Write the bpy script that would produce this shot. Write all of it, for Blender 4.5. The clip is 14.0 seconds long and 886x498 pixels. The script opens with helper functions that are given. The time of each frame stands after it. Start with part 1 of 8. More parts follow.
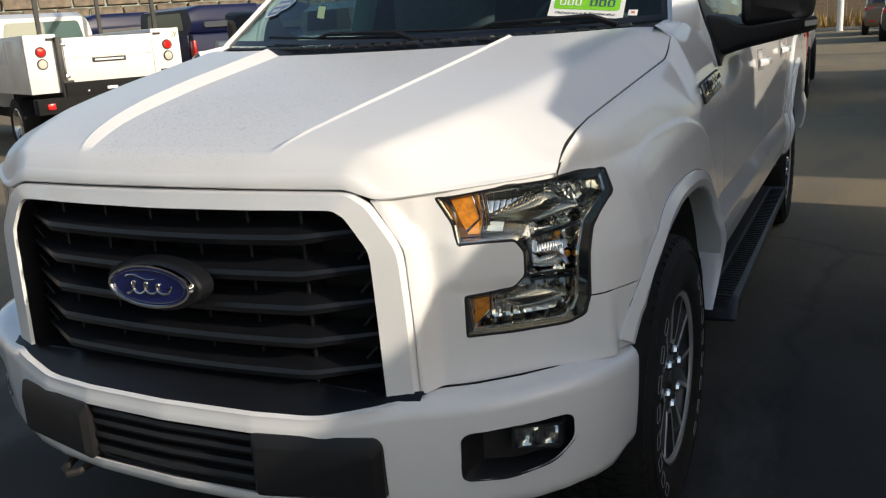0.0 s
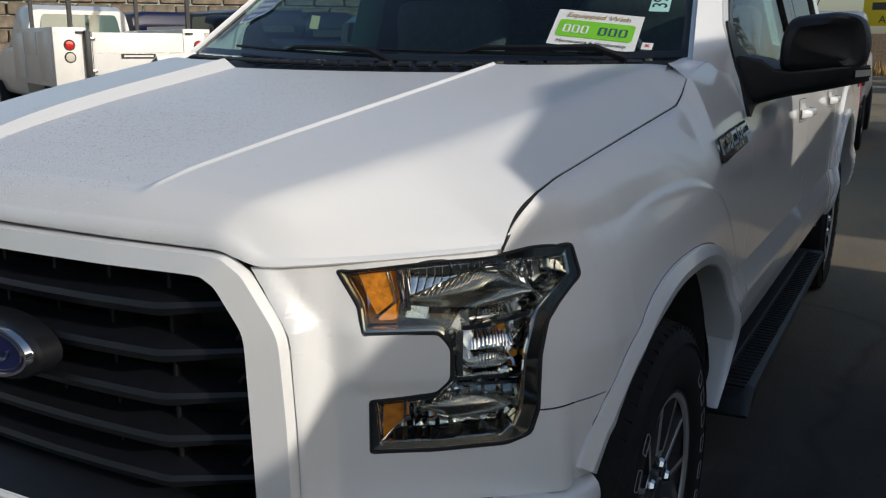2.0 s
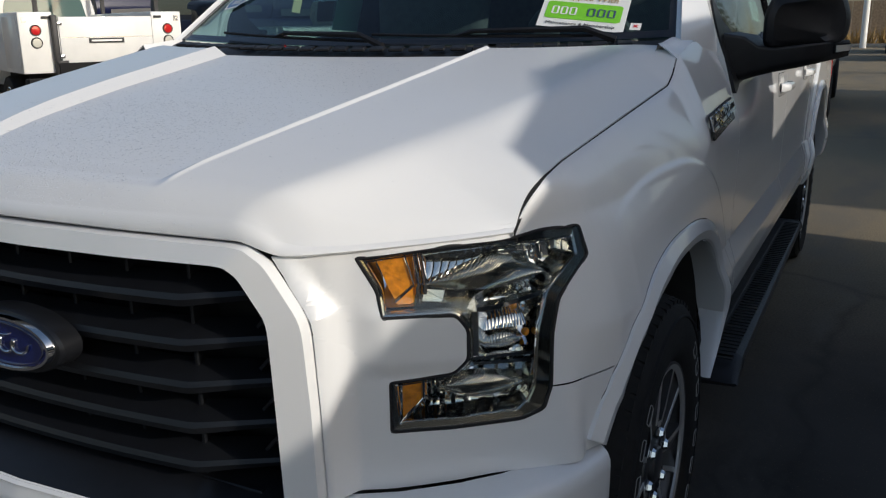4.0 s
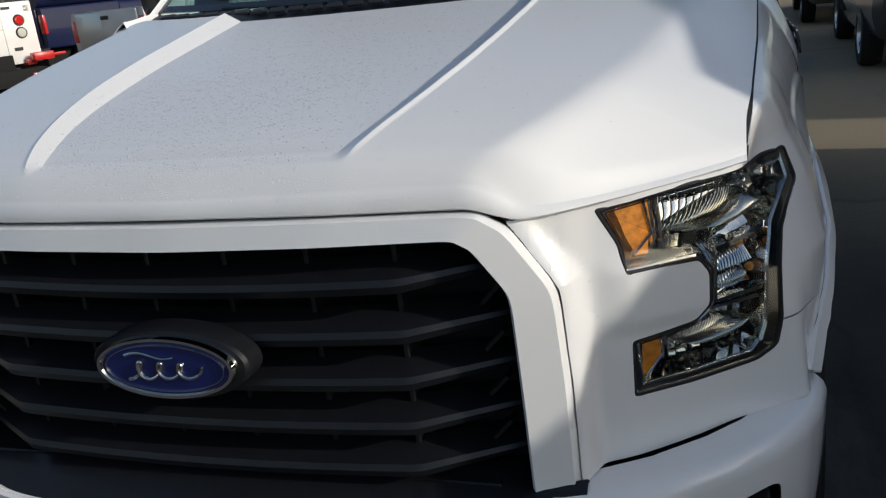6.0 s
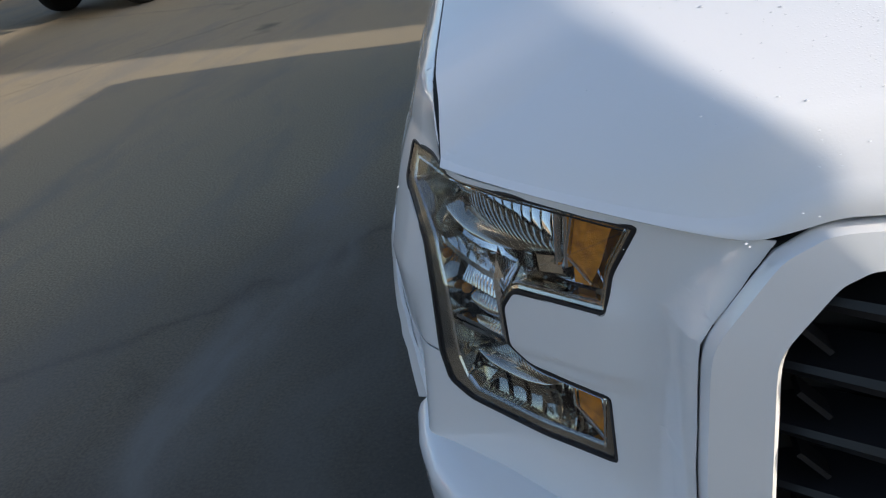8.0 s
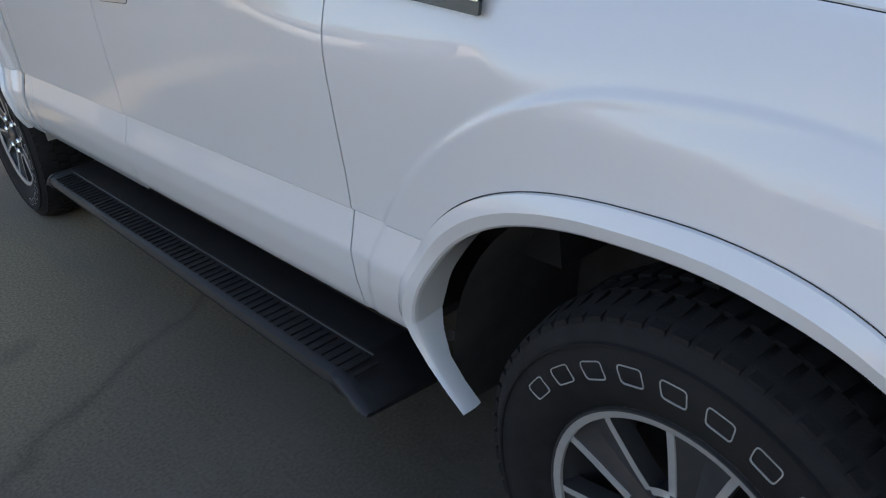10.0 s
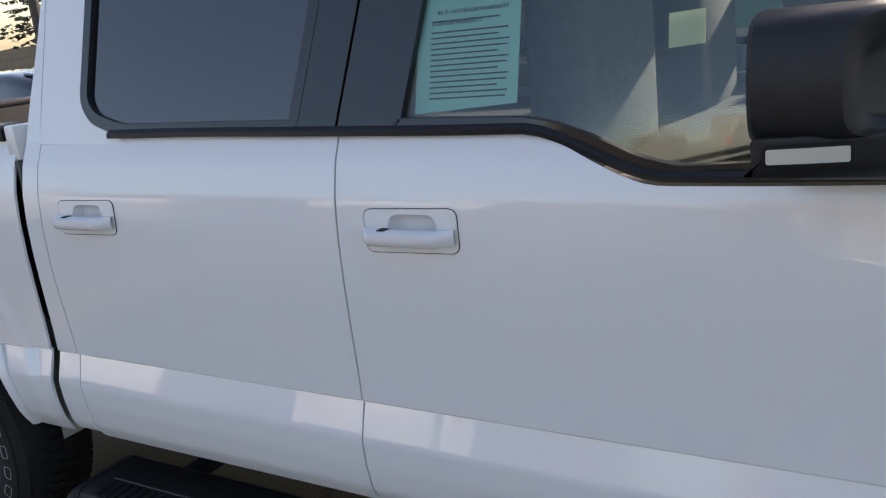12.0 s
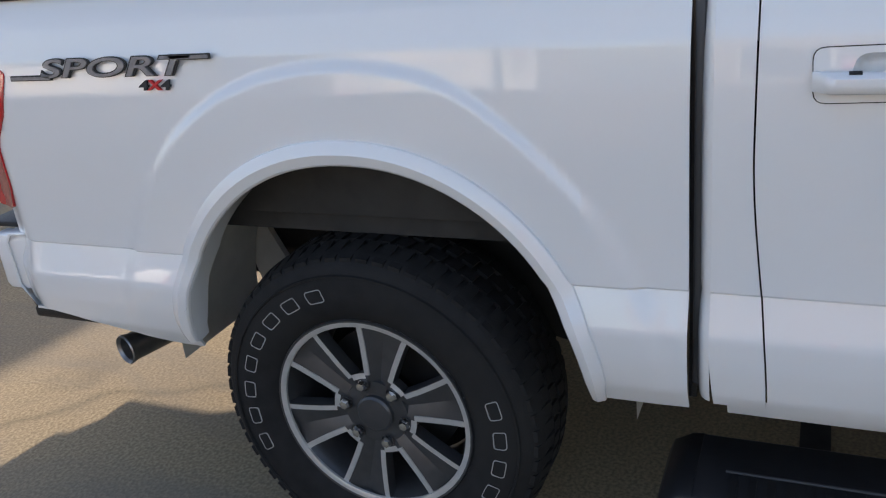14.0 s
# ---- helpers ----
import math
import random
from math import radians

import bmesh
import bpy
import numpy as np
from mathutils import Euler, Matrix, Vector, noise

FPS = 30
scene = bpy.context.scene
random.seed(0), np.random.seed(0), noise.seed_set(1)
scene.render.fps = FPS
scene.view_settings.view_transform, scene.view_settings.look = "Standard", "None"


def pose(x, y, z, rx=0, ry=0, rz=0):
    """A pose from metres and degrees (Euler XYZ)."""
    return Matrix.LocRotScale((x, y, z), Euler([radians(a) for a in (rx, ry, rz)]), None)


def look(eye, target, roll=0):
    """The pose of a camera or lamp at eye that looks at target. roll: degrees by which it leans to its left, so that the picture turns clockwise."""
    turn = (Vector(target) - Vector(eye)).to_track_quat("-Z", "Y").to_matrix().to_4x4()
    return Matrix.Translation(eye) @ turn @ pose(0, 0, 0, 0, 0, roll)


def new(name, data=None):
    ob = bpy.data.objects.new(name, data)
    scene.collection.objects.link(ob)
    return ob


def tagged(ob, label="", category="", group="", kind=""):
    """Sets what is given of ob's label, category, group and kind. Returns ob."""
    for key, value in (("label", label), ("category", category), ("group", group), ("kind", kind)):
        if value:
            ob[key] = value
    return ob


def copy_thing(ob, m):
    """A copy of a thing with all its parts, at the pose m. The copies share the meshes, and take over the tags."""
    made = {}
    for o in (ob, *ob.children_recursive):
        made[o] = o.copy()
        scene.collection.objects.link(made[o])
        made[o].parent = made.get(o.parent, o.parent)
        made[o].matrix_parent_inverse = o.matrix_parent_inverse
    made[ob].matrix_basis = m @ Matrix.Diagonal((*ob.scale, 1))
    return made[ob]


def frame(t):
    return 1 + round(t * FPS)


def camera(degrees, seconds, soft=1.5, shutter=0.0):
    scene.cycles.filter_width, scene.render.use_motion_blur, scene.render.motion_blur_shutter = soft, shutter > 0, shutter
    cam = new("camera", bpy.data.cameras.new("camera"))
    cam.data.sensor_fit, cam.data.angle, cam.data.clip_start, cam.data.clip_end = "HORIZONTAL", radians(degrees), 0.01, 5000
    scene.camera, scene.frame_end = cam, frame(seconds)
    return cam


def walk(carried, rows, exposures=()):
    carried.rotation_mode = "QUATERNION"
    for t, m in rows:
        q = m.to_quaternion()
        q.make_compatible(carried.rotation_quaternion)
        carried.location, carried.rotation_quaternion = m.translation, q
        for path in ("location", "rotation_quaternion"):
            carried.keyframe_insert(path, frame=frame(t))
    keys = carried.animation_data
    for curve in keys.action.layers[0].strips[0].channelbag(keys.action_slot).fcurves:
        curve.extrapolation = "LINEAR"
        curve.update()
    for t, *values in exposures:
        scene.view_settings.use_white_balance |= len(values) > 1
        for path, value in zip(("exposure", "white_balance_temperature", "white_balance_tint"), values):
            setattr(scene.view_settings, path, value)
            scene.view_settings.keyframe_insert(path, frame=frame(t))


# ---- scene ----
import functools
cam = camera(54.1, 14.0, 1.2)
PATH = [
    (0.0, (1.436, -1.359, 1.386), (0.567, 0.372, 0.889), -3.72),
    (0.5, (1.297, -1.173, 1.393), (0.465, 0.575, 0.891), -2.30),
    (1.0, (1.322, -0.991, 1.394), (0.416, 0.729, 0.925), 0.45),
    (1.5, (1.381, -0.877, 1.390), (0.420, 0.814, 0.924), 1.34),
    (2.0, (1.421, -0.859, 1.385), (0.474, 0.843, 0.931), 0.31),
    (2.5, (1.439, -0.884, 1.393), (0.493, 0.822, 0.953), 0.89),
    (3.0, (1.423, -0.880, 1.395), (0.467, 0.816, 0.939), 1.66),
    (5.5, (1.056, -1.007, 1.428), (0.363, 0.778, 0.849), -7.32),
    (6.0, (0.809, -1.001, 1.392), (0.206, 0.807, 0.786), -6.40),
    (6.5, (0.500, -0.872, 1.370), (-0.126, 0.887, 0.651), -5.95),
    (7.0, (0.101, -0.810, 1.349), (-0.490, 0.938, 0.577), -6.27),
    (7.5, (-0.289, -0.761, 1.383), (-0.663, 1.037, 0.592), -8.37),
    (8.0, (-0.656, -0.572, 1.417), (-1.063, 1.190, 0.562), -11.13),
    (8.5, (-1.070, -0.434, 1.391), (-0.905, 1.339, 0.482), -7.10),
    (9.0, (-1.342, -0.180, 1.380), (-0.868, 1.536, 0.470), -10.00),
    (9.2, (-1.436, -0.092, 1.379), (-0.811, 1.589, 0.493), -9.01),
    (11.3, (-2.166, 1.232, 1.520), (-0.684, 2.334, 0.751), -7.00),
    (11.5, (-2.187, 1.379, 1.527), (-0.642, 2.463, 0.865), -6.92),
    (12.0, (-2.314, 1.782, 1.542), (-0.683, 2.818, 1.028), -6.44),
    (12.5, (-2.415, 2.224, 1.530), (-0.765, 3.213, 0.982), -6.31),
    (13.0, (-2.411, 2.702, 1.514), (-0.793, 3.709, 0.907), -7.05),
    (13.5, (-2.483, 3.221, 1.486), (-0.850, 4.180, 0.842), -6.83),
    (14.0, (-2.424, 3.726, 1.465), (-0.742, 4.511, 0.721), -6.15),
]
walk(cam, [(t, look(eye, target, roll)) for t, eye, target, roll in PATH],
     exposures=((0.0, 0.07, 6750, 10), (0.5, -0.14, 6550, 10), (1.0, -0.24, 6380, 10), (1.5, -0.36, 6250, 10), (3.0, -0.44, 6100, 10), (5.5, -0.36, 6080, 10), (6.5, -0.28, 6100, 9),
                (7.0, 0.02, 6130, 9), (7.5, 0.32, 6170, 10), (8.0, 0.57, 6300, 12), (8.5, 0.80, 6500, 13), (9.0, 1.02, 6650, 15), (11.5, 1.30, 6980, 17), (12.0, 1.07, 6830, 19),
                (12.5, 0.97, 6800, 17), (13.0, 1.25, 7000, 16), (13.5, 1.25, 6980, 18), (14.0, 1.27, 7000, 19)))


# ---- light ----
SUN_EL, SUN_AZ = 19.8, 8.0   # degrees above the ground; from the truck's left side towards its nose
to_sun = Vector((math.cos(radians(SUN_AZ)) * math.cos(radians(SUN_EL)),
                 -math.sin(radians(SUN_AZ)) * math.cos(radians(SUN_EL)), math.sin(radians(SUN_EL))))
sun = new("sun", bpy.data.lights.new("sun", "SUN"))
sun.data.energy, sun.data.angle, sun.data.color = 4.0, radians(0.6), (1.0, 0.90, 0.76)
sun.matrix_world = look(to_sun * 30, (0, 0, 0))
world = bpy.data.worlds.new("sky_world")
scene.world = world
world.use_nodes = True
wn = world.node_tree
sky = wn.nodes.new("ShaderNodeTexSky")
sky.sky_type, sky.sun_disc = "NISHITA", False
sky.sun_elevation, sky.sun_rotation = radians(SUN_EL), math.atan2(to_sun.x, to_sun.y)
sky.air_density, sky.dust_density, sky.ozone_density = 1.0, 2.0, 1.0
wn.links.new(sky.outputs["Color"], wn.nodes["Background"].inputs["Color"])
wn.nodes["Background"].inputs["Strength"].default_value = 0.15


# ---- materials ----
def material(name, base, rough=0.5, metal=0.0, coat=0.0, vary=0.0, scale=8.0, bump=0.0, bump_scale=60.0, second=None, mix_scale=3.0, alpha=1.0, spec=0.5):
    m = bpy.data.materials.new(name)
    m.use_nodes = True
    nt = m.node_tree
    p = nt.nodes["Principled BSDF"]
    p.inputs["Base Color"].default_value = (*base, 1)
    p.inputs["Roughness"].default_value = rough
    p.inputs["Metallic"].default_value = metal
    p.inputs["Coat Weight"].default_value = coat
    p.inputs["Coat Roughness"].default_value = 0.03
    p.inputs["Specular IOR Level"].default_value = spec
    co = nt.nodes.new("ShaderNodeTexCoord")
    if vary or second:
        n1 = nt.nodes.new("ShaderNodeTexNoise")
        n1.inputs["Scale"].default_value, n1.inputs["Detail"].default_value = scale, 6
        nt.links.new(co.outputs["Object"], n1.inputs["Vector"])
        n2 = nt.nodes.new("ShaderNodeTexNoise")
        n2.inputs["Scale"].default_value, n2.inputs["Detail"].default_value = mix_scale, 4
        nt.links.new(co.outputs["Object"], n2.inputs["Vector"])
        ramp = nt.nodes.new("ShaderNodeValToRGB")
        dark = tuple(c * (1 - vary) for c in base)
        light = tuple(min(1, c * (1 + vary)) for c in base)
        ramp.color_ramp.elements[0].position, ramp.color_ramp.elements[1].position = 0.3, 0.7
        ramp.color_ramp.elements[0].color, ramp.color_ramp.elements[1].color = (*dark, 1), (*light, 1)
        nt.links.new(n1.outputs["Fac"], ramp.inputs["Fac"])
        out = ramp.outputs["Color"]
        if second:
            r2 = nt.nodes.new("ShaderNodeValToRGB")
            r2.color_ramp.elements[0].position, r2.color_ramp.elements[1].position = 0.45, 0.7
            nt.links.new(n2.outputs["Fac"], r2.inputs["Fac"])
            mx = nt.nodes.new("ShaderNodeMix")
            mx.data_type = "RGBA"
            nt.links.new(r2.outputs["Color"], mx.inputs["Factor"])
            nt.links.new(out, mx.inputs["A"])
            mx.inputs["B"].default_value = (*second, 1)
            out = mx.outputs["Result"]
        nt.links.new(out, p.inputs["Base Color"])
        rr = nt.nodes.new("ShaderNodeMapRange")
        rr.inputs["To Min"].default_value, rr.inputs["To Max"].default_value = max(0.0, rough * 0.85), min(1, rough * 1.15)
        nt.links.new(n2.outputs["Fac"], rr.inputs["Value"])
        nt.links.new(rr.outputs["Result"], p.inputs["Roughness"])
    if bump:
        n3 = nt.nodes.new("ShaderNodeTexNoise")
        n3.inputs["Scale"].default_value, n3.inputs["Detail"].default_value = bump_scale, 3
        nt.links.new(co.outputs["Object"], n3.inputs["Vector"])
        b = nt.nodes.new("ShaderNodeBump")
        b.inputs["Strength"].default_value, b.inputs["Distance"].default_value = bump, 0.004
        nt.links.new(n3.outputs["Fac"], b.inputs["Height"])
        nt.links.new(b.outputs["Normal"], p.inputs["Normal"])
    if alpha < 1:
        p.inputs["Alpha"].default_value = alpha
    return m


def glass_pane(name, tint, through_share, shine=0.05):
    """Thin tinted pane: clear and mirror mixed by the angle of view, as a flat sheet of glass does."""
    m = bpy.data.materials.new(name)
    m.use_nodes = True
    nt = m.node_tree
    nt.nodes.remove(nt.nodes["Principled BSDF"])
    out = nt.nodes["Material Output"]
    clear, gloss, mix = nt.nodes.new("ShaderNodeBsdfTransparent"), nt.nodes.new("ShaderNodeBsdfGlossy"), nt.nodes.new("ShaderNodeMixShader")
    clear.inputs["Color"].default_value = (*[c * through_share for c in tint], 1)
    gloss.inputs["Roughness"].default_value = 0.02
    fr = nt.nodes.new("ShaderNodeLayerWeight")
    fr.inputs["Blend"].default_value = 0.5
    pw = nt.nodes.new("ShaderNodeMath")
    pw.operation = "POWER"
    pw.inputs[1].default_value = 4.0
    nt.links.new(fr.outputs["Facing"], pw.inputs[0])
    rise = nt.nodes.new("ShaderNodeMapRange")
    rise.inputs["To Min"].default_value, rise.inputs["To Max"].default_value = shine, 0.9
    nt.links.new(pw.outputs[0], rise.inputs["Value"])
    nt.links.new(rise.outputs["Result"], mix.inputs["Fac"])
    nt.links.new(clear.outputs["BSDF"], mix.inputs[1])
    nt.links.new(gloss.outputs["BSDF"], mix.inputs[2])
    nt.links.new(mix.outputs["Shader"], out.inputs["Surface"])
    return m


PAINT = material("white_paint", (0.80, 0.80, 0.79), 0.28, coat=1.0)
HOODPAINT = material("dewy_white_paint", (0.80, 0.80, 0.79), 0.40, coat=0.6, bump=0.025, bump_scale=420)
HOODPAINT.node_tree.nodes["Principled BSDF"].inputs["Coat Roughness"].default_value = 0.22


def bead_bump(m):
    """Fine condensation: rounded beads in ragged patches."""
    nt = m.node_tree
    p = nt.nodes["Principled BSDF"]
    co = nt.nodes.new("ShaderNodeTexCoord")
    v = nt.nodes.new("ShaderNodeTexVoronoi")
    v.inputs["Scale"].default_value = 260
    nt.links.new(co.outputs["Object"], v.inputs["Vector"])
    dot = nt.nodes.new("ShaderNodeMapRange")
    dot.interpolation_type = "SMOOTHSTEP"
    dot.inputs["From Min"].default_value, dot.inputs["From Max"].default_value = 0.42, 0.10
    nt.links.new(v.outputs["Distance"], dot.inputs["Value"])
    n = nt.nodes.new("ShaderNodeTexNoise")
    n.inputs["Scale"].default_value, n.inputs["Detail"].default_value = 5.0, 5
    nt.links.new(co.outputs["Object"], n.inputs["Vector"])
    patch = nt.nodes.new("ShaderNodeMapRange")
    patch.inputs["From Min"].default_value, patch.inputs["From Max"].default_value = 0.42, 0.62
    nt.links.new(n.outputs["Fac"], patch.inputs["Value"])
    mul = nt.nodes.new("ShaderNodeMath")
    mul.operation = "MULTIPLY"
    nt.links.new(dot.outputs["Result"], mul.inputs[0])
    nt.links.new(patch.outputs["Result"], mul.inputs[1])
    sep = nt.nodes.new("ShaderNodeSeparateXYZ")
    nt.links.new(co.outputs["Object"], sep.inputs["Vector"])
    side = nt.nodes.new("ShaderNodeMath")
    side.operation = "ABSOLUTE"
    nt.links.new(sep.outputs["X"], side.inputs[0])
    mid = nt.nodes.new("ShaderNodeMapRange")
    mid.inputs["From Min"].default_value, mid.inputs["From Max"].default_value = 0.52, 0.30
    nt.links.new(side.outputs[0], mid.inputs["Value"])
    both = nt.nodes.new("ShaderNodeMath")
    both.operation = "MULTIPLY"
    nt.links.new(mul.outputs[0], both.inputs[0])
    nt.links.new(mid.outputs["Result"], both.inputs[1])
    b = nt.nodes.new("ShaderNodeBump")
    b.inputs["Strength"].default_value, b.inputs["Distance"].default_value = 0.24, 0.0012
    nt.links.new(both.outputs[0], b.inputs["Height"])
    nt.links.new(p.inputs["Normal"].links[0].from_socket, b.inputs["Normal"])
    nt.links.new(b.outputs["Normal"], p.inputs["Normal"])


bead_bump(HOODPAINT)
LETTERING = material("grey_badge_metal", (0.30, 0.31, 0.34), 0.32, metal=0.7, vary=0.1, scale=90)
BLACK = material("black_plastic", (0.012, 0.012, 0.0135), 0.48, spec=0.4, vary=0.2, scale=40, bump=0.12, bump_scale=900)
GRILLE = material("satin_black_plastic", (0.008, 0.0088, 0.011), 0.38, vary=0.15, scale=30, spec=0.4)
GAPM = material("dark_recess", (0.006, 0.006, 0.006), 0.9)
TRIM = material("gloss_black_trim", (0.012, 0.012, 0.013), 0.25, coat=0.3)
CHROME = material("chrome", (0.86, 0.86, 0.85), 0.06, metal=1.0)
MACHINED = material("machined_alloy", (0.62, 0.61, 0.59), 0.34, metal=0.55, vary=0.05, scale=60)
SATIN = material("satin_metal", (0.62, 0.62, 0.61), 0.26, metal=1.0, vary=0.05, scale=60)
REFLECT = material("lamp_reflector", (0.88, 0.87, 0.84), 0.10, metal=1.0, bump=0.05, bump_scale=25)
RIMDARK = material("grey_wheel_paint", (0.080, 0.080, 0.082), 0.36, metal=0.5, vary=0.1, scale=30)
RUBBER = material("tyre_rubber", (0.012, 0.012, 0.0125), 0.78, spec=0.3, vary=0.3, scale=25, bump=0.2, bump_scale=250, second=(0.019, 0.0185, 0.0175))
LETTER = material("white_tyre_marking", (0.36, 0.355, 0.34), 0.7)
AMBER = material("amber_lens", (0.72, 0.26, 0.010), 0.14, coat=0.8, vary=0.35, scale=90, bump=0.5, bump_scale=420)
REDLENS = material("red_lens", (0.55, 0.015, 0.015), 0.15, coat=1.0)
BLUE = material("blue_enamel", (0.008, 0.016, 0.11), 0.12, coat=1.0)
LINER = material("dark_liner", (0.034, 0.032, 0.029), 0.9, vary=0.3, scale=12)
PRIMER = material("grey_primer_underside", (0.52, 0.49, 0.42), 0.7, vary=0.12, scale=10)
STEEL = material("dark_chassis_steel", (0.03, 0.028, 0.027), 0.65, metal=0.4, vary=0.3, scale=15)
INTERIOR = material("grey_cloth", (0.115, 0.115, 0.112), 0.85, vary=0.15, scale=50)
PAPER_GREEN = material("pale_green_paper", (0.42, 0.74, 0.66), 0.75)
PAPER_WHITE = material("white_paper", (0.82, 0.82, 0.78), 0.6)
PAPER_YELLOW = material("pale_yellow_paper", (0.75, 0.70, 0.42), 0.7)
INK = material("black_ink", (0.03, 0.03, 0.03), 0.7)
GREEN = material("lime_green_print", (0.22, 0.62, 0.03), 0.5)
GOLD = material("tan_print", (0.42, 0.30, 0.12), 0.6)
REDINK = material("red_print", (0.6, 0.02, 0.02), 0.5)
STICKER = material("blue_sticker", (0.16, 0.27, 0.46), 0.5)
GLASS = glass_pane("windshield_glass", (0.55, 0.88, 0.88), 0.55, 0.04)
TINTED = glass_pane("tinted_side_glass", (0.30, 0.34, 0.38), 0.22, 0.13)
SIDEGLASS = glass_pane("clear_side_glass", (0.88, 0.95, 0.92), 0.88, 0.055)
LENS = glass_pane("clear_lamp_lens", (0.97, 0.98, 0.98), 0.97)


def asphalt():
    m = material("asphalt", (0.050, 0.0465, 0.043), 0.92, vary=0.25, scale=2.2, bump=0.012, bump_scale=420, spec=0.25, second=(0.074, 0.068, 0.060), mix_scale=0.5)
    nt = m.node_tree
    p = nt.nodes["Principled BSDF"]
    src = p.inputs["Base Color"].links[0].from_socket
    co = nt.nodes.new("ShaderNodeTexCoord")
    # sandier and paler towards the back; the dark near the truck paints in shade
    sep = nt.nodes.new("ShaderNodeSeparateXYZ")
    nt.links.new(co.outputs["Object"], sep.inputs["Vector"])
    sy = nt.nodes.new("ShaderNodeMath")
    sy.operation, sy.inputs[1].default_value = "MULTIPLY", -0.55
    nt.links.new(sep.outputs["X"], sy.inputs[0])
    sm = nt.nodes.new("ShaderNodeMath")
    sm.operation = "ADD"
    nt.links.new(sep.outputs["Y"], sm.inputs[0])
    nt.links.new(sy.outputs[0], sm.inputs[1])
    wob = nt.nodes.new("ShaderNodeTexNoise")
    wob.inputs["Scale"].default_value, wob.inputs["Detail"].default_value = 0.6, 5
    nt.links.new(co.outputs["Object"], wob.inputs["Vector"])
    wm = nt.nodes.new("ShaderNodeMath")
    wm.operation, wm.inputs[1].default_value = "MULTIPLY_ADD", 3.0
    nt.links.new(wob.outputs["Fac"], wm.inputs[0])
    nt.links.new(sm.outputs[0], wm.inputs[2])
    sand_shade = nt.nodes.new("ShaderNodeMapRange")
    sand_shade.inputs["From Min"].default_value, sand_shade.inputs["From Max"].default_value = 2.6, 6.6
    sand_shade.interpolation_type = "SMOOTHSTEP"
    nt.links.new(wm.outputs[0], sand_shade.inputs["Value"])
    grit = nt.nodes.new("ShaderNodeTexNoise")
    grit.inputs["Scale"].default_value, grit.inputs["Detail"].default_value = 95, 6
    nt.links.new(co.outputs["Object"], grit.inputs["Vector"])
    gr = nt.nodes.new("ShaderNodeValToRGB")
    gr.color_ramp.elements[0].position, gr.color_ramp.elements[1].position = 0.36, 0.66
    gr.color_ramp.elements[0].color, gr.color_ramp.elements[1].color = (0.19, 0.155, 0.099, 1), (0.33, 0.27, 0.175, 1)
    nt.links.new(grit.outputs["Fac"], gr.inputs["Fac"])
    old = nt.nodes.new("ShaderNodeMix")
    old.data_type = "RGBA"
    nt.links.new(sand_shade.outputs["Result"], old.inputs["Factor"])
    nt.links.new(src, old.inputs["A"])
    nt.links.new(gr.outputs["Color"], old.inputs["B"])
    src = old.outputs["Result"]
    # pale chips of stone
    v = nt.nodes.new("ShaderNodeTexVoronoi")
    v.inputs["Scale"].default_value = 90
    nt.links.new(co.outputs["Object"], v.inputs["Vector"])
    chips = nt.nodes.new("ShaderNodeValToRGB")
    chips.color_ramp.elements[0].position, chips.color_ramp.elements[1].position = 0.05, 0.20
    chips.color_ramp.elements[0].color, chips.color_ramp.elements[1].color = (1, 1, 1, 1), (0, 0, 0, 1)
    nt.links.new(v.outputs["Distance"], chips.inputs["Fac"])
    sc = nt.nodes.new("ShaderNodeMath")
    sc.operation = "MULTIPLY"
    nt.links.new(chips.outputs["Color"], sc.inputs[0])
    nt.links.new(v.outputs["Color"], sc.inputs[1])
    mx = nt.nodes.new("ShaderNodeMix")
    mx.data_type = "RGBA"
    nt.links.new(sc.outputs[0], mx.inputs["Factor"])
    nt.links.new(src, mx.inputs["A"])
    mx.inputs["B"].default_value = (0.19, 0.155, 0.105, 1)
    # crooked cracks
    w = nt.nodes.new("ShaderNodeTexNoise")
    w.inputs["Scale"].default_value, w.inputs["Detail"].default_value = 1.3, 5
    nt.links.new(co.outputs["Object"], w.inputs["Vector"])
    add = nt.nodes.new("ShaderNodeMix")
    add.data_type, add.blend_type = "RGBA", "ADD"
    add.inputs["Factor"].default_value = 0.5
    nt.links.new(co.outputs["Object"], add.inputs["A"])
    nt.links.new(w.outputs["Color"], add.inputs["B"])
    cr = nt.nodes.new("ShaderNodeTexVoronoi")
    cr.feature = "DISTANCE_TO_EDGE"
    cr.inputs["Scale"].default_value = 0.16
    nt.links.new(add.outputs["Result"], cr.inputs["Vector"])
    line = nt.nodes.new("ShaderNodeValToRGB")
    line.color_ramp.elements[0].position, line.color_ramp.elements[1].position = 0.0, 0.006
    line.color_ramp.elements[0].color, line.color_ramp.elements[1].color = (0.3, 0.3, 0.3, 1), (0, 0, 0, 1)
    nt.links.new(cr.outputs["Distance"], line.inputs["Fac"])
    m2 = nt.nodes.new("ShaderNodeMix")
    m2.data_type = "RGBA"
    nt.links.new(line.outputs["Color"], m2.inputs["Factor"])
    nt.links.new(mx.outputs["Result"], m2.inputs["A"])
    m2.inputs["B"].default_value = (0.018, 0.017, 0.016, 1)
    # dark oil spots
    o = nt.nodes.new("ShaderNodeTexNoise")
    o.inputs["Scale"].default_value, o.inputs["Detail"].default_value = 1.1, 3
    nt.links.new(co.outputs["Object"], o.inputs["Vector"])
    orr = nt.nodes.new("ShaderNodeValToRGB")
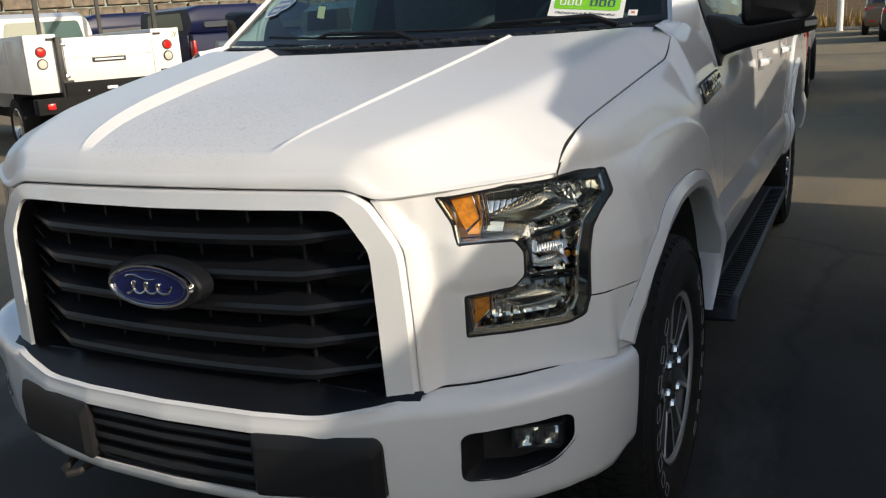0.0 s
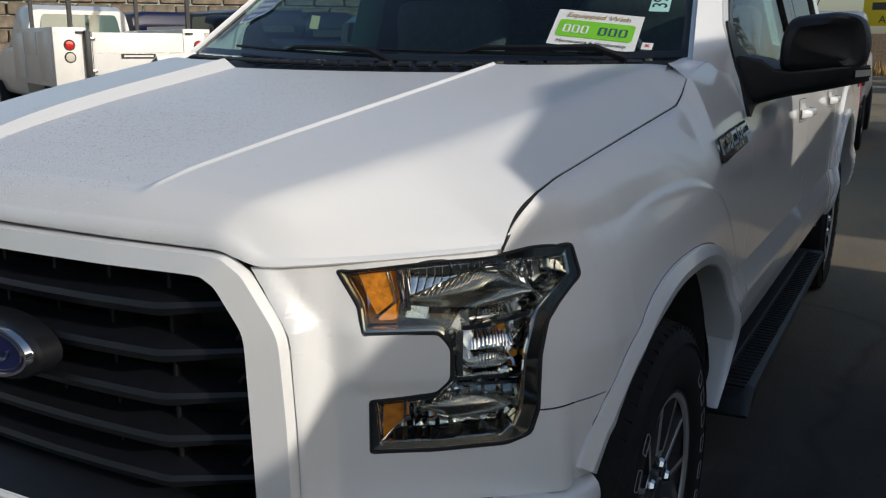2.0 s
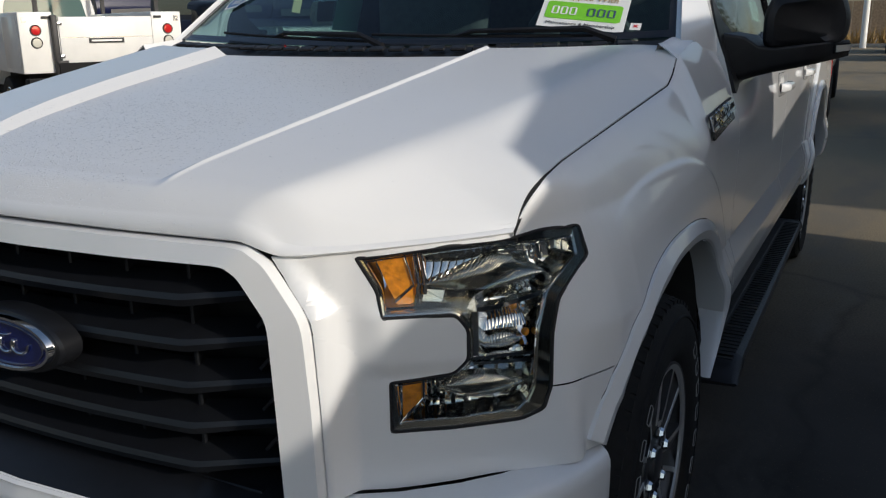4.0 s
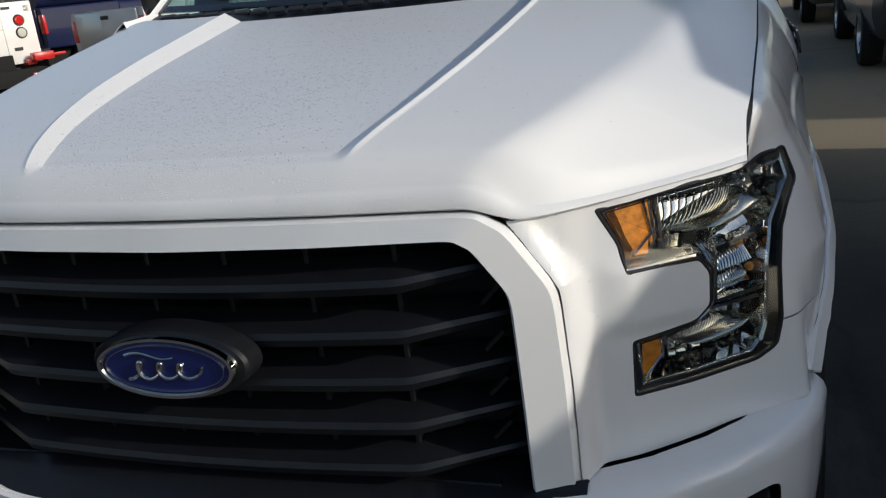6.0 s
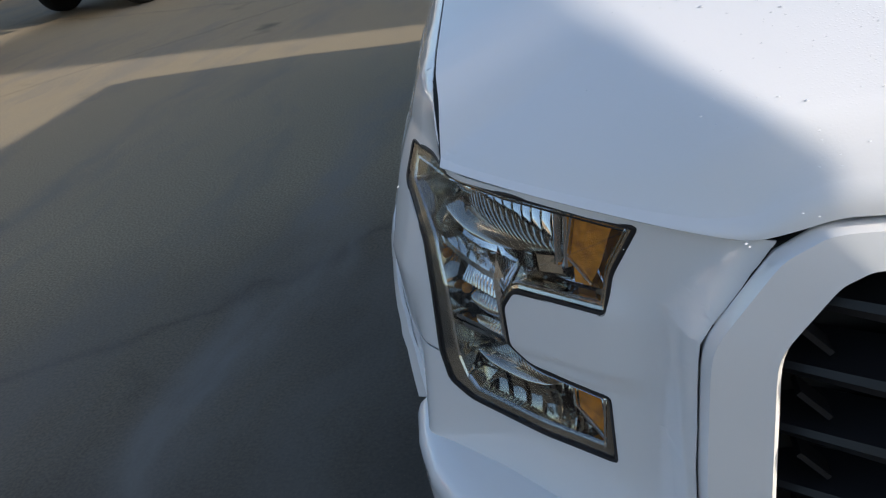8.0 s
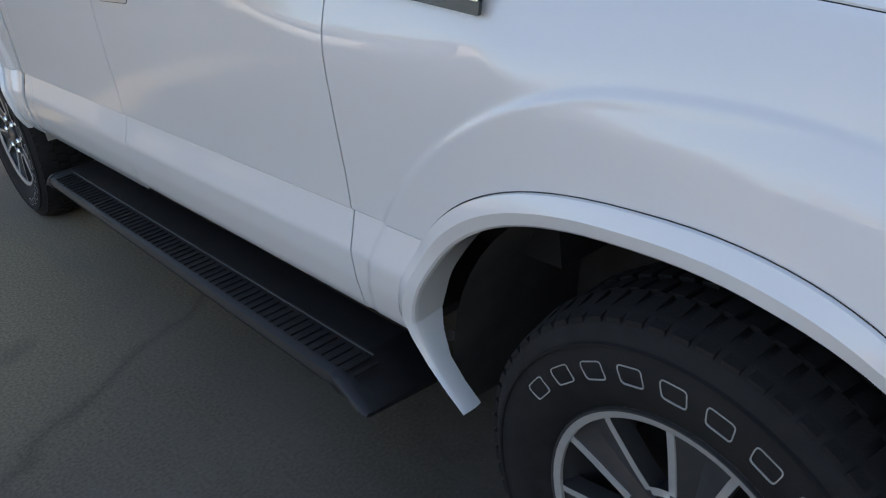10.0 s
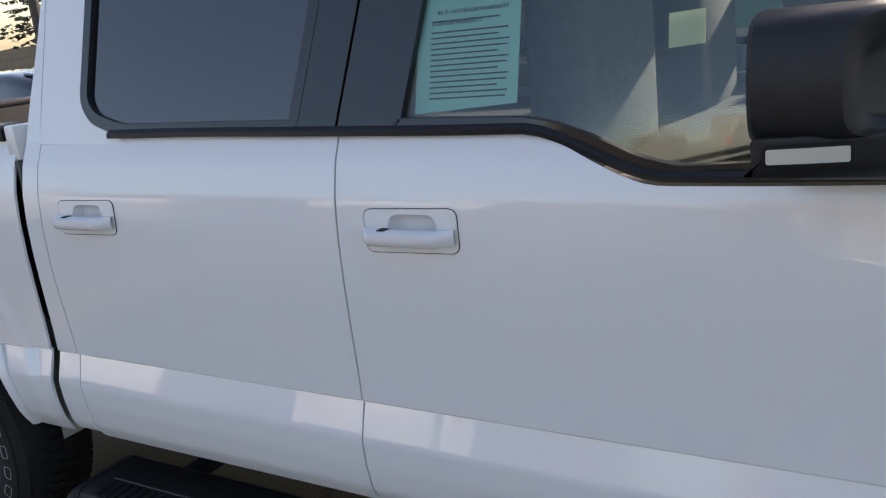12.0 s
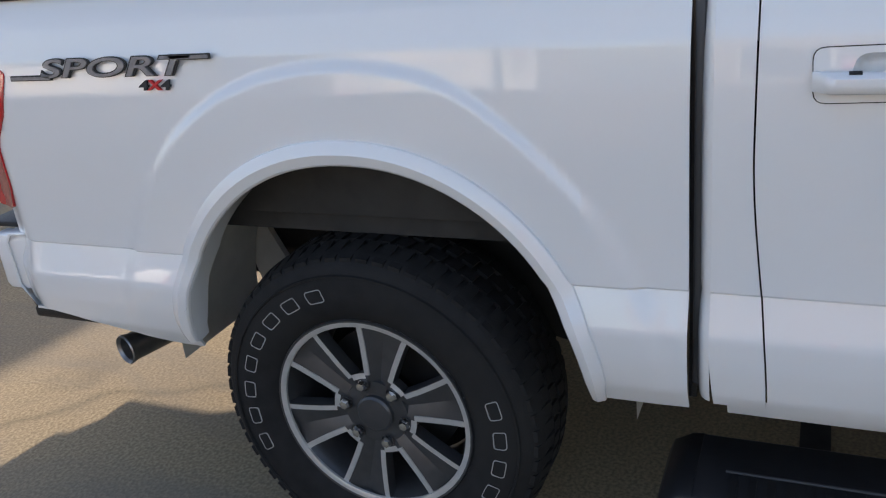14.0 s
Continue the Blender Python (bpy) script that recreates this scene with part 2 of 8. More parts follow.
    orr.color_ramp.elements[0].position, orr.color_ramp.elements[1].position = 0.66, 0.76
    orr.color_ramp.elements[1].color = (0.6, 0.6, 0.6, 1)
    nt.links.new(o.outputs["Fac"], orr.inputs["Fac"])
    m3 = nt.nodes.new("ShaderNodeMix")
    m3.data_type = "RGBA"
    nt.links.new(orr.outputs["Color"], m3.inputs["Factor"])
    nt.links.new(m2.outputs["Result"], m3.inputs["A"])
    m3.inputs["B"].default_value = (0.022, 0.021, 0.02, 1)
    # pale dried smears, drawn out along the lane
    st = nt.nodes.new("ShaderNodeMapping")
    st.inputs["Rotation"].default_value, st.inputs["Scale"].default_value = (0, 0, 0.35), (2.4, 0.55, 1)
    nt.links.new(add.outputs["Result"], st.inputs["Vector"])
    sn = nt.nodes.new("ShaderNodeTexNoise")
    sn.inputs["Scale"].default_value, sn.inputs["Detail"].default_value, sn.inputs["Roughness"].default_value = 0.8, 7, 0.62
    nt.links.new(st.outputs["Vector"], sn.inputs["Vector"])
    sr = nt.nodes.new("ShaderNodeValToRGB")
    sr.color_ramp.elements[0].position, sr.color_ramp.elements[1].position = 0.49, 0.66
    sr.color_ramp.elements[1].color = (0.5, 0.5, 0.5, 1)
    nt.links.new(sn.outputs["Fac"], sr.inputs["Fac"])
    m4 = nt.nodes.new("ShaderNodeMix")
    m4.data_type = "RGBA"
    nt.links.new(sr.outputs["Color"], m4.inputs["Factor"])
    nt.links.new(m3.outputs["Result"], m4.inputs["A"])
    m4.inputs["B"].default_value = (0.155, 0.145, 0.128, 1)
    # one long pale smear where water ran along the lane and dried
    wx = nt.nodes.new("ShaderNodeMath")
    wx.operation, wx.inputs[1].default_value = "MULTIPLY_ADD", 0.9
    nt.links.new(wob.outputs["Fac"], wx.inputs[0])
    nt.links.new(sep.outputs["X"], wx.inputs[2])
    off = nt.nodes.new("ShaderNodeMath")
    off.operation, off.inputs[1].default_value = "ADD", 1.50
    nt.links.new(wx.outputs[0], off.inputs[0])
    dist = nt.nodes.new("ShaderNodeMath")
    dist.operation = "ABSOLUTE"
    nt.links.new(off.outputs[0], dist.inputs[0])
    near = nt.nodes.new("ShaderNodeMapRange")
    near.interpolation_type = "SMOOTHSTEP"
    near.inputs["From Min"].default_value, near.inputs["From Max"].default_value = 0.24, 0.0
    nt.links.new(dist.outputs[0], near.inputs["Value"])
    run = nt.nodes.new("ShaderNodeMapRange")
    run.interpolation_type = "SMOOTHSTEP"
    run.inputs["From Min"].default_value, run.inputs["From Max"].default_value = 5.6, 4.2
    nt.links.new(sep.outputs["Y"], run.inputs["Value"])
    rag = nt.nodes.new("ShaderNodeMapRange")
    rag.inputs["From Min"].default_value, rag.inputs["From Max"].default_value = 0.36, 0.70
    nt.links.new(sn.outputs["Fac"], rag.inputs["Value"])
    f1 = nt.nodes.new("ShaderNodeMath")
    f1.operation = "MULTIPLY"
    nt.links.new(near.outputs["Result"], f1.inputs[0])
    nt.links.new(run.outputs["Result"], f1.inputs[1])
    f2 = nt.nodes.new("ShaderNodeMath")
    f2.operation = "MULTIPLY"
    nt.links.new(f1.outputs[0], f2.inputs[0])
    nt.links.new(rag.outputs["Result"], f2.inputs[1])
    m5 = nt.nodes.new("ShaderNodeMix")
    m5.data_type = "RGBA"
    nt.links.new(f2.outputs[0], m5.inputs["Factor"])
    nt.links.new(m4.outputs["Result"], m5.inputs["A"])
    m5.inputs["B"].default_value = (0.20, 0.19, 0.17, 1)
    nt.links.new(m5.outputs["Result"], p.inputs["Base Color"])
    return m


ASPHALT = asphalt()


# ---- building helpers ----
def part(name, bm, mat, parent=None, label="", sharp=32, flat=False):
    bmesh.ops.recalc_face_normals(bm, faces=bm.faces[:])
    for f in bm.faces:
        f.smooth = not flat
    lim = radians(sharp)
    for e in bm.edges:
        if len(e.link_faces) == 2 and e.calc_face_angle(0) > lim:
            e.smooth = False
    me = bpy.data.meshes.new(name)
    bm.to_mesh(me)
    bm.free()
    me.materials.append(mat)
    ob = new(name, me)
    if parent:
        ob.parent = parent
    if label:
        tagged(ob, label)
    return ob


def thing(name, label, category, place=(0, 0, 0), turn=0, group="", kind=""):
    ob = new(name)
    ob.empty_display_size = 0.2
    ob.matrix_world = pose(*place, 0, 0, turn)
    return tagged(ob, label, category, group, kind)


def sheet_bm(rows, thick=0.0, closed=False):
    """Quads over rows of points; with a thickness, a second skin on the far side of the normals and a rim."""
    bm = bmesh.new()
    vs = [[bm.verts.new(p) for p in r] for r in rows]
    for a, b in zip(vs, vs[1:]):
        n = len(a)
        for i in range(n if closed else n - 1):
            q = [a[i], a[(i + 1) % n], b[(i + 1) % n], b[i]]
            try:
                bm.faces.new(q)
            except ValueError:
                pass
    bmesh.ops.remove_doubles(bm, verts=bm.verts[:], dist=1e-5)
    bmesh.ops.dissolve_degenerate(bm, dist=1e-6, edges=bm.edges[:])
    if thick:
        bmesh.ops.recalc_face_normals(bm, faces=bm.faces[:])
        thicken(bm, thick)
    return bm


def thicken(bm, vec_or_thick):
    """Gives an open sheet a second skin, moved by a vector, or inwards (towards the middle plane x = 0) by a thickness, and a rim."""
    bm.normal_update()
    old = bm.faces[:]
    edges = [e for e in bm.edges if len(e.link_faces) == 1]
    twin = {}
    for v in bm.verts[:]:
        if isinstance(vec_or_thick, (int, float)):
            n = v.normal.copy()
            inner = Vector((-1 if v.co.x > 0 else 1, 0.55 if v.co.y < 0.7 else 0.0, -0.6))
            if n.dot(inner) < 0:
                n = -n
            off = n * vec_or_thick
        else:
            off = Vector(vec_or_thick)
        twin[v] = bm.verts.new(v.co + off)
    for f in old:
        bm.faces.new([twin[v] for v in reversed(f.verts)])
    for e in edges:
        a, b = e.verts
        try:
            bm.faces.new((a, b, twin[b], twin[a]))
        except ValueError:
            pass


def rounded(pts, r, n=4):
    """A polygon with its corners rounded."""
    out = []
    m = len(pts)
    for i in range(m):
        p, a, b = Vector(pts[i]), Vector(pts[i - 1]), Vector(pts[(i + 1) % m])
        da, db = (a - p), (b - p)
        q = min(r, da.length * 0.45, db.length * 0.45)
        s, e = p + da.normalized() * q, p + db.normalized() * q
        for k in range(n + 1):
            t = k / n
            out.append(tuple(s * (1 - t) ** 2 + p * 2 * t * (1 - t) + e * t * t))
    return out


def inset(pts, d):
    """The polygon moved inwards by d."""
    m = len(pts)
    area = sum(pts[i - 1][0] * pts[i][1] - pts[i][0] * pts[i - 1][1] for i in range(m))
    s = 1 if area > 0 else -1
    out = []
    for i in range(m):
        p, a, b = Vector(pts[i]), Vector(pts[i - 1]), Vector(pts[(i + 1) % m])
        u, v = (p - a).normalized(), (b - p).normalized()
        n1, n2 = Vector((-u.y, u.x)) * s, Vector((-v.y, v.x)) * s
        k = n1 + n2
        k = k / max(0.35, 1 + n1.dot(n2))
        out.append(tuple(p + k * d))
    return out


def plate_bm(pts, lift, depth):
    """A flat outline, taken into space by lift(a, b), with a depth (a vector)."""
    bm = bmesh.new()
    f = bm.faces.new([bm.verts.new(lift(a, b)) for a, b in pts])
    f.normal_update()
    bmesh.ops.triangulate(bm, faces=[f])
    thicken(bm, depth)
    return bm


def fine_plate_bm(pts, lift, depth, step):
    """The same, cut into small squares first, so that it follows a curved surface."""
    bm = bmesh.new()
    f = bm.faces.new([bm.verts.new((a, b, 0)) for a, b in pts])
    f.normal_update()
    bmesh.ops.triangulate(bm, faces=[f])
    for k in range(2):
        lo, hi = min(p[k] for p in pts), max(p[k] for p in pts)
        n = max(1, int((hi - lo) / step))
        for i in range(1, n):
            c, d = [0, 0, 0], [0, 0, 0]
            c[k], d[k] = lo + (hi - lo) * i / n, 1
            bmesh.ops.bisect_plane(bm, geom=bm.verts[:] + bm.edges[:] + bm.faces[:], plane_co=c, plane_no=d)
    for v in bm.verts:
        v.co = lift(v.co.x, v.co.y)
    thicken(bm, depth)
    return bm


def ring_bm(outer, inner, lift, depth):
    """A frame between two outlines with as many points each."""
    bm = bmesh.new()
    n = len(outer)
    o = [bm.verts.new(lift(*p)) for p in outer]
    i = [bm.verts.new(lift(*p)) for p in inner]
    for k in range(n):
        bm.faces.new((o[k], o[(k + 1) % n], i[(k + 1) % n], i[k]))
    thicken(bm, depth)
    return bm


def box_bm(x0, x1, y0, y1, z0, z1, bevel=0.0, seg=2):
    bm = bmesh.new()
    bmesh.ops.create_cube(bm, size=1)
    for v in bm.verts:
        v.co = Vector(((x0 + x1) / 2 + v.co.x * (x1 - x0), (y0 + y1) / 2 + v.co.y * (y1 - y0), (z0 + z1) / 2 + v.co.z * (z1 - z0)))
    if bevel:
        bmesh.ops.bevel(bm, geom=bm.edges[:], offset=bevel, segments=seg, affect="EDGES", profile=0.5)
    return bm


def turn_bm(profile, n=48, axis="x", arc=None):
    """A body of revolution about the x axis from (radius, along) pairs."""
    rows = []
    for k in range(n + (0 if arc is None else 1)):
        a = 2 * math.pi * k / n if arc is None else arc[0] + (arc[1] - arc[0]) * k / n
        rows.append([Vector((h, r * math.cos(a), r * math.sin(a))) for r, h in profile])
    if arc is None:
        rows.append(rows[0])
    return sheet_bm(rows)


def tube_bm(points, r, n=8):
    pts = [Vector(p) for p in points]
    rows = []
    for i, p in enumerate(pts):
        d = (pts[min(i + 1, len(pts) - 1)] - pts[max(i - 1, 0)]).normalized()
        s = d.orthogonal().normalized() if i == 0 else (rows[-1][0] - pts[i - 1]).normalized()
        s = (s - d * s.dot(d)).normalized()
        u = d.cross(s)
        rr = r[i] if isinstance(r, (list, tuple)) else r
        rows.append([p + (s * math.cos(2 * math.pi * k / n) + u * math.sin(2 * math.pi * k / n)) * rr for k in range(n)])
    bm = sheet_bm(rows, closed=True)
    ends = [e for e in bm.edges if len(e.link_faces) == 1]
    bmesh.ops.holes_fill(bm, edges=ends)
    return bm


def merge(bms):
    out = bmesh.new()
    for b in bms:
        me = bpy.data.meshes.new("tmp")
        b.to_mesh(me)
        b.free()
        out.from_mesh(me)
        bpy.data.meshes.remove(me)
    return out


def words(name, text, size, m, mat, parent, depth=0.0015, shear=0.0, bold=0.0, wide=1.0):
    cu = bpy.data.curves.new(name, "FONT")
    cu.body, cu.size, cu.extrude, cu.shear, cu.offset = text, size, depth, shear, bold
    cu.align_x, cu.align_y = "CENTER", "CENTER"
    tmp = new("tmp_text", cu)
    dg = bpy.context.evaluated_depsgraph_get()
    me = bpy.data.meshes.new_from_object(tmp.evaluated_get(dg))
    bpy.data.objects.remove(tmp)
    me.name = name
    me.transform(m @ Matrix.Diagonal((wide, 1, 1, 1)))
    me.materials.clear()
    me.materials.append(mat)
    ob = new(name, me)
    if parent:
        ob.parent = parent
    return ob


def smooth(a, b, t):
    t = max(0.0, min(1.0, (t - a) / (b - a)))
    return t * t * (3 - 2 * t)


def ip(x, xs, ys):
    return float(np.interp(x, xs, ys))


# ---- the ground ----
def build_ground():
    bm = bmesh.new()
    n = 24
    co = [-900, -300, -100, -40] + [-24 + 2 * i for i in range(n + 1)] + [40, 100, 300, 900]
    vs = [[bm.verts.new((x, y + 4, 0.0)) for x in co] for y in co]
    for a, b in zip(vs, vs[1:]):
        for i in range(len(co) - 1):
            bm.faces.new((a[i], a[i + 1], b[i + 1], b[i]))
    tagged(part("ground", bm, ASPHALT), "worn grey asphalt of the car lot", "ground", kind="structure")


build_ground()

# ---- the truck: shape of its skin ----
SIDE_Z = (0.48, 0.50, 0.535, 0.58, 0.64, 0.70, 0.779, 0.785, 0.86, 0.95, 1.05, 1.14, 1.22, 1.29, 1.345)
SIDE_D = (-0.075, -0.045, -0.018, 0.004, 0.014, 0.016, -0.009, -0.003, -0.003, 0.0, 0.002, 0.0, -0.008, -0.026, -0.052)
FRONT = ((0.520, 0.134), (0.548, 0.146), (0.603, 0.174), (0.636, 0.196), (0.69, 0.224), (0.78, 0.285), (0.854, 0.347), (0.915, 0.412), (0.958, 0.470), (0.988, 0.545), (1.0, 0.64))
WHEEL_F, WHEEL_R, AXLE_Z = 0.945, 4.628, 0.392
BED_Y0, BED_Y1 = 3.925, 5.60


def plan_curve():
    """The line of the front corner seen from above, as evenly spaced points, run on along the side."""
    p = [Vector((x, y)) for x, y in FRONT]
    out = []
    for i in range(len(p) - 1):
        a, b, c, d = p[max(i - 1, 0)], p[i], p[i + 1], p[min(i + 2, len(p) - 1)]
        m = max(2, int((c - b).length / 0.009))
        for k in range(m):
            t = k / m
            h = 0.5 * ((2 * b) + (c - a) * t + (2 * a - 5 * b + 4 * c - d) * t * t + (3 * b - a - 3 * c + d) * t ** 3)
            out.append(b.lerp(c, t) * 0.4 + h * 0.6)
    out += [Vector((1.0, y)) for y in np.linspace(0.64, 1.6775, 150)]
    return out


PLAN = plan_curve()


def arch_low(y, front, bottom):
    """Height of the lower edge of a side panel at y, which follows the wheel opening."""
    yc, a, z0, b, n = (0.985, 0.525, 0.43, 0.475, 2.4) if front else (4.582, 0.472, 0.49, 0.514, 2.1)
    s = abs(y - yc) / a
    if s >= 1:
        return bottom
    return max(bottom, z0 + b * (1 - s ** n) ** (1 / n))


def arch_radius(y, z, front):
    yc, a, z0, b, n = (0.985, 0.525, 0.43, 0.475, 2.4) if front else (4.582, 0.472, 0.49, 0.514, 2.1)
    return ((abs(y - yc) / a) ** n + (max(0.0, z - z0) / b) ** n) ** (1 / n)


def front_tuck(y):
    """Share by which the cab narrows towards the windshield."""
    return 1 - smooth(1.66, 2.12, y)


def side_off(y, z):
    """How far the side skin stands out from 1 m at y, z."""
    d = ip(z, SIDE_Z, SIDE_D)
    if y < 1.5 and z < 0.80:      # no rocker swelling ahead of the front wheel
        d += (-0.004 - d) * smooth(1.5, 1.35, y)
    d -= 0.026 * smooth(1.08, 1.24, z) * front_tuck(y) * smooth(0.9, 1.5, y)
    for front in (True, False):
        yc = WHEEL_F if front else WHEEL_R
        if abs(y - yc) < 0.85:
            r = arch_radius(y, z, front)
            top = 1.425 - 0.14 * smooth(1.0, 1.5, y) if front else 1.395 - 0.06 * smooth(4.40, 4.15, y)
            bulge = (0.0070 if front else 0.012) * (1 - smooth(top - (0.024 if front else 0.045), top + 0.004, r))
            if front:      # the swelling fades out towards the lamp
                bulge *= smooth(0.55, 0.84, y)
            if z < 0.78:
                bulge *= smooth(0.45, 0.78, z)
            d += bulge
    return d


def cut_x(y):
    return ip(y, (0.362, 0.435, 0.8, 1.215, 1.47, 1.70), (0.856, 0.864, 0.888, 0.906, 0.892, 0.90))


def cut_z(y):
    return ip(y, (0.350, 0.362, 0.385, 0.405, 0.428, 0.46, 0.53, 0.65, 0.8, 1.18, 1.225, 1.275, 1.47, 1.70), (1.074, 1.086, 1.110, 1.124, 1.136, 1.150, 1.167, 1.185, 1.207, 1.256, 1.284, 1.325, 1.352, 1.355))


def rise_list(lo, hi, n1, n2):
    """Heights of a column of the side skin, with the crease at 0.782 on two rows of its own."""
    a, b = min(max(0.779, lo), hi), min(max(0.785, lo), hi)
    return [lo + (a - lo) * k / n1 for k in range(n1 + 1)] + [b + (hi - b) * k / n2 for k in range(n2 + 1)]


def roll_in(c):
    """How fully the skin's top rolls in to the hood's edge at a place of the plan line, and the y that it reaches there."""
    q = smooth(0.845, 0.89, c.x)
    ty = 0.33 + (c.y - 0.30) * 0.72 if c.y < 0.60 else c.y
    return q, c.y + (ty - c.y) * q


def corner_point(i, z, ztop):
    """A point of the front corner and fender skin: column i of the plan line, height z."""
    c = PLAN[i]
    x0 = c.x + side_off(c.y, z) * smooth(0.45, 0.62, c.y)
    lean = 0.307 * (min(z, 1.08) - 0.888) if z > 0.888 else 0.22 * (z - 0.888) * (1 - smooth(0.40, 0.47, c.y))
    x0 -= lean * smooth(0.82, 0.955, c.x) * (1 - smooth(0.48, 1.36, c.y))      # the corner leans in towards its top
    if c.x < 0.80:
        return Vector((x0, c.y, z))
    # the shoulder rolls in to the hood's edge
    k = smooth(0.80, 0.99, c.x)
    q, ty = roll_in(c)
    slope = 0.8 * smooth(0.42, 0.70, c.y) * (1 - 0.45 * smooth(1.15, 1.62, c.y))      # a flatter shoulder over the wheel
    hs = 0.05 + 0.10 * k + 0.050 * slope
    zs = ztop - hs
    if z <= zs:
        return Vector((x0, c.y, z))
    s = min(1, (z - zs) / hs)
    e = 2 - 0.5 * slope
    w = 1 - max(0, 1 - s ** e) ** (1 / e)
    tx = cut_x(ty)
    return Vector((x0 + (tx - x0) * w * q, c.y + (ty - c.y) * w, z))


def corner_top(i):
    c = PLAN[i]
    if c.x < 0.854:
        return ip(c.x, (0.54, 0.603, 0.69, 0.854), (1.051, 1.055, 1.060, 1.072))
    return cut_z(max(roll_in(c)[1], 0.350)) - 0.0018


LAMP = ((0.640, 1.047), (0.774, 1.063), (0.867, 1.0675), (0.925, 1.069), (0.974, 1.065), (0.972, 1.009), (0.925, 0.946), (0.908, 0.89), (0.899, 0.80), (0.888, 0.758),
        (0.862, 0.742), (0.774, 0.738), (0.686, 0.737), (0.686, 0.832), (0.774, 0.842), (0.797, 0.866), (0.797, 0.918), (0.782, 0.942), (0.681, 0.941), (0.668, 0.99))


def column_of(x):
    """Place along the plan line, counted in columns, at which the corner reaches x."""
    lo, hi = 0.0, float(max(i for i, c in enumerate(PLAN) if c.y < 0.60))
    for _ in range(30):
        m = (lo + hi) / 2
        i = int(m)
        if PLAN[i].x + (PLAN[i + 1].x - PLAN[i].x) * (m - i) < x:
            lo = m
        else:
            hi = m
    return lo


SEAM = ((0.531, 1.052), (0.5965, 0.950), (0.608, 0.80), (0.611, 0.60))


def seam_gap(x, z):
    """Distance to the joint between grille surround and front corner, and that joint's x."""
    best = (9.0, x)
    for (x0, z0), (x1, z1) in zip(SEAM, SEAM[1:]):
        t = max(0.0, min(1.0, ((x - x0) * (x1 - x0) + (z - z0) * (z1 - z0)) / ((x1 - x0) ** 2 + (z1 - z0) ** 2)))
        qx, qz = x0 + (x1 - x0) * t, z0 + (z1 - z0) * t
        best = min(best, (math.hypot(x - qx, z - qz), qx))
    return best


def corner_at(c, z):
    """The corner's skin at a broken column number, with the proud tab between the lamp's arms."""
    i = min(int(c), len(PLAN) - 2)
    f = c - i
    p = corner_point(i, z, corner_top(i)).lerp(corner_point(i + 1, z, corner_top(i + 1)), f)
    tab = smooth(0.625, 0.69, p.x) * (1 - smooth(0.82, 0.85, p.x)) * max(0, min(1, (z - 0.840) / 0.026)) * (1 - smooth(0.938, 0.985, z))
    p.y -= 0.011 * tab
    # the edge beside the grille surround turns forward
    near, sx = seam_gap(p.x, z)
    if near < 0.03:
        p.y -= max(0.0, front_y(sx) - 0.137) * (1 - smooth(0.004, 0.03, near))
    return p


def true_inset(pts, width):
    """The lamp's outline moved inwards by a width that is counted along the skin."""
    out = []
    for (a, b), (c, e) in zip(pts, inset(pts, 0.001)):
        dx, dz = (c - a) * 1000, (e - b) * 1000
        slope = (front_y(a + 0.005) - front_y(a - 0.005)) / 0.01
        w = width(a, b) if callable(width) else width
        flat, true = math.hypot(dx, dz), math.sqrt(dx * dx * (1 + slope * slope) + dz * dz)
        w *= flat / max(1e-6, true)
        out.append((a + dx * w, b + dz * w))
    return out


def inside(pts, x, z):
    hit = False
    for i in range(len(pts)):
        (x0, z0), (x1, z1) = pts[i - 1], pts[i]
        if (z0 > z) != (z1 > z) and x < x0 + (x1 - x0) * (z - z0) / (z1 - z0):
            hit = not hit
    return hit


def front_y(x):
    """How far back the front corner's skin lies at x."""
    best = min(range(len(PLAN) - 1), key=lambda i: abs(PLAN[i].x - x) + (9 if PLAN[i].y > 0.6 else 0))
    j = best if PLAN[best].x <= x else best - 1
    a, b = PLAN[max(j, 0)], PLAN[max(j, 0) + 1]
    return a.y + (b.y - a.y) * max(0, min(1, (x - a.x) / max(1e-6, b.x - a.x)))


def both_sides(make):
    for s in (1, -1):
        make(s)


def flip(bm, s):
    if s < 0:
        for v in bm.verts:
            v.co.x = -v.co.x
    return bm


truck = thing("pickup_truck", "white crew-cab pickup truck with black grille parked on asphalt", "pickup truck")


def skin_x(y, z):
    """Half width of the side skin, round the front corner too."""
    if y > 1.37:
        return 1.0 + side_off(y, z)
    i = min(range(len(PLAN)), key=lambda k: abs(PLAN[k].y - y))
    return corner_point(i, z, corner_top(i)).x


